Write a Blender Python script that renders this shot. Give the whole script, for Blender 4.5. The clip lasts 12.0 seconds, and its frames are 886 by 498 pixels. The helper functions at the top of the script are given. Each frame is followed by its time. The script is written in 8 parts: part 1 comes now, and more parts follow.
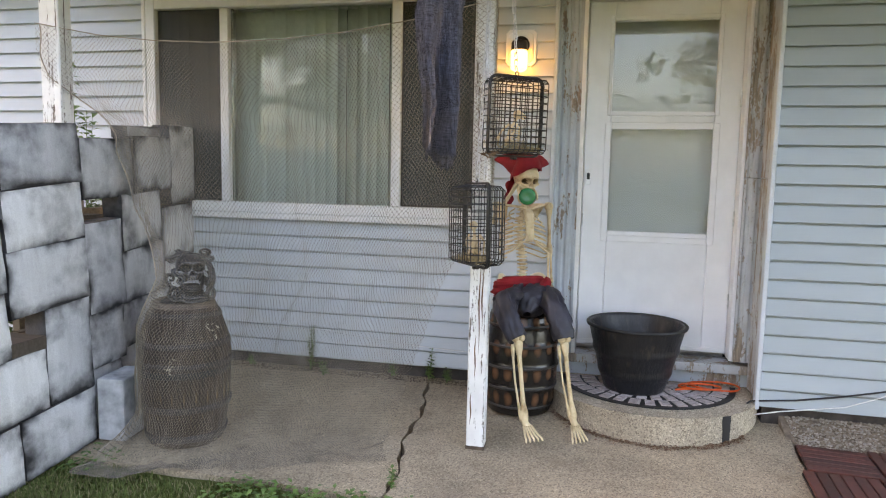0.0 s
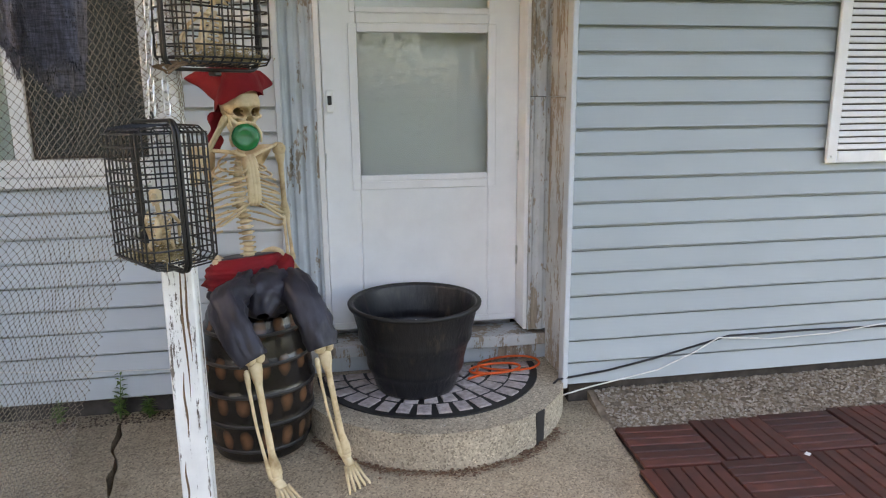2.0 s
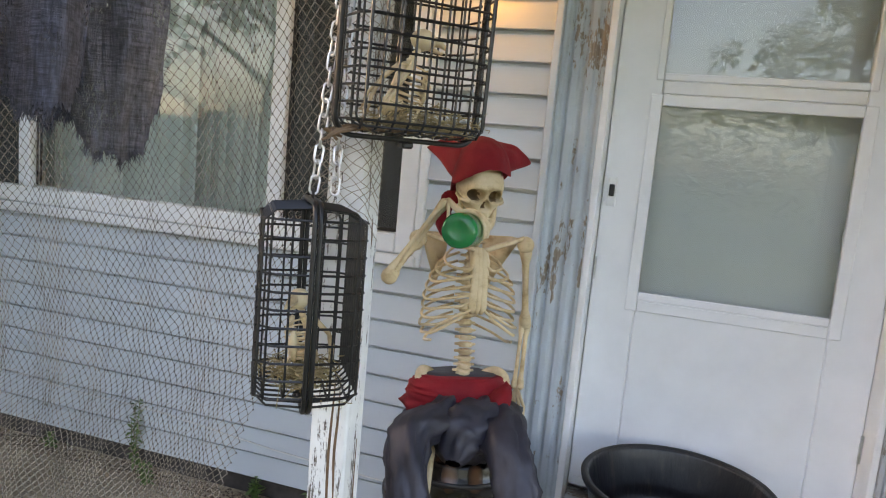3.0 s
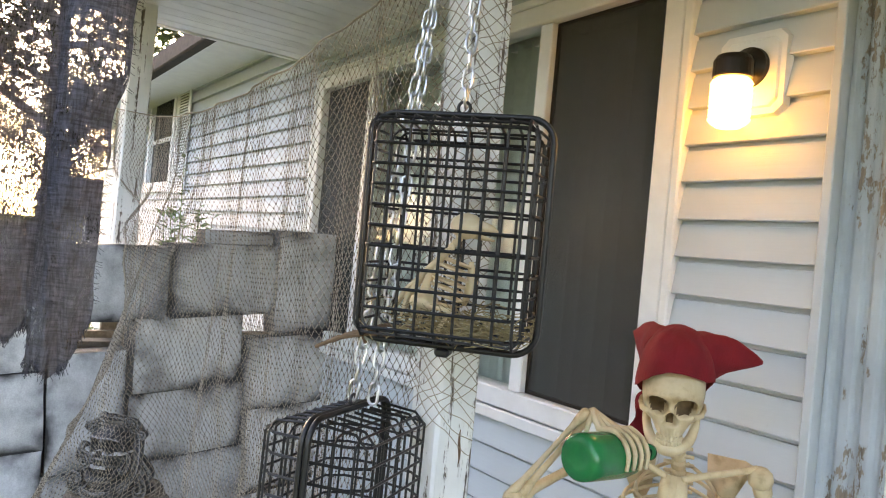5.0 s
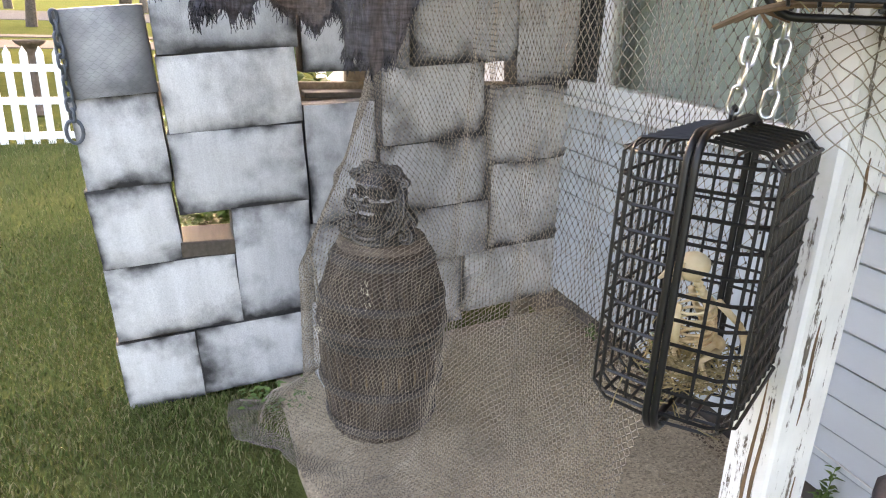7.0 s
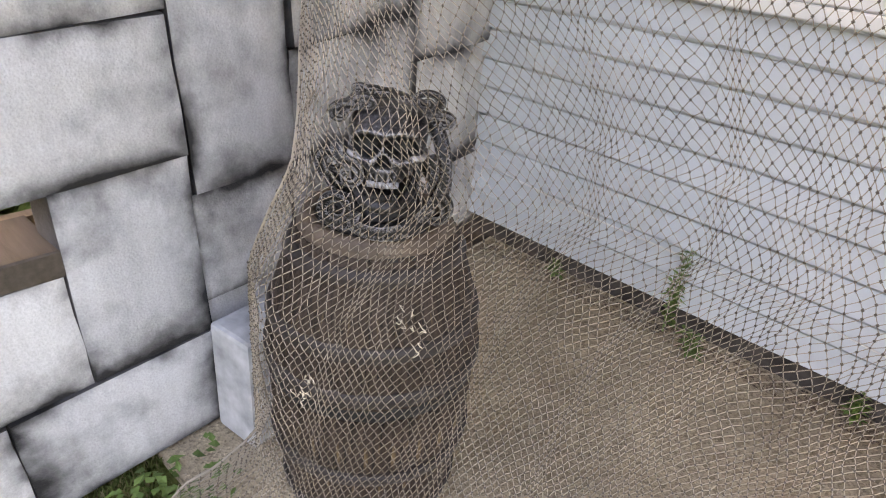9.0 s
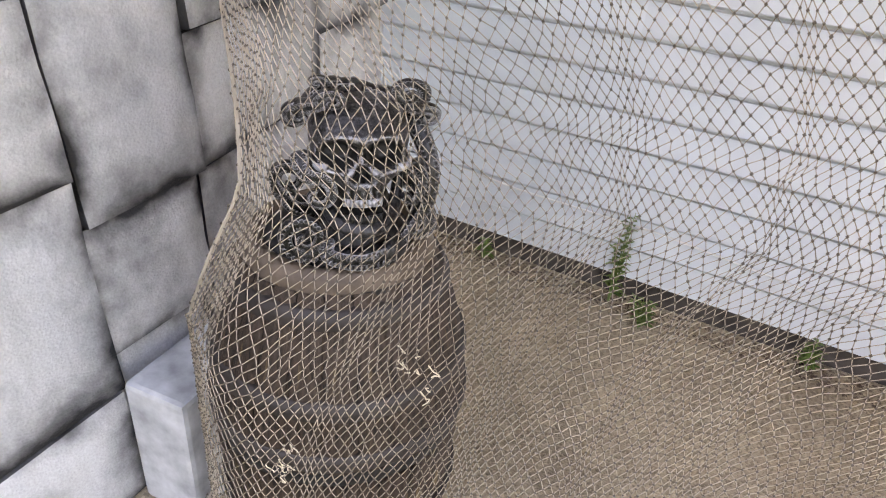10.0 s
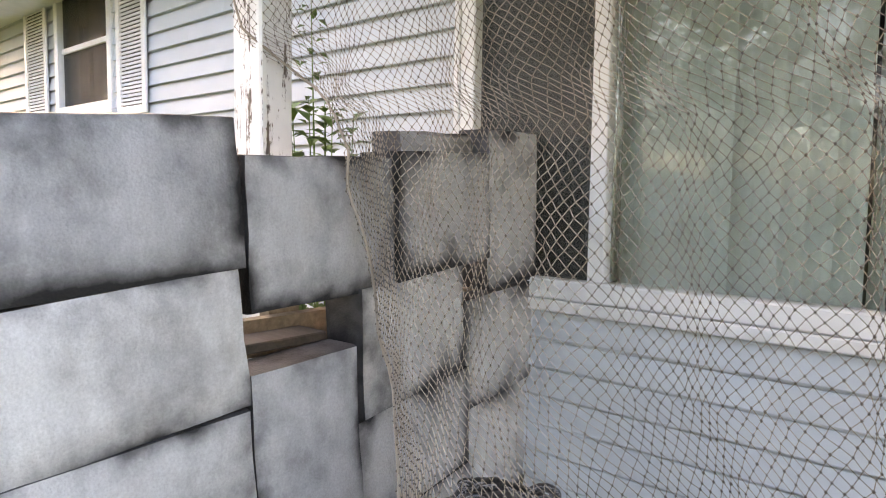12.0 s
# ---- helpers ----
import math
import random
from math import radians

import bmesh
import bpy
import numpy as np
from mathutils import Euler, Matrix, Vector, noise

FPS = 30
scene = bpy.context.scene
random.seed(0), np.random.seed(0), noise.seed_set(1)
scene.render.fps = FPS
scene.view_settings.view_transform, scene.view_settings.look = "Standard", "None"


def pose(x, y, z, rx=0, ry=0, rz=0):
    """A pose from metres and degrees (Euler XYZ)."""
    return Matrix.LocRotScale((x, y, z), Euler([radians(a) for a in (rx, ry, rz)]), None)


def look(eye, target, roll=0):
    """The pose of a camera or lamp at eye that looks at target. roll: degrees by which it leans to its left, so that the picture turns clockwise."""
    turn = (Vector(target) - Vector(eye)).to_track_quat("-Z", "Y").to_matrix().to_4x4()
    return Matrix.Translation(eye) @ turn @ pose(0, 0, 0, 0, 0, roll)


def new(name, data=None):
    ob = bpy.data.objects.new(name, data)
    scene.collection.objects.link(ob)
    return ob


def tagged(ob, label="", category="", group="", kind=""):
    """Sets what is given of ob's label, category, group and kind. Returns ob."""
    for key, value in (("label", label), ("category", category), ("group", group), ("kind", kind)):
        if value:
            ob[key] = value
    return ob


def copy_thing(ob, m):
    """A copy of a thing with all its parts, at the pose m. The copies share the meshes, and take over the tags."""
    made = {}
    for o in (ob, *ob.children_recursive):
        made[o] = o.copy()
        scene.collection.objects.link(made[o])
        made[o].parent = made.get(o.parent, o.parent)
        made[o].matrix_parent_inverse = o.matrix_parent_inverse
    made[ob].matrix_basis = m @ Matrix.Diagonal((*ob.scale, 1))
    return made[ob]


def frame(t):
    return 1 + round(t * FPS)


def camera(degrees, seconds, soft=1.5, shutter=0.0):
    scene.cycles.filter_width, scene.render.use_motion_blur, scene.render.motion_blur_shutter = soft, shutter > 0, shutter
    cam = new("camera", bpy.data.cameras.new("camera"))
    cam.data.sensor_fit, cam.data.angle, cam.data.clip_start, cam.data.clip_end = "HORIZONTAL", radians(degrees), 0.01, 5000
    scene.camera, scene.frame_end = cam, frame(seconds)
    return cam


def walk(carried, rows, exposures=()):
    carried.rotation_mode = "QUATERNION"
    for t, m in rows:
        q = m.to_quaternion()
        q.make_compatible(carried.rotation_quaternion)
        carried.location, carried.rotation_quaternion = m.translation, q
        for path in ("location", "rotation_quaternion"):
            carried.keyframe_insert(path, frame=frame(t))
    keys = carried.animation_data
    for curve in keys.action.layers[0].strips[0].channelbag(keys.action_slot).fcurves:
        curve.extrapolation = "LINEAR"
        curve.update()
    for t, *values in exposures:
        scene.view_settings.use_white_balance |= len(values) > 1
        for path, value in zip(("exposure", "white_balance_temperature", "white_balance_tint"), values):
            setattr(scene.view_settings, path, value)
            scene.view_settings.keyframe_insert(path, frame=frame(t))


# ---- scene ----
cam = camera(65.2, 12.0, 1.1)
PATH = [
    (0, (0.337, -4.283, 1.33), (-0.112, -2.346, 1.112), 1.2),
    (0.5, (0.168, -3.99, 1.334), (0.048, -2.015, 1.046), -0.1),
    (1, (0.105, -3.731, 1.317), (0.353, -1.795, 0.882), -2.1),
    (1.5, (0.179, -3.395, 1.342), (0.547, -1.477, 0.907), -2.9),
    (2, (0.177, -3.016, 1.338), (0.515, -1.092, 0.911), -0.5),
    (2.5, (0.244, -2.667, 1.356), (0.357, -0.695, 1.041), 4.4),
    (2.7, (0.307, -2.507, 1.368), (0.139, -0.534, 1.091), 5.2),
    (4.3, (0.715, -1.682, 1.533), (-0.708, -0.29, 1.342), 6.4),
    (4.5, (0.75, -1.661, 1.547), (-0.742, -0.337, 1.407), 6.1),
    (5, (0.795, -1.658, 1.565), (-0.825, -0.486, 1.575), 5.3),
    (5.5, (0.805, -1.652, 1.529), (-0.875, -0.575, 1.392), 4.9),
    (6, (0.764, -1.654, 1.501), (-0.958, -0.684, 1.197), 5.1),
    (6.5, (0.654, -1.653, 1.461), (-1.095, -0.869, 0.89), 4.6),
    (7, (0.456, -1.722, 1.416), (-1.306, -1.05, 0.75), 2.2),
    (7.2, (0.276, -1.73, 1.349), (-1.483, -1.042, 0.693), 4.3),
    (8.8, (-0.754, -1.959, 1.255), (-1.989, -0.697, 0.316), 5.4),
    (9, (-0.833, -1.96, 1.255), (-2.002, -0.645, 0.303), 4.8),
    (9.5, (-1.041, -1.904, 1.227), (-2.074, -0.493, 0.257), 4.1),
    (10, (-1.166, -1.906, 1.213), (-1.966, -0.385, 0.191), 4.7),
    (10.5, (-1.166, -1.967, 1.248), (-1.849, -0.363, 0.269), 5.6),
    (11, (-1.132, -1.988, 1.298), (-1.899, -0.285, 0.581), 5.4),
    (11.5, (-1.08, -2.019, 1.379), (-2.113, -0.36, 0.953), 2.1),
    (12, (-1.055, -2.047, 1.402), (-2.374, -0.552, 1.237), 0.8),
]
EXPOSURES = [(0.0, 3.72, 8700, 22), (1.0, 3.6, 8900, 23), (1.5, 3.53, 8800, 22), (2.7, 3.58, 8500, 21), (4.3, 3.92, 8300, 20), (5.5, 4.02, 8250, 20), (6.5, 3.98, 8700, 23), (7.0, 4.12, 9000, 24), (9.0, 4.20, 10000, 29), (9.5, 4.25, 10000, 29), (10.0, 4.47, 10300, 30), (11.0, 4.36, 10000, 28), (11.5, 4.10, 9700, 27), (12.0, 3.98, 9300, 26)]
walk(cam, [(t, look(eye, target, roll)) for t, eye, target, roll in PATH], EXPOSURES)


# ---------------------------------------------------------------- light
def light_world():
    w = bpy.data.worlds.new("sky")
    scene.world = w
    w.use_nodes = True
    nt = w.node_tree
    bg = nt.nodes["Background"]
    sky = nt.nodes.new("ShaderNodeTexSky")
    sky.sky_type = "NISHITA"
    sky.sun_disc = False
    sky.sun_elevation = radians(16)
    sky.sun_rotation = radians(-79)
    sky.air_density, sky.dust_density, sky.ozone_density = 0.8, 3.0, 1.2
    nt.links.new(sky.outputs[0], bg.inputs[0])
    bg.inputs[1].default_value = SKY
    sun = bpy.data.lights.new("sun", "SUN")
    sun.energy, sun.angle, sun.color = SUN, radians(10), (1.0, 0.88, 0.72)
    ob = new("sun", sun)
    a, e = radians(79), radians(16)
    ob.matrix_world = look((0, 0, 8), (8 * math.sin(a) * math.cos(e), -8 * math.cos(a) * math.cos(e), 8 - 8 * math.sin(e)))


SKY, SUN = 0.15, 0.5
light_world()


# ---------------------------------------------------------------- materials
class Mat:
    """A node material built step by step."""

    def __init__(self, name, rough=0.6, metal=0.0):
        self.m = bpy.data.materials.new(name)
        self.m.use_nodes = True
        self.t = self.m.node_tree
        self.b = self.t.nodes["Principled BSDF"]
        self.b.inputs["Roughness"].default_value = rough
        self.b.inputs["Metallic"].default_value = metal
        self.co = self.t.nodes.new("ShaderNodeTexCoord")

    def n(self, kind, **kw):
        x = self.t.nodes.new(kind)
        for k, v in kw.items():
            x.inputs[k].default_value = v
        return x

    def link(self, a, b):
        self.t.links.new(a, b)

    def vec(self, scale=(1, 1, 1), which="Object", spread=True):
        mp = self.n("ShaderNodeMapping")
        mp.inputs["Scale"].default_value = scale
        src = self.co.outputs[which]
        if spread:
            inf = self.t.nodes.new("ShaderNodeObjectInfo")
            mul = self.t.nodes.new("ShaderNodeVectorMath")
            mul.operation = "MULTIPLY_ADD"
            self.link(inf.outputs["Random"], mul.inputs[0])
            mul.inputs[1].default_value = (37.0, 19.0, 53.0)
            self.link(src, mul.inputs[2])
            src = mul.outputs[0]
        self.link(src, mp.inputs[0])
        return mp.outputs[0]

    def noise(self, scale, detail=4.0, rough=0.55, stretch=(1, 1, 1), which="Object", spread=True):
        x = self.n("ShaderNodeTexNoise", Scale=scale, Detail=detail, Roughness=rough)
        self.link(self.vec(stretch, which, spread), x.inputs["Vector"])
        return x.outputs["Fac"]

    def ramp(self, fac, stops):
        r = self.t.nodes.new("ShaderNodeValToRGB")
        el = r.color_ramp.elements
        while len(el) < len(stops):
            el.new(0.5)
        for e, (p, c) in zip(el, stops):
            e.position = p
            e.color = (*c, 1) if len(c) == 3 else c
        self.link(fac, r.inputs[0])
        return r.outputs[0]

    def mix(self, fac, a, b, blend="MIX"):
        x = self.t.nodes.new("ShaderNodeMix")
        x.data_type = "RGBA"
        x.blend_type = blend
        for s, v in ((x.inputs[0], fac), (x.inputs[6], a), (x.inputs[7], b)):
            if isinstance(v, (int, float)):
                s.default_value = v
            elif isinstance(v, tuple):
                s.default_value = (*v, 1)
            else:
                self.link(v, s)
        return x.outputs[2]

    def math(self, op, a, b=0.0):
        x = self.t.nodes.new("ShaderNodeMath")
        x.operation = op
        for s, v in zip(x.inputs, (a, b)):
            if isinstance(v, (int, float)):
                s.default_value = v
            else:
                self.link(v, s)
        return x.outputs[0]

    def random(self):
        return self.t.nodes.new("ShaderNodeObjectInfo").outputs["Random"]

    def island(self):
        return self.t.nodes.new("ShaderNodeNewGeometry").outputs["Random Per Island"]

    def color(self, c):
        if isinstance(c, tuple):
            self.b.inputs["Base Color"].default_value = (*c, 1)
        else:
            self.link(c, self.b.inputs["Base Color"])
        return self

    def bump(self, fac, strength=0.3, dist=0.01):
        x = self.n("ShaderNodeBump", Strength=strength, Distance=dist)
        self.link(fac, x.inputs["Height"])
        self.link(x.outputs[0], self.b.inputs["Normal"])
        return self

    def rough(self, v):
        self.link(v, self.b.inputs["Roughness"])
        return self


def plain(name, c, rough=0.5, metal=0.0, vary=0.12, scale=30, bump=0.1, fine=250):
    """A surface of one colour with soft stains and a fine grain."""
    m = Mat(name, rough, metal)
    lo = tuple(x * (1 - vary) for x in c)
    hi = tuple(min(1, x * (1 + vary)) for x in c)
    m.color(m.ramp(m.noise(scale, 5), [(0.3, lo), (0.7, hi)]))
    m.bump(m.noise(fine, 3), bump, 0.002)
    return m.m


def mat_siding(name, c):
    m = Mat(name, 0.5)
    stain = m.noise(3.0, 6, stretch=(0.5, 1, 1.5))
    base = m.ramp(stain, [(0.25, tuple(x * 0.9 for x in c)), (0.7, c)])
    shade = m.ramp(m.random(), [(0.0, (0.95, 0.95, 0.95)), (1.0, (1.03, 1.03, 1.03))])
    col = m.mix(1.0, base, shade, "MULTIPLY")
    dirt = m.ramp(m.noise(60, 4, stretch=(1, 1, 0.6)), [(0.7, (0, 0, 0)), (0.85, (1, 1, 1))])
    col = m.mix(m.math("MULTIPLY", dirt, 0.25), col, (0.3, 0.29, 0.26))
    m.color(col)
    m.bump(m.noise(40, 6, stretch=(0.12, 1, 3)), 0.16, 0.003)
    return m.m


def mat_peel(name, paint, wood, cover=0.5, scale=5.0, grow=(2.2, 2.2, 0.5)):
    """Old paint that flakes off weathered wood."""
    m = Mat(name, 0.7)
    grain = m.noise(14, 8, 0.65, stretch=(9, 9, 0.5))
    wcol = m.ramp(grain, [(0.3, tuple(x * 0.45 for x in wood)), (0.6, wood)])
    a = m.noise(scale, 8, 0.7, stretch=grow)
    b = m.noise(scale * 9, 5, 0.7, stretch=(1.5, 1.5, 0.7))
    f = m.math("ADD", m.math("MULTIPLY", a, 0.72), m.math("MULTIPLY", b, 0.28))
    flake = m.ramp(f, [(cover - 0.012, (1, 1, 1)), (cover + 0.012, (0, 0, 0))])
    pcol = m.ramp(m.noise(9, 5), [(0.3, tuple(x * 0.82 for x in paint)), (0.7, paint)])
    m.color(m.mix(flake, wcol, pcol))
    h = m.math("ADD", m.math("MULTIPLY", flake, 0.7), m.math("MULTIPLY", grain, 0.4))
    m.bump(h, 0.6, 0.004)
    return m.m


def mat_foam_stone():
    """Foam sprayed white, with soft black mist along some edges and on the sides of each block."""
    m = Mat("painted_foam", 0.62)
    sep = m.t.nodes.new("ShaderNodeSeparateXYZ")
    m.link(m.co.outputs["Generated"], sep.inputs[0])

    def edge(s):
        return m.math("MULTIPLY", m.math("ABSOLUTE", m.math("SUBTRACT", s, 0.5)), 2.0)

    ey, ez = edge(sep.outputs[1]), edge(sep.outputs[2])
    e = m.math("MAXIMUM", m.math("POWER", ey, 7.0), m.math("POWER", ez, 5.0))
    patchy = m.ramp(m.noise(5.0, 3, 0.55), [(0.40, (0.05, 0.05, 0.05)), (0.62, (0.95, 0.95, 0.95))])
    low = m.math("POWER", m.math("SUBTRACT", 1.0, sep.outputs[2]), 5.0)
    cloud = m.ramp(m.noise(4.6, 4, 0.5), [(0.46, (0, 0, 0)), (0.74, (0.56, 0.56, 0.56))])
    fine = m.math("MULTIPLY", m.math("SUBTRACT", m.noise(22, 6, 0.68), 0.5), 0.46)
    f = m.math("ADD", m.math("MULTIPLY", e, patchy), m.math("ADD", cloud, m.math("MULTIPLY", low, 0.28)))
    f = m.math("ADD", f, fine)
    tone = m.ramp(f, [(0.06, (0.62, 0.62, 0.62)), (0.30, (0.43, 0.43, 0.432)), (0.56, (0.19, 0.19, 0.193)), (0.86, (0.018, 0.018, 0.020))])
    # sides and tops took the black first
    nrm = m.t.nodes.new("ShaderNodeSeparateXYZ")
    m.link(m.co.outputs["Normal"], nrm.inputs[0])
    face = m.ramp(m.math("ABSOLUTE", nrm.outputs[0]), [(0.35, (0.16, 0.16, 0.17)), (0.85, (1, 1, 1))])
    shade = m.ramp(m.random(), [(0.0, (0.74, 0.75, 0.77)), (0.6, (0.98, 0.98, 0.98)), (1.0, (1.05, 1.05, 1.05))])
    speck = m.ramp(m.noise(170, 3, 0.7), [(0.3, (0.86, 0.86, 0.86)), (0.7, (1.10, 1.10, 1.10))])
    streak = m.ramp(m.noise(9, 5, 0.65, stretch=(1, 1.6, 0.35)), [(0.35, (0.86, 0.86, 0.86)), (0.65, (1.06, 1.06, 1.06))])
    col = m.mix(1.0, m.mix(1.0, tone, shade, "MULTIPLY"), speck, "MULTIPLY")
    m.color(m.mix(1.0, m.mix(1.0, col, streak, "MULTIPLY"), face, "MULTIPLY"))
    grain = m.n("ShaderNodeTexVoronoi", Scale=170.0)
    m.link(m.vec(), grain.inputs["Vector"])
    h = m.math("ADD", m.math("MULTIPLY", grain.outputs["Distance"], 0.4), m.noise(12, 4))
    m.bump(m.math("ADD", h, m.math("MULTIPLY", m.noise(75, 5, 0.7), 0.7)), 0.5, 0.005)
    return m.m


def mat_concrete(name, c, stones=0.5):
    m = Mat(name, 0.85)
    big = m.noise(1.7, 6, 0.6, spread=False)
    base = m.ramp(big, [(0.3, tuple(x * 0.62 for x in c)), (0.5, tuple(x * 0.9 for x in c)), (0.72, tuple(min(1, x * 1.15) for x in c))])
    v = m.n("ShaderNodeTexVoronoi", Scale=150.0)
    m.link(m.vec(spread=False), v.inputs["Vector"])
    peb = m.ramp(v.outputs["Color"], [(0.12, (0.50, 0.48, 0.46)), (0.45, (0.92, 0.90, 0.88)), (0.75, (1.08, 1.06, 1.03)), (0.95, (1.5, 1.46, 1.40))])
    col = m.mix(stones, base, m.mix(1.0, base, peb, "MULTIPLY"))
    spots = m.ramp(m.noise(38, 4, spread=False), [(0.66, (0, 0, 0)), (0.72, (1, 1, 1))])
    col = m.mix(m.math("MULTIPLY", spots, 0.35), col, (0.09, 0.075, 0.06))
    stain = m.ramp(m.noise(4.5, 8, 0.72, spread=False), [(0.56, (0, 0, 0)), (0.70, (1, 1, 1))])
    col = m.mix(m.math("MULTIPLY", stain, 0.5), col, tuple(x * f for x, f in zip(c, (0.42, 0.38, 0.34))))
    pale = m.ramp(m.noise(75, 3, spread=False), [(0.68, (0, 0, 0)), (0.74, (1, 1, 1))])
    col = m.mix(m.math("MULTIPLY", pale, 0.5), col, (0.62, 0.58, 0.52))
    m.color(col)
    m.bump(m.math("ADD", m.math("MULTIPLY", v.outputs["Distance"], 0.6), m.noise(60, 5, spread=False)), 0.45, 0.006)
    return m.m


def mat_wood(name, c, c2, stretch, scale=6, rough=0.6, vary=0.3, bump=0.3):
    m = Mat(name, rough)
    g = m.noise(scale, 8, 0.6, stretch=stretch)
    col = m.ramp(g, [(0.3, c2), (0.65, c)])
    sh = m.ramp(m.random(), [(0, (1 - vary,) * 3), (1, (1 + vary,) * 3)])
    m.color(m.mix(1.0, col, sh, "MULTIPLY"))
    m.bump(g, bump, 0.004)
    return m.m


def mat_glass(name, tint=(1, 1, 1), clear=1.0):
    m = bpy.data.materials.new(name)
    m.use_nodes = True
    t = m.node_tree
    t.nodes.clear()
    out = t.nodes.new("ShaderNodeOutputMaterial")
    gl = t.nodes.new("ShaderNodeBsdfGlossy")
    gl.inputs["Roughness"].default_value = 0.0
    tr = t.nodes.new("ShaderNodeBsdfTransparent")
    tr.inputs[0].default_value = (*tint, 1)
    fr = t.nodes.new("ShaderNodeFresnel")
    fr.inputs[0].default_value = 1.7
    mx = t.nodes.new("ShaderNodeMixShader")
    t.links.new(fr.outputs[0], mx.inputs[0])
    t.links.new(tr.outputs[0], mx.inputs[1])
    t.links.new(gl.outputs[0], mx.inputs[2])
    t.links.new(mx.outputs[0], out.inputs[0])
    return m


def mat_emit(name, c, strength, base=(0.8, 0.6, 0.3)):
    m = Mat(name, 0.3)
    m.color(base)
    m.b.inputs["Emission Color"].default_value = (*c, 1)
    m.b.inputs["Emission Strength"].default_value = strength
    return m.m


def mat_leaf(name, c, c2):
    m = Mat(name, 0.55)
    r = m.island()
    m.color(m.ramp(r, [(0.0, c), (0.6, c2), (1.0, tuple(x * 0.6 for x in c))]))
    m.b.inputs["Subsurface Weight"].default_value = 0.0
    return m.m


def mat_cloth(name, c, c2, see=0.0, scale=260):
    m = Mat(name, 0.9)
    big = m.noise(9, 5)
    col = m.ramp(big, [(0.35, c), (0.65, c2)])
    m.color(col)
    m.bump(m.noise(scale, 4, stretch=(1, 1, 0.25)), 0.5, 0.003)
    return m.m


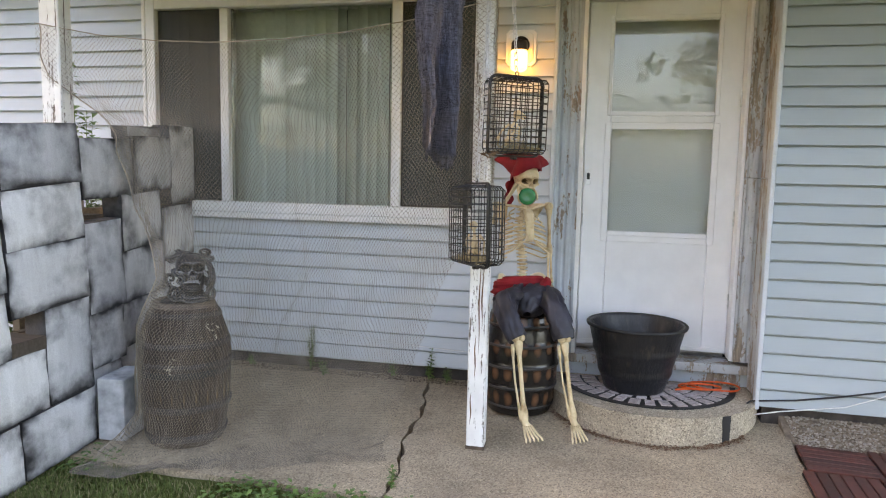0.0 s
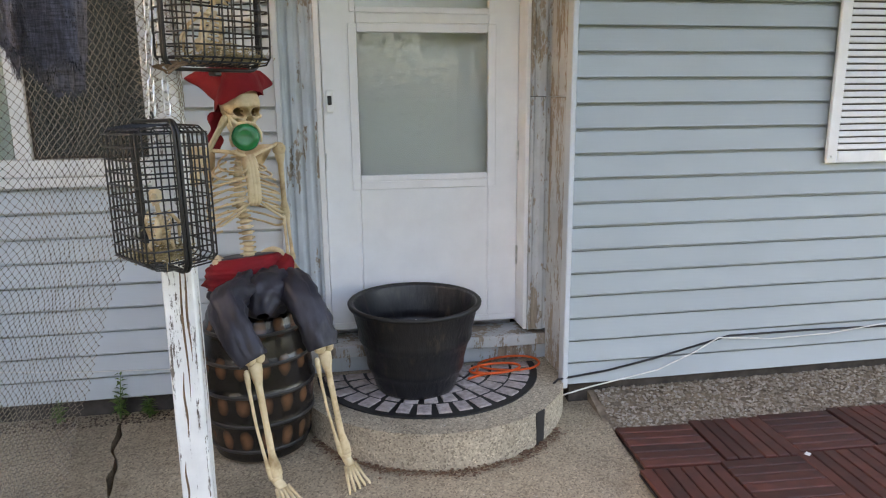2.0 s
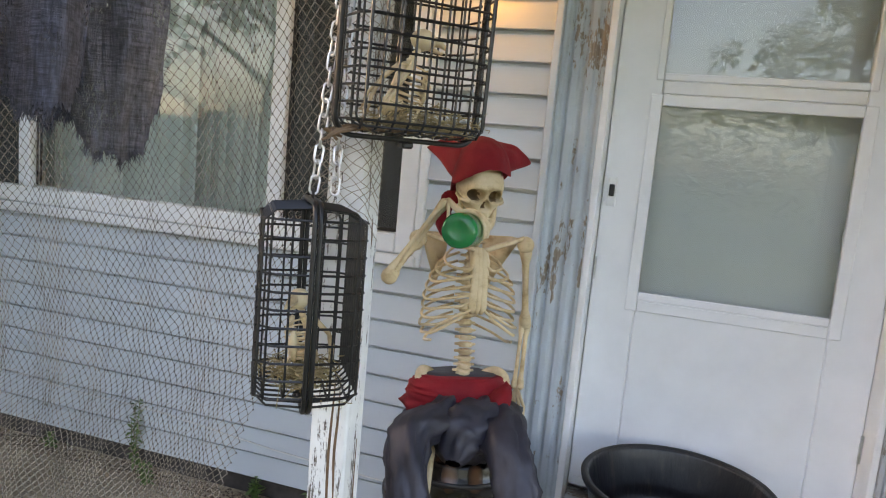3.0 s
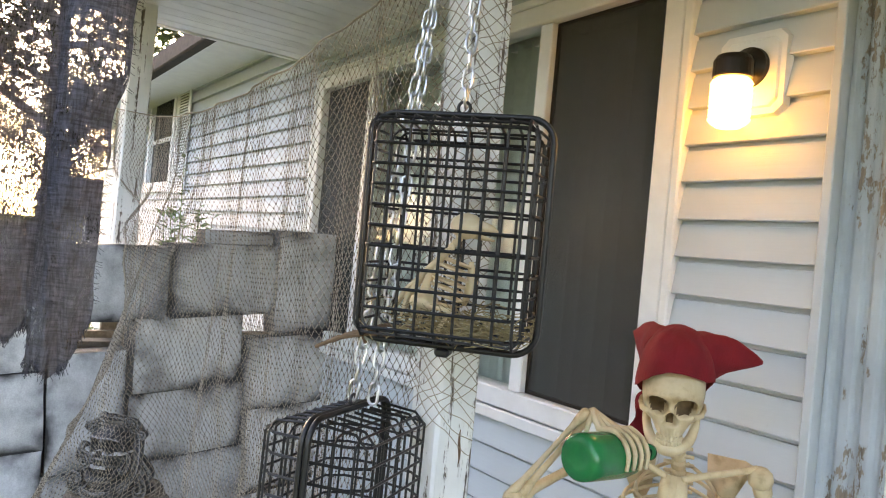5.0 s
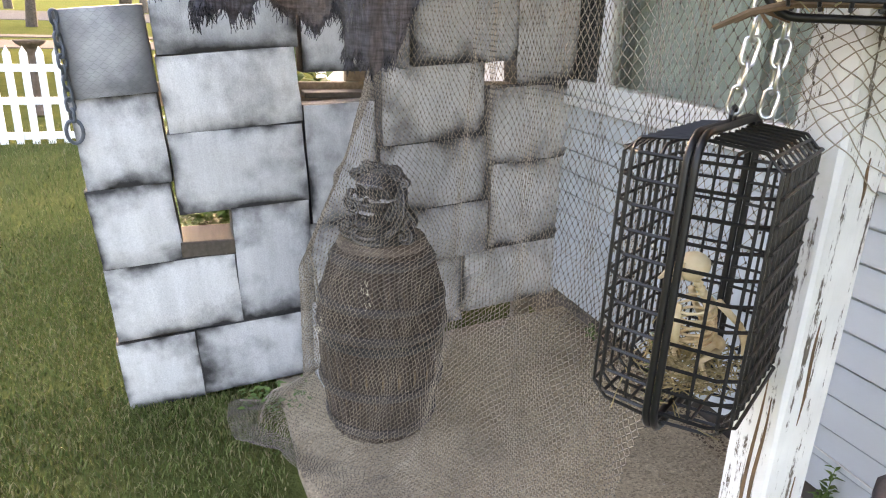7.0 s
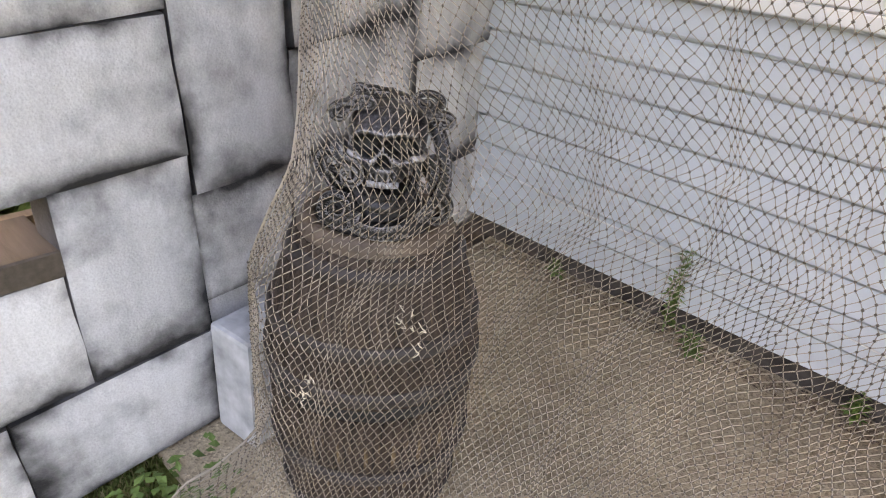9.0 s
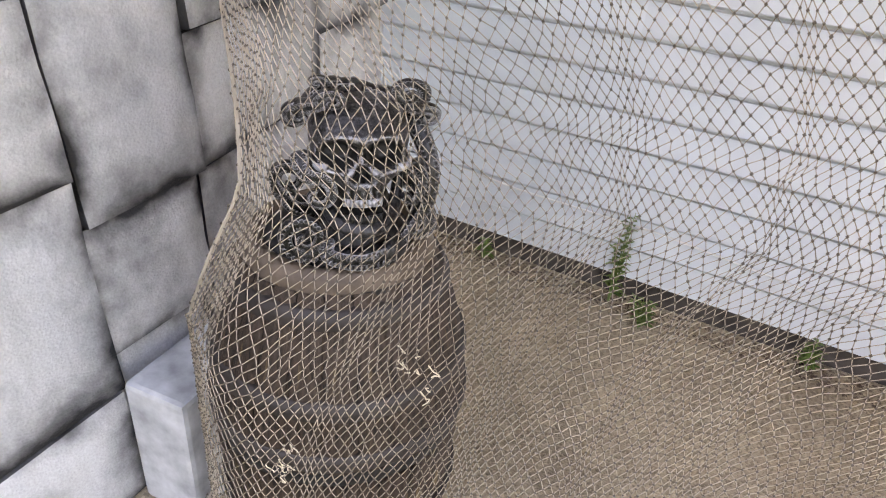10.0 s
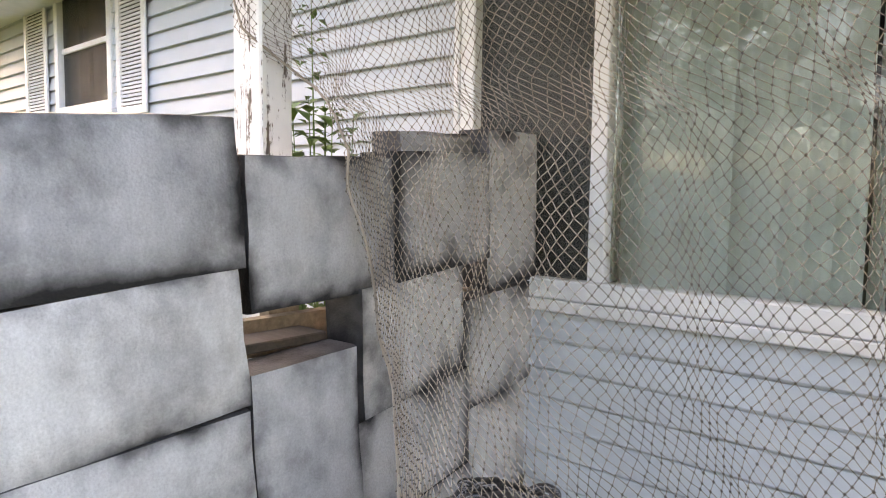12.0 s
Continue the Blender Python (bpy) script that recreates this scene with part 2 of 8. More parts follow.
MAT = dict(
    # darker siding colour, for the courses of the east wall
    siding_east=mat_siding("east_vinyl_siding", (0.375, 0.43, 0.455)),
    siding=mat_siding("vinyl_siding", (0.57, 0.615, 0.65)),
    siding_tan=mat_siding("beige_siding", (0.36, 0.32, 0.25)),
    trim=plain("white_vinyl", (0.80, 0.80, 0.80), 0.4, vary=0.05, scale=12, bump=0.05),
    door=plain("white_door_paint", (0.83, 0.83, 0.84), 0.35, vary=0.04, scale=8, bump=0.05),
    peel=mat_peel("peeling_grey_paint", (0.50, 0.55, 0.59), (0.34, 0.27, 0.21), 0.555),
    peel_more=mat_peel("flaked_bare_wood", (0.56, 0.58, 0.59), (0.40, 0.325, 0.255), 0.515),
    post=mat_peel("flaking_white_paint", (0.84, 0.84, 0.82), (0.16, 0.13, 0.105), 0.565, 7.0, (7, 7, 0.35)),
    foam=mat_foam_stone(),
    concrete=mat_concrete("worn_concrete", (0.385, 0.31, 0.222), 0.9),
    aggregate=mat_concrete("exposed_aggregate", (0.44, 0.375, 0.29), 1.0),
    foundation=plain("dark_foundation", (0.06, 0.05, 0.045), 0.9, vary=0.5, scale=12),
    soil=plain("damp_soil", (0.10, 0.07, 0.05), 0.95, vary=0.5, scale=25, bump=0.8, fine=80),
    # near-black room surfaces put the dimness indoors into their colour
    room=plain("darkened_room", (0.06, 0.06, 0.055), 0.9),
    blinds=plain("blind_fabric", (0.74, 0.79, 0.73), 0.8, vary=0.06),
    inner=plain("inner_door", (0.78, 0.79, 0.78), 0.6, vary=0.03, scale=4),
    glass=mat_glass("window_glass", (0.93, 0.96, 0.94)),
    black=plain("black_coated_wire", (0.006, 0.006, 0.007), 0.42, bump=0.05),
    steel=plain("zinc_chain", (0.62, 0.63, 0.65), 0.28, 1.0, vary=0.2),
    bronze=plain("dark_bronze", (0.03, 0.024, 0.02), 0.35, 0.6),
    bone=None,
    red=mat_cloth("red_cloth", (0.16, 0.003, 0.008), (0.25, 0.005, 0.011)),
    trouser=plain("dark_nylon_cloth", (0.026, 0.025, 0.036), 0.5, vary=0.4, scale=14, bump=0.25, fine=300),
    green=plain("green_plastic", (0.0, 0.17, 0.05), 0.22, vary=0.15, bump=0.02),
    orange=plain("orange_cord", (0.75, 0.10, 0.015), 0.45),
    rubber=plain("black_rubber", (0.012, 0.012, 0.013), 0.6),
    cobble=plain("printed_cobble", (0.36, 0.31, 0.30), 0.8, vary=0.3, scale=40, bump=0.4),
    pot=None, barrel=None, keg=None,
    deck=mat_wood("stained_deck_wood", (0.105, 0.028, 0.018), (0.05, 0.014, 0.010), (1, 1, 1), 12, 0.5, 0.35),
    stained=mat_wood("weathered_dark_lumber", (0.075, 0.058, 0.045), (0.04, 0.03, 0.022), (1, 9, 9), 6),
    pine=mat_wood("raw_lumber", (0.19, 0.145, 0.10), (0.10, 0.075, 0.05), (1, 9, 9), 6),
    fray=plain("cream_twine", (0.55, 0.49, 0.38), 0.9, vary=0.3, scale=30),
    net=plain("tan_twine", (0.31, 0.26, 0.205), 0.9, vary=0.35, scale=8),
    # twine colour darkened to hold the shadow of each knot
    net_knot_shade=plain("self_shaded_knots", (0.095, 0.078, 0.062), 0.9, vary=0.3, scale=8),
    straw=plain("dry_straw", (0.30, 0.235, 0.12), 0.9, vary=0.4, scale=50),
    twig=plain("dry_twig", (0.15, 0.09, 0.05), 0.9, vary=0.4, scale=30),
    leaf=mat_leaf("leaf_green", (0.065, 0.135, 0.025), (0.13, 0.215, 0.05)),
    tree_leaf=mat_leaf("tree_foliage", (0.02, 0.045, 0.010), (0.045, 0.075, 0.016)),
    bark=plain("bark", (0.09, 0.07, 0.055), 0.95, vary=0.4, scale=14, bump=0.9, fine=60),
    roof=plain("dark_shingle", (0.035, 0.027, 0.022), 0.9, vary=0.3),
    white_far=plain("white_paint", (0.8, 0.8, 0.78), 0.5, vary=0.04),
    paper=plain("white_paper", (0.8, 0.8, 0.8), 0.8, vary=0.05),
    white_cable=plain("white_cable", (0.7, 0.7, 0.68), 0.5),
    road=plain("asphalt", (0.11, 0.107, 0.105), 0.9, vary=0.3),
    walk=plain("far_concrete", (0.20, 0.17, 0.15), 0.9, vary=0.25),
    amber=mat_emit("lit_amber_glass", (1.0, 0.50, 0.10), 1.0),
    silver=None,
)


def mat_bone():
    m = Mat("bone_plastic", 0.5)
    col = m.ramp(m.noise(16, 6, 0.6), [(0.28, (0.32, 0.205, 0.095)), (0.46, (0.60, 0.46, 0.275)), (0.75, (0.74, 0.61, 0.41))])
    m.color(col).bump(m.noise(70, 4), 0.25, 0.003)
    return m.m


def mat_bands(name, stave, dark, worn, fine=6, tall=2.6):
    """Barrel plastic: printed staves with worn patches, brushed dark."""
    m = Mat(name, 0.6)
    m.b.inputs["Specular IOR Level"].default_value = 0.3
    g = m.noise(10, 8, 0.65, stretch=(fine, fine, 0.35), spread=False)
    col = m.ramp(g, [(0.34, dark), (0.5, stave), (0.7, tuple(1.5 * q for q in stave))])
    patch = m.ramp(m.noise(9, 4, stretch=(tall, tall, 0.7), spread=False), [(0.58, (0, 0, 0)), (0.70, (1, 1, 1))])
    m.color(m.mix(m.math("MULTIPLY", patch, 0.7), col, worn))
    m.bump(g, 0.6, 0.006)
    return m.m


def mat_keg():
    """Brown printed patches between dark bars round the keg."""
    m = Mat("printed_keg", 0.26)
    sep = m.t.nodes.new("ShaderNodeSeparateXYZ")
    m.link(m.co.outputs["Object"], sep.inputs[0])
    ang = m.math("ARCTAN2", sep.outputs[1], sep.outputs[0])
    w = m.math("ABSOLUTE", m.math("SINE", m.math("MULTIPLY", ang, 8.0)))
    h = m.math("ABSOLUTE", m.math("SINE", m.math("MULTIPLY", m.math("SUBTRACT", sep.outputs[2], 0.03), math.pi / 0.145)))
    f = m.math("MULTIPLY", m.math("POWER", w, 0.7), m.math("POWER", h, 0.9))
    f = m.math("ADD", f, m.math("MULTIPLY", m.math("SUBTRACT", m.noise(30, 5), 0.5), 0.35))
    m.color(m.ramp(f, [(0.60, (0.010, 0.008, 0.0075)), (0.78, (0.065, 0.031, 0.017)), (1.0, (0.15, 0.072, 0.038))]))
    m.bump(m.noise(40, 4), 0.2, 0.003)
    return m.m


def mat_silver(name="silver_brushed_resin", lo=0.475, hi=0.575):
    """Black resin dry-brushed with silver on its raised edges and grain."""
    m = Mat(name, 0.34)
    m.b.inputs["Metallic"].default_value = 0.35
    geo = m.t.nodes.new("ShaderNodeNewGeometry")
    n = m.noise(150, 4, 0.75, spread=False)
    f = m.math("ADD", geo.outputs["Pointiness"], m.math("MULTIPLY", m.math("SUBTRACT", n, 0.5), 0.22))
    f = m.math("ADD", f, m.math("MULTIPLY", m.math("SUBTRACT", m.noise(16, 3, spread=False), 0.5), 0.10))
    m.color(m.ramp(f, [(lo, (0.006, 0.006, 0.007)), (lo * 0.45 + hi * 0.55, (0.06, 0.06, 0.065)), (hi, (0.36, 0.36, 0.38))]))
    m.bump(n, 0.35, 0.003)
    return m.m


MAT["bone"] = mat_bone()
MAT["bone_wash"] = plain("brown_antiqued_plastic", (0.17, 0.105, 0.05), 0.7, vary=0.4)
MAT["pot"] = mat_bands("planter_staves", (0.0095, 0.010, 0.0125), (0.004, 0.0045, 0.006), (0.060, 0.047, 0.036))
MAT["pot"].node_tree.nodes["Principled BSDF"].inputs["Roughness"].default_value = 0.33
MAT["pot"].node_tree.nodes["Principled BSDF"].inputs["Specular IOR Level"].default_value = 0.6
MAT["barrel"] = mat_bands("weathered_staves", (0.044, 0.029, 0.022), (0.006, 0.0045, 0.004), (0.25, 0.17, 0.085), 12, 4.2)
MAT["keg"] = mat_keg()
MAT["silver"] = mat_silver()
MAT["silver_dark"] = mat_silver("black_resin_with_silver_flecks", 0.53, 0.69)


# ---------------------------------------------------------------- mesh helpers
def mesh_of(bm, name, material, smooth=False):
    me = bpy.data.meshes.new(name)
    bm.normal_update()
    bm.to_mesh(me)
    bm.free()
    for m in material if isinstance(material, (list, tuple)) else [material]:
        me.materials.append(m)
    if smooth:
        me.shade_smooth()
    return me


def part(name, bm, material, parent=None, label="", smooth=False):
    ob = new(name, mesh_of(bm, name, material, smooth))
    if parent is not None:
        ob.parent = parent
    if label:
        tagged(ob, label)
    return ob


def empty(name, label, category, loc=(0, 0, 0), group="", kind="", rot=0):
    ob = new(name)
    ob.empty_display_size = 0.05
    ob.matrix_world = pose(*loc, 0, 0, rot)
    return tagged(ob, label, category, group, kind)


def box(bm, x0, x1, y0, y1, z0, z1, bevel=0.0, seg=1):
    r = bmesh.ops.create_cube(bm, size=1.0)
    vs = r["verts"]
    bmesh.ops.transform(bm, verts=vs, matrix=Matrix.LocRotScale(((x0 + x1) / 2, (y0 + y1) / 2, (z0 + z1) / 2), None, (x1 - x0, y1 - y0, z1 - z0)))
    if bevel:
        es = list({e for v in vs for e in v.link_edges})
        bmesh.ops.bevel(bm, geom=es, offset=bevel, segments=seg, affect="EDGES", profile=0.6)
    return bm


def a_box(x0, x1, y0, y1, z0, z1, bevel=0.0, seg=1):
    return box(bmesh.new(), x0, x1, y0, y1, z0, z1, bevel, seg)


def frames_along(pts, closed=False):
    """A pair of side vectors for each point of a line, turned as little as can be."""
    pts = [Vector(p) for p in pts]
    n = len(pts)
    out, side = [], None
    for i in range(n):
        a = pts[i - 1] if (i > 0 or closed) else pts[i]
        b = pts[(i + 1) % n] if (i < n - 1 or closed) else pts[i]
        d = (b - a).normalized()
        if side is None:
            side = d.orthogonal().normalized()
        side = (side - d * side.dot(d))
        side = side.normalized() if side.length > 1e-6 else d.orthogonal().normalized()
        out.append((pts[i], side, d.cross(side)))
    return out


def tube(bm, pts, r, n=6, closed=False, cap=True):
    """A round rod along the points; r is a radius or one for each point."""
    fr = frames_along(pts, closed)
    rs = r if isinstance(r, (list, tuple)) else [r] * len(fr)
    rings = []
    for (p, u, v), q in zip(fr, rs):
        rings.append([bm.verts.new(p + (u * math.cos(k * math.tau / n) + v * math.sin(k * math.tau / n)) * q) for k in range(n)])
    m = len(rings)
    for i in range(m if closed else m - 1):
        a, b = rings[i], rings[(i + 1) % m]
        for k in range(n):
            bm.faces.new((a[k], a[(k + 1) % n], b[(k + 1) % n], b[k]))
    if cap and not closed:
        bm.faces.new(rings[0][::-1])
        bm.faces.new(rings[-1])
    return bm


def lathe(bm, prof, n=48, centre=(0, 0, 0), closed=False):
    """A surface turned round the upright axis; prof is (radius, height) from the bottom."""
    c = Vector(centre)
    rings = [[bm.verts.new(c + Vector((r * math.cos(k * math.tau / n), r * math.sin(k * math.tau / n), z))) for k in range(n)] for r, z in prof]
    m = len(rings)
    for i in range(m if closed else m - 1):
        a, b = rings[i], rings[(i + 1) % m]
        for k in range(n):
            bm.faces.new((a[k], a[(k + 1) % n], b[(k + 1) % n], b[k]))
    if not closed:
        bm.faces.new(rings[0][::-1])
        bm.faces.new(rings[-1])
    return bm


def prism(bm, outline, z0, z1):
    lo = [bm.verts.new((x, y, z0)) for x, y in outline]
    hi = [bm.verts.new((x, y, z1)) for x, y in outline]
    n = len(outline)
    for i in range(n):
        bm.faces.new((lo[i], lo[(i + 1) % n], hi[(i + 1) % n], hi[i]))
    bm.faces.new(hi)
    bm.faces.new(lo[::-1])
    return bm


def quick(name, verts, faces, material, parent=None, smooth=False):
    me = bpy.data.meshes.new(name)
    me.from_pydata(verts, [], faces)
    me.update()
    for m in material if isinstance(material, (list, tuple)) else [material]:
        me.materials.append(m)
    if smooth:
        me.shade_smooth()
    ob = new(name, me)
    if parent is not None:
        ob.parent = parent
    return ob


def arc_pts(cx, cy, r, a0, a1, n):
    return [(cx + r * math.cos(a0 + (a1 - a0) * i / n), cy + r * math.sin(a0 + (a1 - a0) * i / n)) for i in range(n + 1)]


def slab_z(y):
    """The top of the porch slab falls away from the house."""
    return 0.0 + 0.088 * y


LAWN = -0.14

# ---------------------------------------------------------------- ground
def build_ground():
    bm = bmesh.new()
    bmesh.ops.create_grid(bm, x_segments=60, y_segments=60, size=1.0)
    for v in bm.verts:
        x, y = v.co.x, v.co.y
        X = math.copysign(abs(x) ** 3, x) * 900 + x * 12 - 2
        Y = math.copysign(abs(y) ** 3, y) * 900 + y * 12 - 3
        near = max(0.0, 1 - math.hypot(X + 2, Y + 3) / 12)
        v.co = (X, Y, LAWN - 0.02 + near * 0.012 * noise.noise((X * 1.3, Y * 1.3, 0)))
    m = Mat("lawn_ground", 0.95)
    g = m.noise(3.0, 6, 0.7, spread=False)
    f = m.noise(45, 4, 0.7, spread=False)
    col = m.mix(0.5, m.ramp(g, [(0.35, (0.055, 0.075, 0.022)), (0.6, (0.11, 0.12, 0.042)), (0.75, (0.16, 0.14, 0.065))]),
                m.ramp(f, [(0.3, (0.045, 0.05, 0.018)), (0.7, (0.125, 0.14, 0.048))]))
    m.color(col).bump(f, 0.8, 0.02)
    m.b.inputs["Specular IOR Level"].default_value = 0.0
    m.b.inputs["Roughness"].default_value = 1.0
    ob = part("ground", bm, m.m)
    tagged(ob, "short green lawn with dry straw patches", "lawn", kind="structure")


def crack_x(y):
    return -0.70 - 0.085 * y + 0.018 * math.sin(y * 9) + 0.010 * math.sin(y * 31 + 1)


def build_slab():
    """Two poured panels, split by a wandering crack."""
    root = empty("pavement", "worn stained concrete porch slab split by a dark crack", "porch slab", kind="structure")
    for side in (-1, 1):
        bm = bmesh.new()
        ys = [0.0 - 0.06 * i for i in range(25)]
        rows = []
        for y in ys:
            xa = crack_x(y) + side * 0.009 * (1 + 0.6 * math.sin(y * 23))
            edge = 0.02 * noise.noise((side * 3, y * 4, 1))
            xb = (-2.33 if side < 0 else 1.36 + 0.03 * y + edge)
            rows.append([(xa + (xb - xa) * k / 12, y - (0.02 * noise.noise((k * 0.9, side * 5, 0)) if y < -1.4 else 0)) for k in range(13)])
        top = [[bm.verts.new((x, y, slab_z(y) + 0.003 * noise.noise((x * 6, y * 6, 2)))) for x, y in r] for r in rows]
        for i in range(len(top) - 1):
            for k in range(12):
                q = (top[i][k], top[i][k + 1], top[i + 1][k + 1], top[i + 1][k])
                bm.faces.new(q if side < 0 else q[::-1])
        rim = [top[0][k] for k in range(13)] + [top[i][12] for i in range(1, len(top))] + [top[-1][k] for k in range(11, -1, -1)] + [top[i][0] for i in range(len(top) - 2, 0, -1)]
        low = [bm.verts.new((v.co.x, v.co.y, v.co.z - 0.11)) for v in rim]
        n = len(rim)
        for i in range(n):
            bm.faces.new((rim[i], rim[(i + 1) % n], low[(i + 1) % n], low[i]))
        bmesh.ops.recalc_face_normals(bm, faces=bm.faces)
        part("slab_panel", bm, MAT["concrete"], root)
    # what lies under the crack and along the wall
    part("crack_soil", a_box(-0.76, -0.52, -1.4, 0.0, -0.2, -0.145), MAT["soil"], root)


def build_step():
    root = empty("door_step", "half-round exposed aggregate concrete door step", "door step", (0.64, -0.05, 0))
    out = arc_pts(0, 0, 0.60, math.pi, 2 * math.pi, 40) + [(0.60, 0.13), (-0.60, 0.13)]
    bm = prism(bmesh.new(), out, -0.12, 0.098)
    es = [e for e in bm.edges if all(v.co.z > 0.09 for v in e.verts)]
    bmesh.ops.bevel(bm, geom=es, offset=0.014, segments=3, affect="EDGES")
    part("step_body", bm, MAT["aggregate"], root)
    # a stripe of black coating that ran down the face
    bm = bmesh.new()
    a = math.radians(308)
    strip = []
    for i in range(9):
        z = 0.095 - 0.185 * i / 8
        for s in (-1, 1):
            w = 0.048 + 0.012 * noise.noise((i * 0.7, s * 3, 0)) - 0.02 * (i / 8) ** 2
            b = a + s * w
            strip.append(bm.verts.new((0.6035 * math.cos(b), 0.6035 * math.sin(b), z)))
    for i in range(8):
        bm.faces.new((strip[2 * i], strip[2 * i + 1], strip[2 * i + 3], strip[2 * i + 2]))
    r = bmesh.ops.extrude_face_region(bm, geom=bm.faces[:])
    bmesh.ops.scale(bm, vec=(0.985, 0.985, 1), verts=[v for v in r["geom"] if isinstance(v, bmesh.types.BMVert)])
    part("tar_stripe", bm, MAT["rubber"], root, "black tar stripe")


def build_mat():
    root = empty("doormat", "half-round black rubber doormat with pale cobble pattern", "doormat", (0.625, -0.02, 0.0995))
    out = arc_pts(0, 0, 0.505, math.pi, 2 * math.pi, 48)
    part("rubber_base", prism(bmesh.new(), out, 0, 0.008), MAT["rubber"], root)
    rnd = random.Random(4)
    rows = [(0.475, 0.392, 17), (0.38, 0.30, 14), (0.288, 0.212, 11), (0.20, 0.128, 8), (0.116, 0.03, 5)]
    for ro, ri, n in rows:
        for k in range(n):
            a0 = math.pi * (1 + (k + 0.06) / n) + rnd.uniform(-0.006, 0.006)
            a1 = math.pi * (1 + (k + 0.94) / n) + rnd.uniform(-0.006, 0.006)
            j = rnd.uniform(-0.005, 0.005)
            o = arc_pts(0, 0, ri + j, a0 + 0.01, a1 - 0.01, 3) + arc_pts(0, 0, ro + j, a1 - 0.02, a0 + 0.02, 3)
            cx, cy = sum(p[0] for p in o) / len(o), sum(p[1] for p in o) / len(o)
            bm = prism(bmesh.new(), o, 0.007, 0.011)
            hi = [bm.verts.new((cx + (x - cx) * 0.9, cy + (y - cy) * 0.9, 0.014)) for x, y in o]
            top = [f for f in bm.faces if all(abs(v.co.z - 0.011) < 1e-6 for v in f.verts)][0]
            ring = list(top.verts)
            bm.faces.remove(top)
            m = len(ring)
            for i in range(m):
                bm.faces.new((ring[i], ring[(i + 1) % m], hi[(i + 1) % m], hi[i]))
            bm.faces.new(hi)
            part("cobble", bm, MAT["cobble"], root)


build_ground()
build_slab()
build_step()
build_mat()


# ---------------------------------------------------------------- house
COURSE = 0.102


def plank_mesh(x0, x1, h=COURSE):
    """One lapped course: its foot stands proud, its top tucks under the next."""
    bm = bmesh.new()
    prof = [(0.0, 0.0), (-0.028, 0.0), (-0.0295, 0.003), (-0.028, 0.008), (-0.012, h - 0.0135), (-0.001, h - 0.012), (0.0, h)]
    a = [bm.verts.new((x0, y, z)) for y, z in prof]
    b = [bm.verts.new((x1, y, z)) for y, z in prof]
    n = len(prof)
    for i in range(n):
        bm.faces.new((a[i], b[i], b[(i + 1) % n], a[(i + 1) % n]))
    bm.faces.new(a)
    bm.faces.new(b[::-1])
    bmesh.ops.recalc_face_normals(bm, faces=bm.faces)
    return bm


def siding(root, x0, x1, z0, z1, y, holes, material, breaks=()):
    """Courses from z0 up to z1 on the plane y, cut round the holes (x0, x1, z0, z1)."""
    n = int(math.ceil((z1 - z0) / COURSE))
    for i in range(n):
        z = z0 + i * COURSE
        cuts = [(x0, x1)]
        for hx0, hx1, hz0, hz1 in holes:
            if z + COURSE > hz0 + 0.004 and z < hz1 - 0.02:
                nxt = []
                for a, b in cuts:
                    if hx0 > a:
                        nxt.append((a, min(b, hx0)))
                    if hx1 < b:
                        nxt.append((max(a, hx1), b))
                cuts = [c for c in nxt if c[1] - c[0] > 0.01]
        for a, b in cuts:
            at = sorted(p + 0.37 * ((i * 7) % 3 - 1) for p in breaks)
            at = [a] + [p for p in at if a + 0.2 < p < b - 0.2] + [b]
            for p, q in zip(at, at[1:]):
                h = min(COURSE, z1 - z)
                ob = part("siding_plank", plank_mesh(0, q - p, h), material, root)
                ob.location = (p, y, z)


def wall_core(root, x0, x1, z0, z1, y0, y1, holes, material):
    """The wall behind the siding, in blocks round its openings."""
    xs = sorted({x0, x1, *[h[0] for h in holes], *[h[1] for h in holes]})
    bm = bmesh.new()
    for a, b in zip(xs, xs[1:]):
        zs = [z0]
        for h in sorted(holes, key=lambda q: q[2]):
            if h[0] <= a and h[1] >= b:
                zs += [h[2], h[3]]
        zs.append(z1)
        for i in range(0, len(zs), 2):
            if zs[i + 1] - zs[i] > 0.001:
                box(bm, a, b, y0, y1, zs[i], zs[i + 1])
    return part("wall_core", bm, material, root)


BIG = (-2.755, -0.405, 1.041, 2.455)
FAR = (-6.70, -5.74, 1.92, 2.86)
EAST = (2.79, 3.77, 1.06, 2.37)


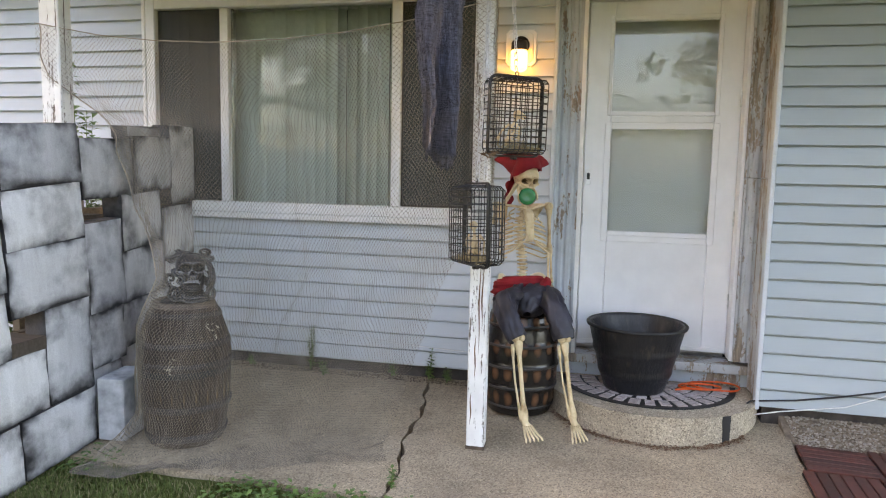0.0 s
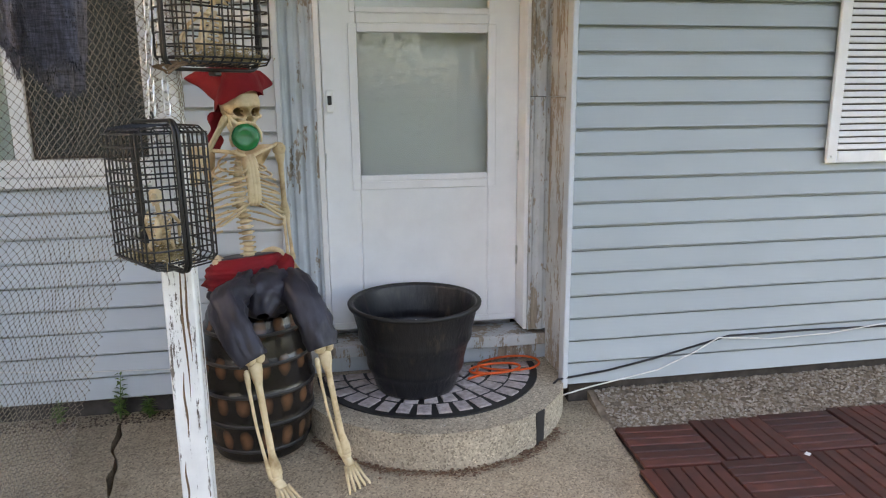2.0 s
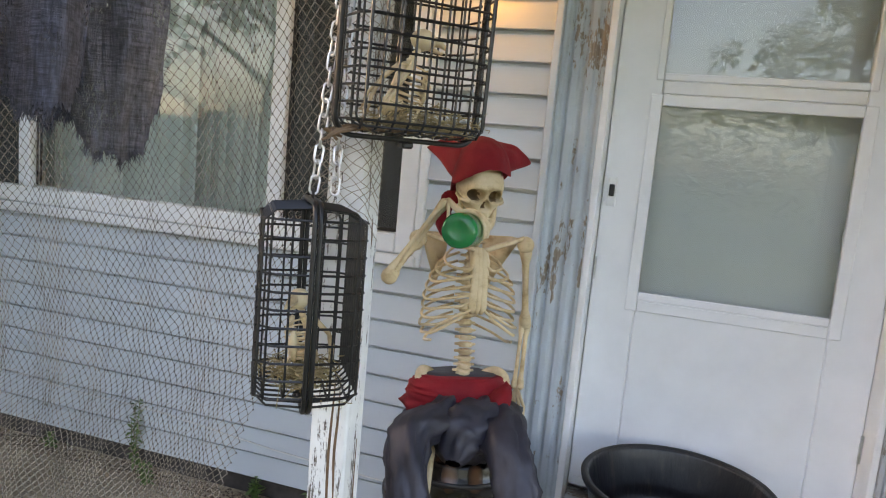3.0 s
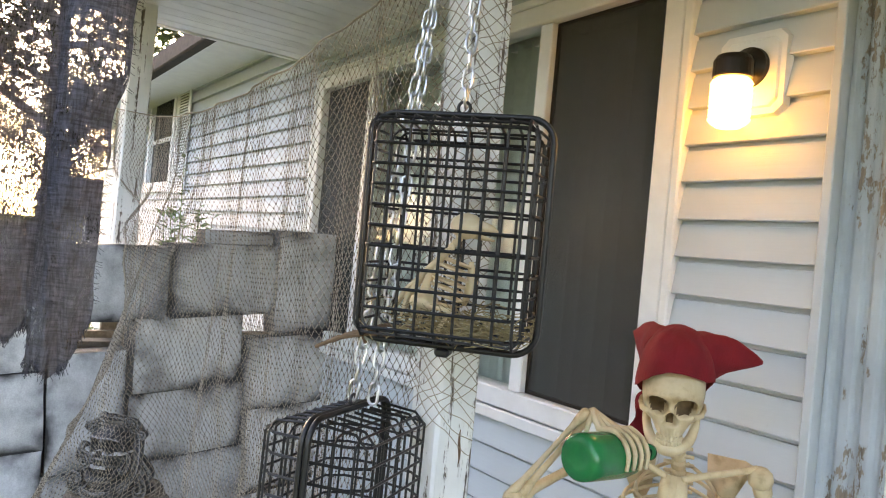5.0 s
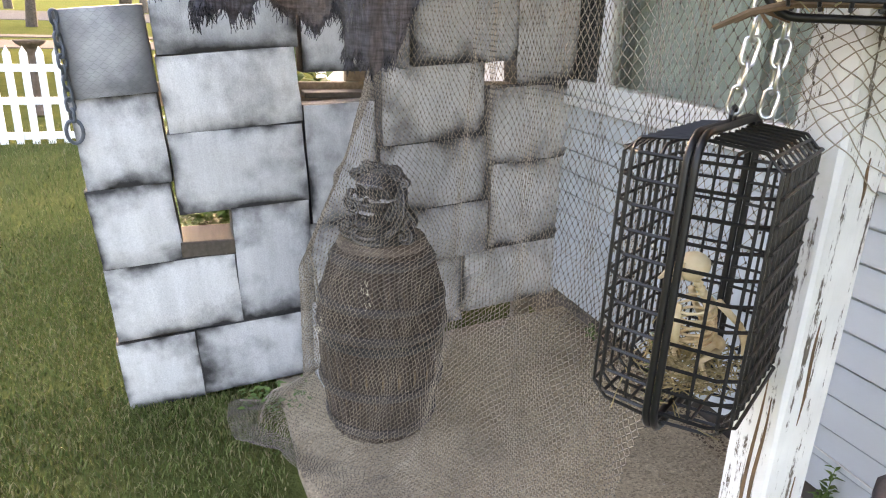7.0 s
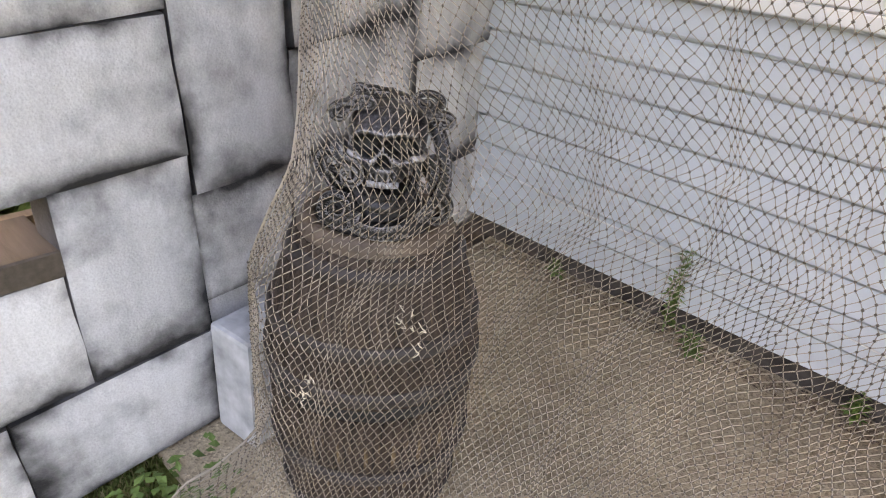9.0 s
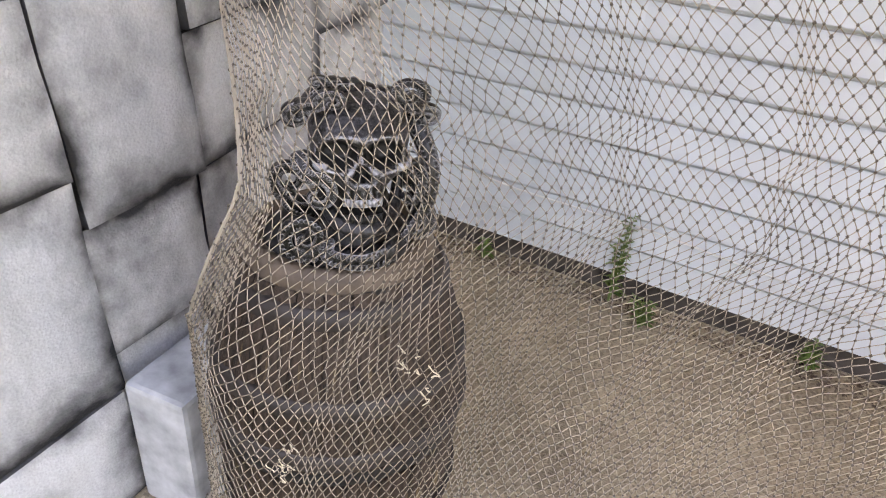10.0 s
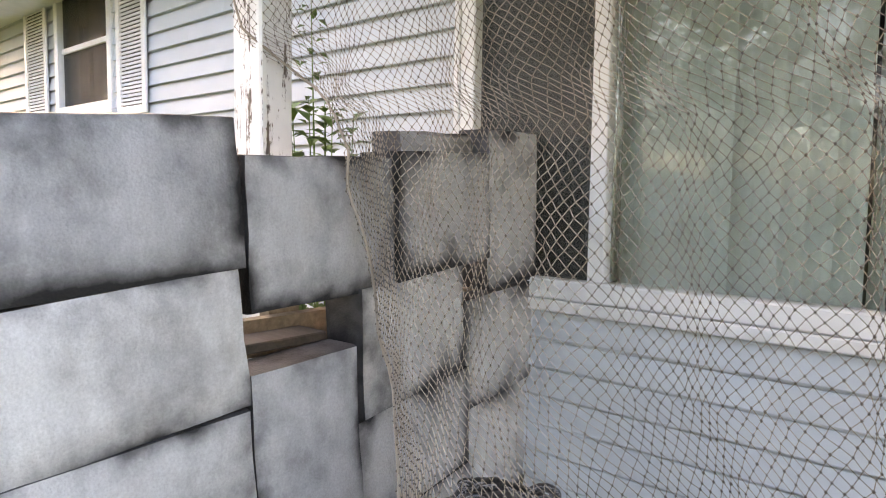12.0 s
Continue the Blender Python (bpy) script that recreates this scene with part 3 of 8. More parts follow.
def build_walls():
    w = empty("wall_north", "pale blue-grey vinyl lap siding wall under the porch", "house wall", kind="structure")
    wall_core(w, -9.0, 0.03, 0.07, 3.1, 0.0, 0.14, [BIG, FAR], MAT["siding"])
    siding(w, -9.0, 0.005, 0.083, 3.05, 0.0, [BIG, FAR], MAT["siding"], breaks=(-7.3, -4.4, -1.62))
    part("foundation", a_box(-9.0, 0.03, 0.012, 0.14, -0.3, 0.07), MAT["foundation"], w)
    e = empty("wall_east", "pale blue-grey vinyl siding wall beside the door", "house wall", kind="structure")
    wall_core(e, 1.225, 6.5, 0.08, 3.1, -0.245, 0.14, [EAST], MAT["siding"])
    siding(e, 1.215, 6.5, 0.087, 3.05, -0.245, [EAST], MAT["siding_east"], breaks=(4.9,))
    part("foundation", a_box(1.24, 6.5, -0.225, 0.14, -0.3, 0.078), MAT["foundation"], e)
    # corner trim
    part("corner_trim", a_box(1.19, 1.2145, -0.280, -0.22, 0.07, 2.6, 0.004), MAT["siding"], e, "pale corner trim strip")
    for z0, z1, m in ((0.11, 1.337, "peel_more"), (1.34, 2.5, "peel_more")):
        part("return_board", a_box(1.197, 1.2245, -0.2195, -0.0005, z0, z1, 0.005), MAT[m], e, "bare flaking wooden board")
    d = empty("wall_over_door", "siding wall above the front door", "house wall", kind="structure")
    part("header_wall", a_box(0.03, 1.225, 0.03, 0.14, 2.42, 3.1), MAT["siding"], d)
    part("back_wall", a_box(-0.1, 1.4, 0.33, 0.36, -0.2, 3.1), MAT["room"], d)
    # house behind the windows
    r = empty("inner_room", "dim room behind the windows", "room", kind="structure")
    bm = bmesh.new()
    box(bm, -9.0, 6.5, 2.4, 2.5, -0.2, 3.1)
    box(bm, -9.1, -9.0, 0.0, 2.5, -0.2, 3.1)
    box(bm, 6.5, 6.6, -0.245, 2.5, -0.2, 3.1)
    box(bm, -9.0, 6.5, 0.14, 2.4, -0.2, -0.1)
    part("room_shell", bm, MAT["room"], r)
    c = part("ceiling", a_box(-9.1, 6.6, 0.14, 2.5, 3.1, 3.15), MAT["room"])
    tagged(c, "dim room ceiling", "ceiling", kind="structure")


def build_porch_roof():
    bm = bmesh.new()
    box(bm, -2.85, 1.19, -1.62, -0.001, 2.566, 2.60)
    box(bm, 1.191, 6.6, -1.0, -0.262, 2.566, 2.60)
    # beaded boards run out from the house, one of them punched for air
    for i in range(40):
        x0 = -2.85 + 0.101 * i
        box(bm, x0 + 0.003, x0 + 0.098, -1.619, -0.002, 2.56, 2.5655)
    for k in range(4):
        for j in range(150):
            y0 = -1.60 + 0.0105 * j
            x0 = -2.626 + 0.017 * k + (0.006 if j % 2 else 0)
            box(bm, x0, x0 + 0.007, y0, y0 + 0.004, 2.5585, 2.5599)
    p = part("porch_ceiling", bm, MAT["trim"])
    tagged(p, "flat white boarded porch ceiling", "porch ceiling", kind="structure")
    r = empty("porch_roof", "low porch roof with white fascia", "porch roof", kind="structure")
    part("side_fascia", a_box(-2.88, -2.851, -1.64, -0.002, 2.553, 2.74, 0.003), MAT["trim"], r)
    part("front_fascia", a_box(-2.85, 1.6, -1.65, -1.6205, 2.53, 2.74, 0.003), MAT["trim"], r)
    part("roof_sheet", a_box(-2.85, 6.6, -1.619, -0.27, 2.601, 2.75), MAT["roof"], r)
    h = empty("house_roof", "dark shingled house roof with overhanging eave", "roof", kind="structure")
    bm = bmesh.new()
    for (y, z) in ((-0.40, 2.80),):
        a = [bm.verts.new(c) for c in ((-9.4, y, z), (6.8, y, z), (6.8, 2.6, z + 1.2), (-9.4, 2.6, z + 1.2))]
        b = [bm.verts.new((v.co.x, v.co.y, v.co.z + 0.08)) for v in a]
        bm.faces.new(a[::-1]), bm.faces.new(b)
        for i in range(4):
            bm.faces.new((a[i], a[(i + 1) % 4], b[(i + 1) % 4], b[i]))
    part("roof_sheet", bm, MAT["roof"], h)
    part("gutter", a_box(-9.4, -2.89, -0.485, -0.405, 2.70, 2.83, 0.01), MAT["roof"], h, "dark brown gutter")
    part("soffit", a_box(-9.0, -2.89, -0.403, -0.032, 2.74, 2.76), MAT["trim"], h)


def window_frame_bm(x0, x1, z0, z1, y0, y1, w, bevel=0.005):
    bm = bmesh.new()
    box(bm, x0, x0 + w, y0, y1, z0, z1, bevel)
    box(bm, x1 - w, x1, y0, y1, z0, z1, bevel)
    box(bm, x0 + w + 0.0005, x1 - w - 0.0005, y0, y1, z0, z0 + w, bevel)
    box(bm, x0 + w + 0.0005, x1 - w - 0.0005, y0, y1, z1 - w, z1, bevel)
    return bm


def pane_bm(x0, x1, z0, z1, y):
    bm = bmesh.new()
    bm.faces.new([bm.verts.new(c) for c in ((x0, y, z0), (x1, y, z0), (x1, y, z1), (x0, y, z1))])
    return bm


def screen_mat():
    m = bpy.data.materials.new("insect_screen")
    m.use_nodes = True
    t = m.node_tree
    b = t.nodes["Principled BSDF"]
    b.inputs["Base Color"].default_value = (0.06, 0.06, 0.058, 1)
    b.inputs["Roughness"].default_value = 0.7
    tr = t.nodes.new("ShaderNodeBsdfTransparent")
    mx = t.nodes.new("ShaderNodeMixShader")
    mx.inputs[0].default_value = 0.55
    out = t.nodes["Material Output"]
    t.links.new(tr.outputs[0], mx.inputs[1])
    t.links.new(b.outputs[0], mx.inputs[2])
    t.links.new(mx.outputs[0], out.inputs[0])
    return m


MAT["screen"] = screen_mat()


def glass_part(bm, parent, name="pane"):
    ob = part(name, bm, MAT["glass"], parent)
    ob.visible_shadow = False
    return ob


def build_big_window():
    w = empty("window_1", "wide white vinyl picture window with sliding side sashes", "window", kind="structure")
    x0, x1, z0, z1 = BIG
    part("window_frame", window_frame_bm(x0, x1, z0, z1, -0.038, 0.06, 0.068), MAT["trim"], w)
    part("mullion", a_box(-2.205, -2.145, -0.024, 0.05, z0 + 0.069, z1 - 0.069, 0.004), MAT["trim"], w)
    part("mullion", a_box(-1.005, -0.945, -0.024, 0.05, z0 + 0.069, z1 - 0.069, 0.004), MAT["trim"], w)
    part("window_sill", a_box(x0 - 0.02, x1 + 0.015, -0.056, -0.0425, z0 - 0.04, z0 - 0.001, 0.004), MAT["trim"], w)
    part("casing", window_frame_bm(x0 - 0.03, x1 + 0.03, z0 - 0.0405, z1 + 0.03, -0.042, -0.001, 0.028), MAT["trim"], w)
    glass_part(pane_bm(x0 + 0.068, -2.205, z0 + 0.068, z1 - 0.068, 0.02), w)
    glass_part(pane_bm(-2.145, -1.005, z0 + 0.068, z1 - 0.068, 0.02), w)
    glass_part(pane_bm(-0.945, x1 - 0.068, z0 + 0.068, z1 - 0.068, 0.02), w)
    part("insect_screen", a_box(x0 + 0.07, -2.207, 0.004, 0.006, z0 + 0.07, z1 - 0.07), MAT["screen"], w, "dark insect screen")
    part("insect_screen", a_box(-0.943, x1 - 0.07, 0.004, 0.006, z0 + 0.07, z1 - 0.07), MAT["screen"], w, "dark insect screen")
    part("screen_frame", window_frame_bm(-0.943, x1 - 0.07, z0 + 0.07, z1 - 0.07, 0.0, 0.01, 0.012, 0.0), MAT["bronze"], w)
    part("sash_rail", a_box(-2.135, -2.115, 0.0, 0.018, z0 + 0.075, z1 - 0.075, 0.003), MAT["glass"], w)
    b = empty("vertical_blinds", "pale grey-green vertical blinds hanging closed", "blinds")
    part("headrail", a_box(x0, x1, 0.145, 0.185, z1 - 0.06, z1 - 0.02), MAT["trim"], b)
    rnd = random.Random(2)
    x = x0 + 0.03
    i = 0
    while x < x1 - 0.02:
        bm = bmesh.new()
        wd = 0.082
        seg = 5
        lo = [bm.verts.new((wd * (k / seg - 0.5), 0.011 * math.sin(math.pi * k / seg), 0)) for k in range(seg + 1)]
        hi = [bm.verts.new((v.co.x, v.co.y, z1 - z0 - 0.03)) for v in lo]
        for k in range(seg):
            bm.faces.new((lo[k], lo[k + 1], hi[k + 1], hi[k]))
        ob = part("slat", bm, MAT["blinds"], b)
        turn = rnd.uniform(14, 32)
        if i % 5 == 3:
            turn += 18
        if x > -1.45:
            turn += rnd.uniform(0, 22)
        ob.matrix_world = pose(x, 0.158 + 0.007 * (i % 2), z0 - 0.01, rnd.uniform(-0.4, 0.4), 0, turn)
        x += 0.073
        i += 1


def build_shutter(name_x, x0, x1, z0, z1, y, label, n):
    s = empty("shutter", label, "window shutter", group="window shutters")
    part("frame", window_frame_bm(x0, x1, z0, z1, y - 0.052, y - 0.034, 0.052, 0.004), MAT["trim"], s)
    for i in range(n):
        z = z0 + 0.056 + (z1 - z0 - 0.112) * (i + 0.5) / n
        bm = bmesh.new()
        box(bm, x0 + 0.052, x1 - 0.052, -0.012, 0.012, -0.003, 0.003)
        ob = part("louver", bm, MAT["trim"], s)
        ob.matrix_world = pose(0, y - 0.043, z, 52, 0, 0)
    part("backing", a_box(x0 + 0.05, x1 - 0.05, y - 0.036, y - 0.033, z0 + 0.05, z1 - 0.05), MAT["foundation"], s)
    for cx in (x0 + 0.025, x1 - 0.025):
        part("screw", tube(bmesh.new(), [(cx, y - 0.056, z0 + 0.03), (cx, y - 0.051, z0 + 0.03)], 0.006, 8), MAT["trim"], s)


def build_small_windows():
    for nm, hole, y, lab in (("window_2", FAR, 0.0, "white double-hung window between louvered shutters"), ("window_3", EAST, -0.245, "white window with closed horizontal blinds beside a shutter")):
        w = empty(nm, lab, "window", kind="structure")
        x0, x1, z0, z1 = hole
        part("window_frame", window_frame_bm(x0, x1, z0, z1, y - 0.042, y + 0.07, 0.06), MAT["trim"], w)
        mid = (z0 + z1) / 2 + (0.0 if nm == "window_2" else -0.1)
        part("meeting_rail", a_box(x0 + 0.061, x1 - 0.061, y - 0.01, y + 0.04, mid - 0.02, mid + 0.02, 0.004), MAT["trim"], w)
        glass_part(pane_bm(x0 + 0.06, x1 - 0.06, z0 + 0.06, z1 - 0.06, y + 0.02), w)
        if nm == "window_2":
            part("insect_screen", a_box(x0 + 0.062, x1 - 0.062, y + 0.004, y + 0.006, z0 + 0.062, z1 - 0.062), MAT["screen"], w, "dark insect screen")
        part("window_sill", a_box(x0 - 0.03, x1 + 0.03, y - 0.056, y - 0.001, z0 - 0.035, z0 - 0.001, 0.006), MAT["trim"], w)
    b = empty("horizontal_blinds", "white horizontal blinds drawn closed", "blinds")
    x0, x1, z0, z1 = EAST
    for i in range(46):
        ob = part("slat", a_box(x0 + 0.065, x1 - 0.065, -0.012, 0.012, -0.0008, 0.0008), MAT["blinds"], b)
        ob.matrix_world = pose(0, -0.15, z0 + 0.065 + i * (z1 - z0 - 0.13) / 46, 48, 0, 0)
    c = empty("curtain", "plain tan curtain hanging behind the window", "curtain")
    bm = bmesh.new()
    x0, x1, z0, z1 = FAR
    row = [(x0 - 0.1 + (x1 - x0 + 0.2) * k / 60, 0.25 + 0.02 * math.sin(k * 0.9)) for k in range(61)]
    lo = [bm.verts.new((x, y, z0 - 0.1)) for x, y in row]
    hi = [bm.verts.new((x, y, z1)) for x, y in row]
    for k in range(60):
        bm.faces.new((lo[k], lo[k + 1], hi[k + 1], hi[k]))
    part("drape", bm, MAT["siding_tan"], c)
    build_shutter("e", 2.370, 2.760, 1.040, 2.40, -0.245, "white louvered vinyl shutter beside the window", 44)
    build_shutter("f", -7.30, -6.84, 1.86, 2.80, 0.0, "white louvered vinyl shutter on the far wall", 34)
    build_shutter("f", -5.64, -5.24, 1.86, 2.80, 0.0, "white louvered vinyl shutter on the far wall", 34)


def fluted_board(x0, x1, z0, z1, y, depth=0.022, flutes=3):
    """A casing board with rounded ridges running up it."""
    bm = bmesh.new()
    w = x1 - x0
    prof = []
    n = 40
    for k in range(n + 1):
        f = k / n
        d = depth
        for q in range(flutes):
            c = (q + 0.5) / flutes
            d -= 0.011 * math.exp(-((f - c) / (0.13 / flutes * 1.7)) ** 4) if abs(f - c) < 0.5 / flutes else 0
        prof.append((x0 + w * f, y - d))
    zs = [z0, z1]
    rows = [[bm.verts.new((x, yy, z)) for x, yy in prof] + [bm.verts.new((x1, y, z)), bm.verts.new((x0, y, z))] for z in zs]
    m = len(rows[0])
    for k in range(m):
        bm.faces.new((rows[0][k], rows[0][(k + 1) % m], rows[1][(k + 1) % m], rows[1][k]))
    bm.faces.new(rows[1])
    bm.faces.new(rows[0][::-1])
    bmesh.ops.recalc_face_normals(bm, faces=bm.faces)
    return bm


def build_door():
    t = empty("trim", "weathered fluted door casing with flaking grey paint", "door casing", kind="structure")
    part("casing_board", fluted_board(0.031, 0.172, 0.235, 2.42, 0.03), MAT["peel"], t)
    part("jamb_strip", a_box(0.1725, 0.196, 0.005, 0.20, 0.235, 2.42, 0.003), MAT["trim"], t)
    part("casing_board", fluted_board(1.112, 1.2245, 1.34, 2.42, 0.03, flutes=2), MAT["peel_more"], t)
    part("casing_board", fluted_board(1.112, 1.2245, 0.255, 1.337, 0.028, flutes=2), MAT["peel_more"], t)
    part("jamb_strip", a_box(1.092, 1.1115, 0.02, 0.20, 0.255, 2.42, 0.003), MAT["trim"], t)
    part("edge_strip", a_box(0.006, 0.030, -0.036, 0.02, 0.10, 2.42, 0.003), MAT["siding"], t, "pale blue siding channel")
    part("head_casing", a_box(0.1965, 1.0915, 0.0, 0.2, 2.38, 2.42, 0.003), MAT["trim"], t)
    part("sill_board", a_box(0.031, 1.2245, 0.0, 0.2, 0.18, 0.2345, 0.004), MAT["peel_more"], t, "flaking grey sill board")
    part("riser_board", a_box(0.031, 1.2245, 0.045, 0.2, 0.02, 0.1795, 0.004), MAT["peel"], t)
    d = empty("door_1", "white storm door with two glass panels, closed", "front door", kind="structure")
    y0, y1 = 0.14, 0.175
    x0, x1, z0, z1 = 0.199, 1.091, 0.268, 2.378
    gx0, gx1 = 0.352, 0.948
    bm = bmesh.new()
    box(bm, x0, gx0, y0, y1, z0, z1, 0.004)
    box(bm, gx1, x1, y0, y1, z0, z1, 0.004)
    box(bm, gx0 + 0.0005, gx1 - 0.0005, y0, y1, z0, 0.985, 0.004)
    box(bm, gx0 + 0.0005, gx1 - 0.0005, y0, y1, 2.26, z1, 0.004)
    part("door_panel", bm, MAT["door"], d)
    part("rail", a_box(gx0 + 0.001, gx1 - 0.001, y0 - 0.006, y1 - 0.004, 1.657, 1.700, 0.004), MAT["trim"], d)
    part("glazing_bead", window_frame_bm(0.318, 0.982, 0.930, 1.6565, y0 - 0.009, y0 - 0.0005, 0.038, 0.003), MAT["door"], d)
    part("glass_stop", a_box(0.357, 0.943, y0 - 0.007, y0 - 0.0005, 0.9685, 0.996, 0.003), MAT["door"], d)
    part("glazing_bead", window_frame_bm(0.328, 0.972, 1.7005, 2.29, y0 - 0.009, y0 - 0.0005, 0.024, 0.003), MAT["door"], d)
    glass_part(pane_bm(gx0 + 0.001, gx1 - 0.001, 0.986, 1.668, 0.153), d)
    glass_part(pane_bm(gx0 + 0.001, gx1 - 0.001, 1.69, 2.259, 0.153), d)
    part("kick_strip", a_box(x0 + 0.01, x1 - 0.01, y0 - 0.006, y0 - 0.0005, z0 + 0.004, z0 + 0.035, 0.002), MAT["door"], d)
    h = part("handle", a_box(0.214, 0.246, y0 - 0.016, y0 - 0.0005, 1.275, 1.375, 0.006, 2), MAT["trim"], d, "white latch plate with a black button")
    part("button", a_box(0.221, 0.239, y0 - 0.024, y0 - 0.0165, 1.310, 1.350, 0.004, 2), MAT["black"], h)
    for z in (0.55, 1.05, 1.75):
        part("hinge", tube(bmesh.new(), [(1.089, y0 - 0.008, z), (1.089, y0 - 0.008, z + 0.09)], 0.006, 8), MAT["steel"], d)
    part("catch", a_box(0.2, 0.208, y0 - 0.008, y0 - 0.0005, 1.02, 1.10, 0.002), MAT["steel"], d)
    i = empty("inner_door", "plain pale grey inner door behind the storm door", "inner door", kind="structure")
    part("panel", a_box(0.19, 1.1, 0.27, 0.31, 0.2, 2.4), MAT["inner"], i)


def build_lamp():
    l = empty("wall_lamp", "jelly-jar porch lamp, lit amber ribbed glass on a dark bronze arm", "wall lamp", (-0.193, 0, 0))
    o = [(-0.095, 1.997), (-0.073, 1.975), (0.073, 1.975), (0.095, 1.997), (0.095, 2.173), (0.073, 2.195), (-0.073, 2.195), (-0.095, 2.173)]

    def plate(s, y0, y1):
        bm = bmesh.new()
        lo = [bm.verts.new((x * s, y0, 2.085 + (z - 2.085) * s)) for x, z in o]
        hi = [bm.verts.new((x * s * 0.94, y1, 2.085 + (z - 2.085) * s * 0.95)) for x, z in o]
        n = len(o)
        for k in range(n):
            bm.faces.new((lo[k], lo[(k + 1) % n], hi[(k + 1) % n], hi[k]))
        bm.faces.new(hi), bm.faces.new(lo[::-1])
        bmesh.ops.recalc_face_normals(bm, faces=bm.faces)
        return bm

    part("mount_plate", plate(1.0, -0.012, -0.036), MAT["trim"], l, "white octagonal mount block")
    part("mount_plate", plate(0.8, -0.0365, -0.042), MAT["trim"], l, "white octagonal mount block")
    part("canopy", tube(bmesh.new(), [(0, -0.0425, 2.10), (0, -0.055, 2.10), (0, -0.068, 2.10)], [0.052, 0.05, 0.03], 24), MAT["bronze"], l)
    part("arm", tube(bmesh.new(), [(0, -0.066, 2.10), (0, -0.09, 2.104), (0, -0.108, 2.10)], 0.02, 12), MAT["bronze"], l)
    part("cap", lathe(bmesh.new(), [(0.046, 2.058), (0.048, 2.062), (0.047, 2.10), (0.04, 2.112), (0.012, 2.118)], 28, (0, -0.115, 0)), MAT["bronze"], l)
    prof = [(0.012, 1.935), (0.03, 1.936), (0.042, 1.944)]
    for k in range(9):
        z = 1.95 + k * 0.011
        prof += [(0.0475, z), (0.0505, z + 0.0055)]
    prof += [(0.045, 2.052), (0.04, 2.057)]
    part("glass_jar", lathe(bmesh.new(), prof, 32, (0, -0.115, 0)), MAT["amber"], l, "glowing amber ribbed glass jar", True)
    lamp = bpy.data.lights.new("porch_bulb", "POINT")
    lamp.energy, lamp.color, lamp.shadow_soft_size = 0.09, (1.0, 0.60, 0.22), 0.05
    new("porch_bulb", lamp).location = (-0.193, -0.175, 1.99)


build_walls()
build_porch_roof()
build_big_window()
build_small_windows()
build_door()
build_lamp()


# ---------------------------------------------------------------- posts
def build_post(x0, x1, y0, y1, z0, z1, label):
    p = empty("porch_post", label, "porch post")
    bm = bmesh.new()
    n = 30
    rings = []
    for i in range(n + 1):
        z = z0 + (z1 - z0) * i / n
        ring = []
        for k, (x, y) in enumerate(((x0, y0), (x1, y0), (x1, y1), (x0, y1))):
            cx, cy = (x0 + x1) / 2, (y0 + y1) / 2
            sx, sy = math.copysign(1, x - cx), math.copysign(1, y - cy)
            w = 0.006 + 0.003 * noise.noise((k * 3.1, z * 6, 0))
            for dx, dy in (((-w, 0), (0, -w)) if sx * sy < 0 else ((0, -w), (-w, 0))):
                ring.append(bm.verts.new((x + sx * dx, y + sy * dy, z)))
        rings.append(ring)
    for a, b in zip(rings, rings[1:]):
        for k in range(8):
            bm.faces.new((a[k], a[(k + 1) % 8], b[(k + 1) % 8], b[k]))
    bm.faces.new(rings[0][::-1]), bm.faces.new(rings[-1])
    bmesh.ops.recalc_face_normals(bm, faces=bm.faces)
    part("shaft", bm, MAT["post"], p)
    return p


def crack_bm(pts, w, nrm):
    """A long open split in wood: a thin dark sliver."""
    bm = bmesh.new()
    s = Vector(nrm).cross(Vector((0, 0, 1)))
    a, b = [], []
    n = len(pts)
    for i, p in enumerate(pts):
        q = w * math.sin(math.pi * (i + 0.3) / n)
        a.append(bm.verts.new(Vector(p) + s * q + Vector(nrm) * 0.001))
        b.append(bm.verts.new(Vector(p) - s * q + Vector(nrm) * 0.001))
    c = [bm.verts.new(Vector(p) - Vector(nrm) * 0.012) for p in pts]
    for i in range(n - 1):
        bm.faces.new((a[i], a[i + 1], c[i + 1], c[i]))
        bm.faces.new((c[i], c[i + 1], b[i + 1], b[i]))
        bm.faces.new((b[i], b[i + 1], a[i + 1], a[i]))
    return bm


def build_posts():
    p = build_post(-0.305, -0.213, -0.905, -0.815, slab_z(-0.86) - 0.004, 2.559, "white square porch post, paint flaking off long cracks")
    rnd = random.Random(8)
    for x, z0, z1 in ((-0.252, 0.42, 0.90), (-0.268, 0.30, 0.52), (-0.238, 0.55, 0.86), (-0.285, 0.05, 0.22)):
        pts = [(x + 0.0022 * math.sin(i * 0.6 + x * 50), -0.905, z0 + (z1 - z0) * i / 14) for i in range(15)]
        part("crack", crack_bm(pts, 0.0035, (0, -1, 0)), MAT["twig"], p, "dark open split")
    for y, z0, z1 in ((-0.845, 0.35, 0.72), (-0.87, 0.82, 1.0), (-0.85, 1.17, 1.24)):
        pts = [(-0.213, y + 0.002 * math.sin(i * 0.6), z0 + (z1 - z0) * i / 10) for i in range(11)]
        part("crack", crack_bm(pts, 0.003, (1, 0, 0)), MAT["twig"], p, "dark open split")
    # thin dark band round the post foot, in the soil colour
    part("base_moss", a_box(-0.307, -0.211, -0.907, -0.813, slab_z(-0.86) - 0.006, slab_z(-0.86) + 0.016, 0.003), MAT["soil"], p, "dark foot of the post")
    build_post(-2.68, -2.555, -1.04, -0.942, slab_z(-0.97) - 0.004, 2.559, "white square porch post behind the foam wall")


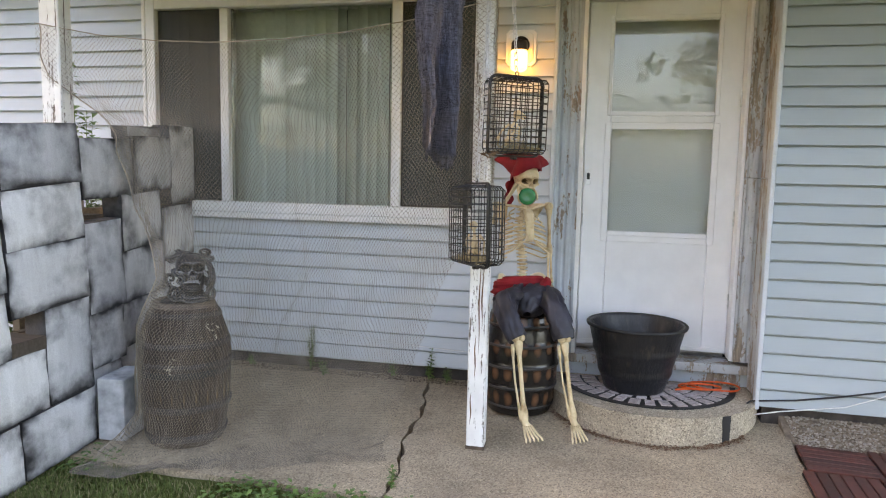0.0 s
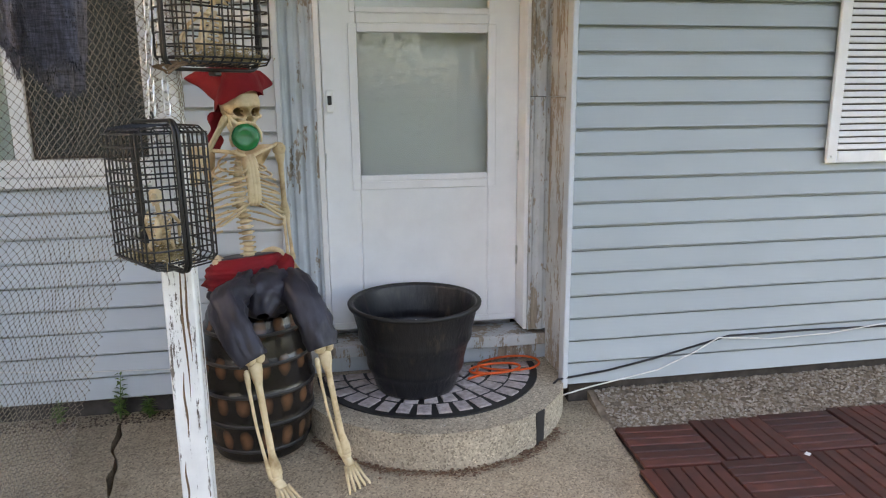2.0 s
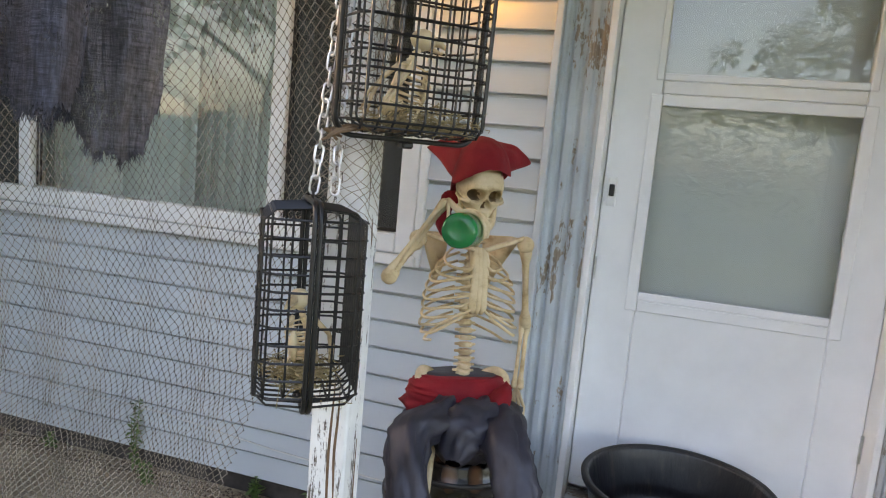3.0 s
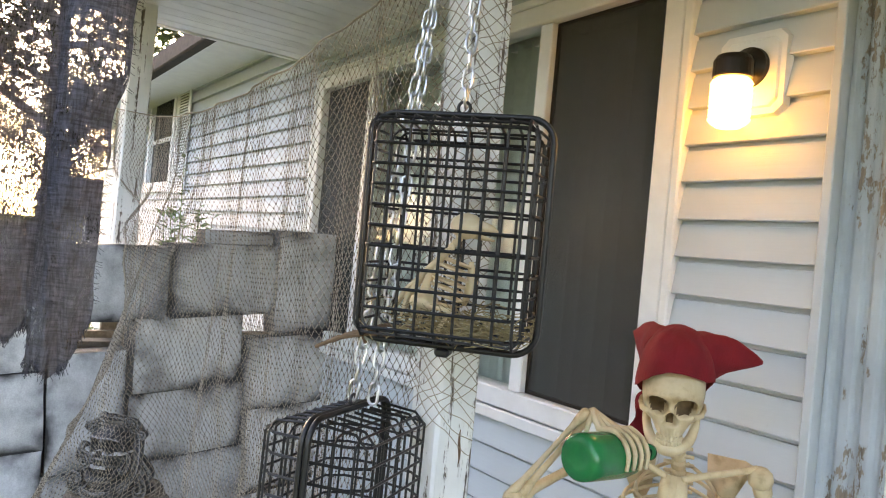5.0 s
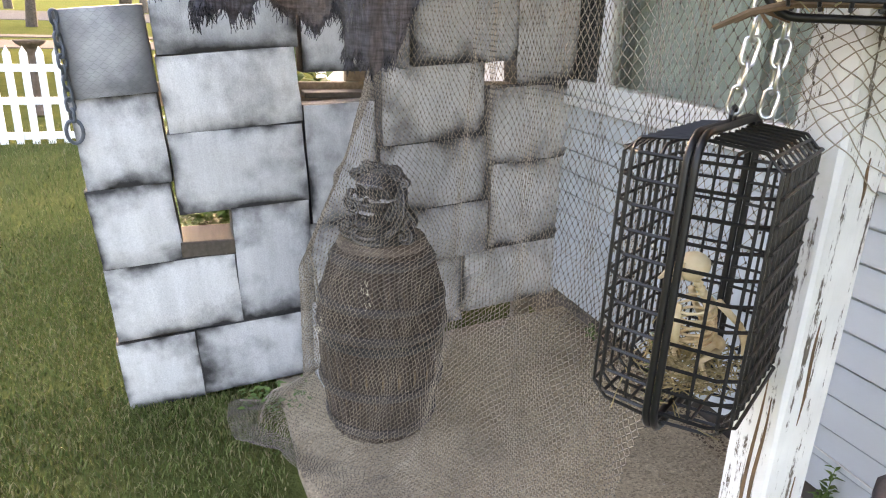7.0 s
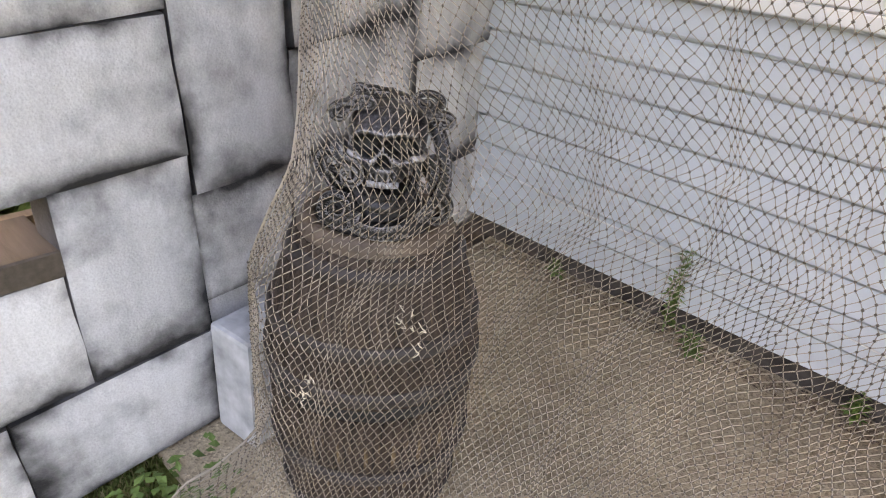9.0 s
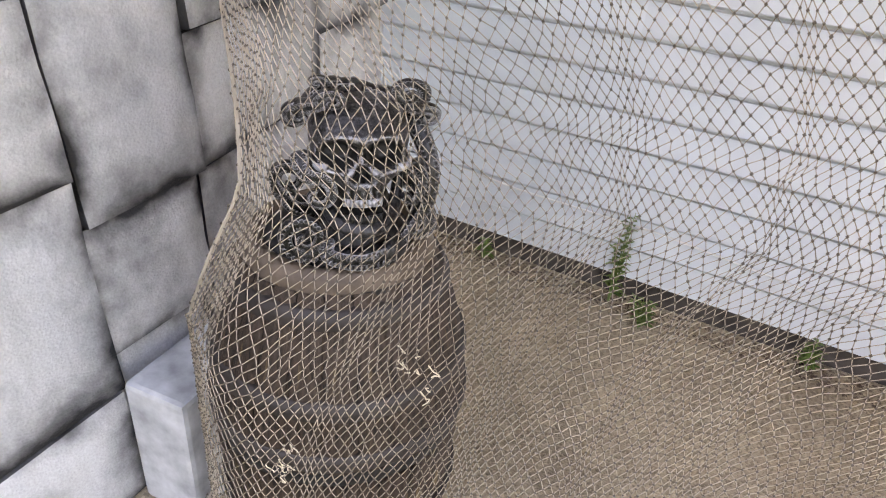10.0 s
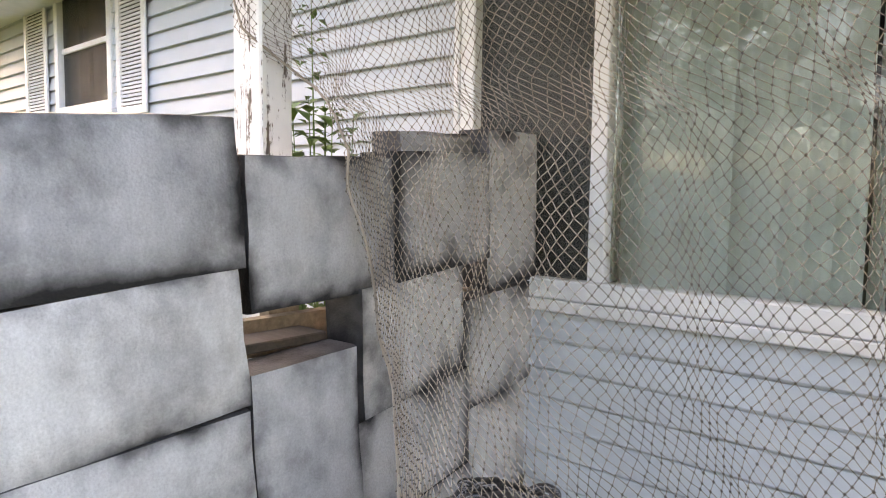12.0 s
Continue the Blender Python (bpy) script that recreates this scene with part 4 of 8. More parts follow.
def mat_scaled_foam():
    """Grey sprayed foam pressed with a pattern of small overlapping scales."""
    m = Mat("scale_pressed_foam", 0.55)
    col = m.ramp(m.noise(5, 4), [(0.32, (0.10, 0.105, 0.115)), (0.5, (0.27, 0.275, 0.29)), (0.72, (0.50, 0.51, 0.52))])
    gen = m.t.nodes.new("ShaderNodeSeparateXYZ")
    m.link(m.co.outputs["Generated"], gen.inputs[0])
    ends = m.math("POWER", m.math("MULTIPLY", m.math("ABSOLUTE", m.math("SUBTRACT", gen.outputs[1], 0.5)), 2.0), 2.4)
    col = m.mix(m.math("MULTIPLY", ends, 0.96), col, (0.02, 0.021, 0.024))
    sep = m.t.nodes.new("ShaderNodeSeparateXYZ")
    m.link(m.co.outputs["Object"], sep.inputs[0])
    row = m.math("DIVIDE", sep.outputs[2], 0.013)
    odd = m.math("MULTIPLY", m.math("MODULO", m.math("FLOOR", m.math("ADD", row, 100.0)), 2.0), 0.5)
    along = m.math("SUBTRACT", m.math("FRACT", m.math("ADD", m.math("DIVIDE", sep.outputs[1], 0.030), odd)), 0.5)
    arch = m.math("SUBTRACT", m.math("FRACT", m.math("ADD", row, 100.0)), m.math("MULTIPLY", m.math("MULTIPLY", along, along), 3.0))
    m.color(m.mix(m.math("MULTIPLY", m.math("LESS_THAN", m.math("ABSOLUTE", arch), 0.12), m.math("MULTIPLY", m.noise(9, 3), 0.5)), col, (0.07, 0.07, 0.08)))
    m.bump(m.math("FRACT", arch), 0.35, 0.004)
    return m.m


MAT["scaled_foam"] = mat_scaled_foam()
MAT["pale_foam"] = plain("pale_painted_foam", (0.40, 0.41, 0.42), 0.8, vary=0.35, scale=14, bump=0.4, fine=60)


# ---------------------------------------------------------------- foam stone wall
def build_foam_wall():
    w = empty("foam_wall", "theatrical ruin wall of foam blocks sprayed white, grey and black", "prop wall")
    rnd = random.Random(11)

    def block(y0, y1, z0, z1, x, depth=0.13, lean=0.0, tilt=0.0, yaw=0.0, paint=MAT["foam"]):
        h, l = z1 - z0 + 0.010, y1 - y0 + 0.008
        bm = a_box(-depth / 2, depth / 2, -l / 2, l / 2, -h / 2, h / 2)
        bmesh.ops.subdivide_edges(bm, edges=bm.edges[:], cuts=5, use_grid_fill=True)
        s = rnd.uniform(0, 99)
        for v in bm.verts:
            d = min(l / 2 - abs(v.co.y), h / 2 - abs(v.co.z))
            edge = abs(v.co.x) > depth / 2 - 1e-4
            if edge and d < 0.002:
                v.co.x -= math.copysign(0.010, v.co.x)
                v.co.y *= 1 - 0.004 / l
                v.co.z *= 1 - 0.004 / h
            v.co += Vector((0.006, 0.004, 0.004)) * noise.noise((v.co.y * 9 + s, v.co.z * 9, v.co.x * 5))
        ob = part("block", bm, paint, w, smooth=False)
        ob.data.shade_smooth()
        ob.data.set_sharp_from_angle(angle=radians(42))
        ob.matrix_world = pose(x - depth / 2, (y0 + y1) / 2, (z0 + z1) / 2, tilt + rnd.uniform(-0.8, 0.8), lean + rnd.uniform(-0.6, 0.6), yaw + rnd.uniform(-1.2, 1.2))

    # outer face: (y0, y1, z0, z1, tilt)
    B = [(-2.026, -1.74, -0.151, 0.136, 4.0), (-1.735, -1.267, -0.114, 0.17, 4.0), (-2.036, -1.571, 0.157, 0.45, 4.5), (-2.058, -1.776, 0.443, 0.751, 5.0), (-2.073, -1.792, 0.756, 1.072, 4.5),
         (-1.568, -1.276, 0.185, 0.656, 2.8), (-1.771, -1.291, 0.654, 0.951, 3.8), (-1.785, -1.308, 0.959, 1.228, 4.5), (-1.801, -1.316, 1.235, 1.515, 4.5)]
    for y0, y1, z0, z1, t in B:
        block(y0, y1, z0, z1, -2.20 + rnd.uniform(-0.008, 0.008), 0.13, 0.0, t)
    block(-2.083, -1.813, 1.08, 1.364, -2.19, 0.13, 0.0, 4.5, 0.0, MAT["scaled_foam"])
    # inner face, running back to the house: (y0, y1, z0, z1, x, tilt, yaw)
    C = [(-1.292, -0.868, 1.165, 1.470, -2.235, 2.8, 3), (-1.278, -1.000, 0.572, 1.038, -2.215, 2.5, 2), (-1.280, -1.000, 0.275, 0.562, -2.222, 3.0, 1), (-1.280, -1.010, -0.09, 0.266, -2.235, 2.0, 0),
         (-0.862, -0.345, 1.190, 1.505, -2.305, 3.0, 12), (-0.330, -0.012, 1.100, 1.598, -2.395, 1.5, 7), (-0.680, -0.330, 1.508, 1.572, -2.43, 3.0, 6), (-0.990, -0.497, 0.872, 1.180, -2.285, 2.5, 11),
         (-0.478, -0.008, 0.745, 1.082, -2.385, 2.5, 9), (-0.985, -0.462, 0.575, 0.862, -2.295, 2.5, 11), (-0.425, -0.010, 0.345, 0.735, -2.40, 1.5, 9), (-0.985, -0.440, 0.320, 0.566, -2.295, 2.0, 11),
         (-0.550, -0.008, 0.03, 0.325, -2.385, 1.5, 9), (-0.995, -0.560, -0.02, 0.310, -2.30, 1.5, 10)]
    for y0, y1, z0, z1, x, t, yaw in C:
        block(y0, y1, z0, z1, x, 0.13, 0.0, t, yaw)
    # the low painted box beside the barrel
    bm = a_box(-0.075, 0.075, -0.13, 0.13, -0.165, 0.165, 0.012, 2)
    ob = part("low_block", bm, MAT["pale_foam"], w, "small foam block standing at the foot of the wall")
    ob.matrix_world = pose(-2.125, -1.150, 0.070, 0, 0, 6)
    # timber frame that carries the foam
    f = part("timber_post", a_box(-2.50, -2.46, -1.99, -1.95, -0.16, 1.25), MAT["pine"], w, "raw lumber frame behind the blocks")
    bm = bmesh.new()
    for y in (-1.40, -1.02, -0.62, -0.15):
        box(bm, -2.53, -2.49, y - 0.045, y + 0.045, -0.16, 1.4)
    for z in (0.46, 1.05):
        box(bm, -2.488, -2.452, -1.88, -0.1, z - 0.045, z + 0.045)
    part("timber_rail", bm, MAT["pine"], w, "raw lumber rail")
    part("shelf_board", a_box(-2.42, -2.212, -1.772, -1.570, 0.462, 0.526, 0.004), MAT["stained"], w, "dark lumber offcut in a gap")
    part("shelf_board", a_box(-2.44, -2.335, -1.265, -1.01, 1.046, 1.068, 0.003), MAT["stained"], w, "dark lumber offcut in a gap")


# ---------------------------------------------------------------- barrels and planter
BARREL = Vector((-1.792, -1.096))
BARREL_H = 0.745


def barrel_shape(f):
    """Radius of the barrel at the share f of its height."""
    return 0.138 + 0.100 * (1 - ((f - 0.54) / 0.485) ** 2 if f > 0.54 else 1 - ((0.54 - f) / 0.80) ** 2)


def build_barrel():
    """The large weathered barrel, open at the top, that carries the resin skull."""
    b = empty("barrel", "large weathered grey-brown plastic barrel, open at the top, under the net", "barrel", (BARREL.x, BARREL.y, slab_z(BARREL.y) - 0.004))
    H, n = BARREL_H, 24

    def r(z):
        return barrel_shape(z / H)

    def stave(z0, z1, inset):
        bm = bmesh.new()
        a0, a1 = math.tau * 0.02 / n, math.tau * 0.98 / n
        cols = []
        for j in range(5):
            a = a0 + (a1 - a0) * j / 4
            q = inset if 0 < j < 4 else inset - 0.005
            zs = [z0 + (z1 - z0) * i / 12 for i in range(13)]
            cols.append([bm.verts.new(((r(z) + q) * math.cos(a), (r(z) + q) * math.sin(a), z)) for z in zs])
        for c, d in zip(cols, cols[1:]):
            for i in range(12):
                bm.faces.new((c[i], d[i], d[i + 1], c[i + 1]))
        return bm

    for z0, z1, inset in ((0.41, 0.714, 0.0), (0.0, 0.372, -0.006)):
        first = part("stave", stave(z0, z1, inset), MAT["barrel"], b, smooth=True)
        for k in range(1, n):
            ob = new("stave", first.data)
            ob.parent = b
            ob.matrix_local = pose(0, 0, 0, 0, 0, 360 * k / n)
    part("body", lathe(bmesh.new(), [(r(H * i / 22) - 0.012, H * i / 22) for i in range(22)], 48), MAT["barrel"], b, smooth=True)
    # the dark seam between the two halves
    part("seam", lathe(bmesh.new(), [(r(0.38) - 0.012, 0.371), (r(0.38) - 0.008, 0.375), (r(0.41) - 0.008, 0.407), (r(0.41) - 0.012, 0.411)], 56, closed=True), MAT["rubber"], b, "deep black seam", True)
    for z, h, d in ((0.664, 0.032, 0.007), (0.518, 0.034, 0.006), (0.415, 0.036, 0.004), (0.19, 0.034, 0.005), (0.03, 0.038, 0.005)):
        prof = [(r(z) - 0.006, z), (r(z) + d, z + 0.004), (r(z + h) + d, z + h - 0.004), (r(z + h) - 0.006, z + h)]
        part("hoop", lathe(bmesh.new(), prof, 56, closed=True), MAT["barrel_hoop"], b, "dark raised hoop", True)
    top = r(H)
    part("head_rim", lathe(bmesh.new(), [(top - 0.030, H - 0.10), (r(H - 0.028) + 0.001, H - 0.028), (top + 0.004, H - 0.006), (top - 0.004, H), (top - 0.020, H - 0.004)], 56, closed=True), MAT["barrel_rim"], b, "paler worn rim", True)
    # added black part that covers the rim's paler inner wall
    part("mouth_lining", lathe(bmesh.new(), [(top - 0.0335, H - 0.099), (top - 0.0240, H - 0.008)], 56), MAT["rubber"], b, "black inside of the barrel mouth", True)
    part("inner_head", lathe(bmesh.new(), [(0.0, H - 0.095), (0.120, H - 0.095)], 40), MAT["rubber"], b, "dark sunken barrel top")


MAT["barrel_rim"] = plain("worn_rim", (0.115, 0.083, 0.062), 0.65, vary=0.4, scale=24, bump=0.3)
MAT["barrel_hoop"] = plain("weathered_hoop", (0.034, 0.027, 0.025), 0.6, vary=0.35, scale=10)


MAT["keg_hoop"] = plain("dark_hoop", (0.022, 0.02, 0.02), 0.45, vary=0.3, scale=10)


def build_keg():
    """The small shiny keg that the figure sits on."""
    b = empty("keg", "dark shiny plastic keg with brown wood-print panels and raised rings", "barrel", (-0.105, -0.325, slab_z(-0.325)))
    H = 0.57
    prof = [(0.15, 0.0), (0.178, 0.006)]
    m = 60
    for i in range(m + 1):
        z = 0.012 + (H - 0.024) * i / m
        f = z / H
        q = 0.178 + 0.037 * (1 - ((f - 0.5) / 0.5) ** 2)
        for zc in (0.055, 0.165, 0.285, 0.405, 0.515):
            q += 0.006 * math.exp(-((z - zc) / 0.011) ** 4)
        prof.append((q, z))
    prof += [(0.178, H), (0.165, H - 0.004), (0.16, H - 0.02)]
    part("body", lathe(bmesh.new(), prof, 64), MAT["keg"], b, smooth=True)
    for z in (0.055, 0.165, 0.285, 0.405, 0.515):
        f = z / H
        q = 0.178 + 0.037 * (1 - ((f - 0.5) / 0.5) ** 2) + 0.0045
        part("ring", lathe(bmesh.new(), [(q - 0.004, z - 0.009), (q + 0.003, z - 0.006), (q + 0.003, z + 0.006), (q - 0.004, z + 0.009)], 64, closed=True), MAT["keg_hoop"], b, "raised black ring", True)


def build_planter():
    p = empty("planter", "black half-barrel plastic planter, empty, on the doormat", "planter", (0.548, -0.195, 0.1125))
    shrink = 0.92
    H = 0.372
    out = []
    for i in range(31):
        f = i / 30
        r = 0.182 + 0.112 * f ** 0.85
        for zc in (0.28, 0.62):
            r += 0.007 * math.exp(-((f - zc) / 0.055) ** 4)
        out.append((r * shrink, H * f))
    inner = [(r - 0.011, z) for r, z in out[::-1] if z > 0.015]
    prof = [(0.14, 0.0)] + out + [(q * shrink, z) for q, z in ((0.302, H), (0.306, H + 0.006), (0.300, H + 0.012), (0.285, H + 0.009))] + inner + [(0.02, 0.016)]
    part("shell", lathe(bmesh.new(), prof, 72), MAT["pot"], p, smooth=True)
    part("rim", lathe(bmesh.new(), [(q * shrink, z) for q, z in ((0.293, H - 0.006), (0.307, H - 0.004), (0.310, H + 0.008), (0.303, H + 0.015), (0.290, H + 0.010))], 72, closed=True), MAT["rubber"], p, "worn black rim", True)
    c = empty("crumpled_paper", "crumpled white paper scrap inside the planter", "paper", (0.56, -0.21, 0.175))
    bm = bmesh.new()
    bmesh.ops.create_icosphere(bm, subdivisions=3, radius=0.05)
    for v in bm.verts:
        v.co *= 1 + 0.55 * noise.noise(v.co * 38)
        v.co.z = max(v.co.z, -0.035) * 2.6 + 0.09
    part("sheet", bm, MAT["paper"], c)


def build_cord():
    c = empty("extension_cord", "loose loops of bright orange extension cord on the doormat", "cord")
    pts = []
    for i in range(120):
        t = i / 119
        if t < 0.5:
            a = t / 0.5 * math.tau * 1.05 + 3.0
            pts.append((1.005 + 0.145 * math.cos(a), -0.055 + 0.085 * math.sin(a), 0.118 + 0.004 * math.sin(a * 2)))
        else:
            a = (t - 0.5) / 0.5 * math.tau * 1.2 + 3.3
            pts.append((0.94 + 0.11 * math.cos(a) - 0.06 * (t - 0.5), -0.12 + 0.055 * math.sin(a), 0.126 + 0.004 * math.cos(a)))
    part("cord", tube(bmesh.new(), pts, 0.0058, 8), MAT["orange"], c, smooth=True)
    part("lead", tube(bmesh.new(), [(0.78 + 0.05 * i, -0.20 + 0.018 * i + 0.01 * math.sin(i * 1.4), 0.119) for i in range(5)], 0.0058, 8), MAT["orange"], c, smooth=True)


# ---------------------------------------------------------------- cages, chains
def round_rect(w, h, r, n=5):
    pts = []
    for cx, cy, a in ((w / 2 - r, h / 2 - r, 0), (-w / 2 + r, h / 2 - r, 90), (-w / 2 + r, -h / 2 + r, 180), (w / 2 - r, -h / 2 + r, 270)):
        for i in range(n + 1):
            b = math.radians(a + 90 * i / n)
            pts.append((cx + r * math.cos(b), cy + r * math.sin(b)))
    return pts


def build_cage(m, label, bird_at, bird_turn, seed, H):
    """Two wire baskets clapped together on a thick rim. Local x along the rim, z up, y through the cage."""
    c = empty("wire_cage", label, "hanging cage", group="hanging cages")
    W, D = 0.292, 0.092
    rim = [(x, 0, z) for x, z in round_rect(W, H, 0.038, 6)]
    for s in (-1, 1):
        part("rim", tube(bmesh.new(), [(x, s * 0.0052, z) for x, y, z in rim], 0.0050, 8, closed=True), MAT["black"], c, smooth=True)
    for s in (-1, 1):
        w, h, d = W - 0.03, H - 0.03, D
        n, k = 9, 11
        cr, top = 0.02, h / 2
        upright = mesh_of(tube(bmesh.new(), [(0, s * 0.006, top + 0.006), (0, s * (d - cr), top), (0, s * d, top - cr), (0, s * d, -top + cr), (0, s * (d - cr), -top), (0, s * 0.006, -top - 0.006)], 0.0025, 5), "wire", MAT["black"])
        for i in range(n):
            ob = new("wire", upright)
            ob.parent = c
            ob.location = (-w / 2 + w * (i + 0.5) / n, 0, 0)
        cr = 0.024
        level = mesh_of(tube(bmesh.new(), [(-w / 2 - 0.006, s * 0.006, 0), (-w / 2, s * (d - cr), 0), (-w / 2 + cr, s * (d + 0.004), 0), (w / 2 - cr, s * (d + 0.004), 0), (w / 2, s * (d - cr), 0), (w / 2 + 0.006, s * 0.006, 0)], 0.0025, 5), "wire", MAT["black"])
        for i in range(k):
            ob = new("wire", level)
            ob.parent = c
            ob.location = (0, 0, -h / 2 + h * (i + 0.5) / k)
        for j in (0.45, 0.85):
            part("wire", tube(bmesh.new(), [(x * 0.97, s * d * j, z * 0.97) for x, z in round_rect(w, h, 0.02, 3)], 0.0023, 5, closed=True), MAT["black"], c)
    part("hook_eye", tube(bmesh.new(), [(0.010 * math.cos(a), 0, H / 2 + 0.012 + 0.010 * math.sin(a)) for a in [math.tau * q / 12 for q in range(12)]], 0.0028, 6, closed=True), MAT["black"], c)
    part("latch", a_box(-0.012, 0.012, -0.016, 0.016, -H / 2 - 0.016, -H / 2 - 0.002, 0.004), MAT["black"], c)
    c.matrix_world = m
    # straw nest and twigs on the cage floor
    rnd = random.Random(seed)
    bm = bmesh.new()
    for i in range(420):
        a = Vector((rnd.gauss(0.035, 0.055), rnd.gauss(0, 0.035), -H / 2 + 0.018 + abs(rnd.gauss(0, 0.02))))
        d = Vector((rnd.uniform(-1, 1), rnd.uniform(-0.7, 0.7), rnd.uniform(-0.25, 0.3))).normalized() * rnd.uniform(0.02, 0.06)
        q = [a - d / 2, a + Vector((0, 0, rnd.uniform(-0.006, 0.008))), a + d / 2]
        q = [Vector((max(-0.14, min(0.14, p.x)), max(-0.085, min(0.085, p.y)), max(-H / 2 + 0.008, p.z))) for p in q]
        tube(bm, q, rnd.uniform(0.0006, 0.0013), 3)
    nst = part("straw_nest", bm, MAT["straw"])
    nst.matrix_world = m
    tagged(nst, "loose dry straw nest on the cage floor", "nest", kind="stuff")
    for i in range(5 if H < 0.38 else 0):
        bm = bmesh.new()
        y = -0.06 + 0.03 * i
        tube(bm, [(-0.185 + 0.017 * i, y - 0.02, -H / 2 - 0.012 + 0.007 * (i % 3)), (-0.15, y - 0.012, -H / 2 + 0.006), (-0.11, y + 0.004, -H / 2 + 0.014 + 0.004 * (i % 2)), (0.02 * (i % 3), y + 0.02, -H / 2 + 0.016)], [0.0030, 0.0042, 0.0034, 0.0015], 6)
        t = part("twig", bm, MAT["twig"])
        t.matrix_world = m
        tagged(t, "dry brown twig poking out of the cage", "twig", group="twigs in the cages")
    b = build_bird()
    b.matrix_world = m @ pose(*bird_at, 0, 0, bird_turn)


def ball(bm, c, r, sub=2, scale=(1, 1, 1), rot=None):
    res = bmesh.ops.create_icosphere(bm, subdivisions=sub, radius=1.0)
    mt = Matrix.LocRotScale(Vector(c), rot, Vector(scale) * r)
    bmesh.ops.transform(bm, verts=res["verts"], matrix=mt)
    return res["verts"]


def build_bird():
    """A small bird skeleton, sitting; local z up, it looks along +x, feet at z = 0."""
    bm = bmesh.new()
    ball(bm, (0.030, 0, 0.178), 0.024, 2, (1.15, 0.85, 0.9))
    tube(bm, [(0.045, 0, 0.180), (0.07, 0, 0.176), (0.088, 0, 0.166)], [0.012, 0.007, 0.002], 6)
    tube(bm, [(0.040, 0, 0.165), (0.062, 0, 0.161), (0.076, 0, 0.158)], [0.006, 0.004, 0.0015], 5)
    for i in range(5):
        f = i / 4
        ball(bm, (0.020 - 0.022 * f, 0, 0.158 - 0.03 * f), 0.0075, 1)
    spine = [(-0.004, 0, 0.130), (-0.018, 0, 0.105), (-0.026, 0, 0.08), (-0.03, 0, 0.055), (-0.045, 0, 0.03)]
    tube(bm, spine, [0.007, 0.008, 0.008, 0.010, 0.005], 6)
    for i in range(6):
        z = 0.128 - i * 0.011
        w = 0.028 + 0.004 * math.sin(i)
        for s in (-1, 1):
            pts = []
            for k in range(7):
                a = math.pi * k / 6
                pts.append((-0.012 - 0.002 * i + 0.055 * (1 - math.cos(a)) / 2, s * w * math.sin(a), z - 0.016 * (1 - math.cos(a)) / 2))
            tube(bm, pts, 0.0023, 4)
    tube(bm, [(0.042, 0, 0.122), (0.046, 0, 0.09), (0.036, 0, 0.052)], [0.004, 0.010, 0.004], 6)
    ball(bm, (-0.028, 0, 0.052), 0.022, 2, (1.1, 1.0, 0.7))
    for s in (-1, 1):
        tube(bm, [(0.0, s * 0.026, 0.132), (-0.03, s * 0.044, 0.10), (-0.052, s * 0.040, 0.062), (-0.06, s * 0.036, 0.03)], [0.006, 0.005, 0.0045, 0.002], 5)
        tube(bm, [(-0.03, s * 0.044, 0.10), (-0.058, s * 0.042, 0.07), (-0.075, s * 0.036, 0.035)], [0.004, 0.0035, 0.0015], 5)
        tube(bm, [(-0.022, s * 0.022, 0.05), (0.016, s * 0.03, 0.044), (-0.004, s * 0.03, 0.006)], [0.006, 0.005, 0.0035], 5)
        for q in (-0.5, 0, 0.5):
            tube(bm, [(-0.004, s * 0.03, 0.006), (0.018, s * 0.03 + q * 0.022, 0.003), (0.03, s * 0.03 + q * 0.03, 0.002)], [0.003, 0.0025, 0.001], 4)
    ob = part("bird_figurine", bm, MAT["bone"], smooth=True)
    return tagged(ob, "small cream plastic bird skeleton sitting in the cage", "figurine", group="bird figurines")


def chain_bm(a, b, link=0.036, w=0.0088, r=0.0026):
    bm = bmesh.new()
    a, b = Vector(a), Vector(b)
    n = max(2, int((a - b).length / (link - 2 * r - 0.001)))
    d = (b - a) / n
    up = d.normalized()
    side = up.orthogonal().normalized()
    for i in range(n):
        c = a + d * (i + 0.5)
        s = side if i % 2 else up.cross(side)
        s = (s + up.cross(s) * 0.35 * math.sin(i * 1.7)).normalized()
        pts = []
        for k in range(12):
            t = math.tau * k / 12
            q = link / 2 - w
            pts.append(c + s * (w * math.cos(t)) + up * (w * math.sin(t) + (q if math.sin(t) > 0.01 else -q if math.sin(t) < -0.01 else (q if k in (0,) else -q))))
        tube(bm, pts, r, 6, closed=True)
    return bm


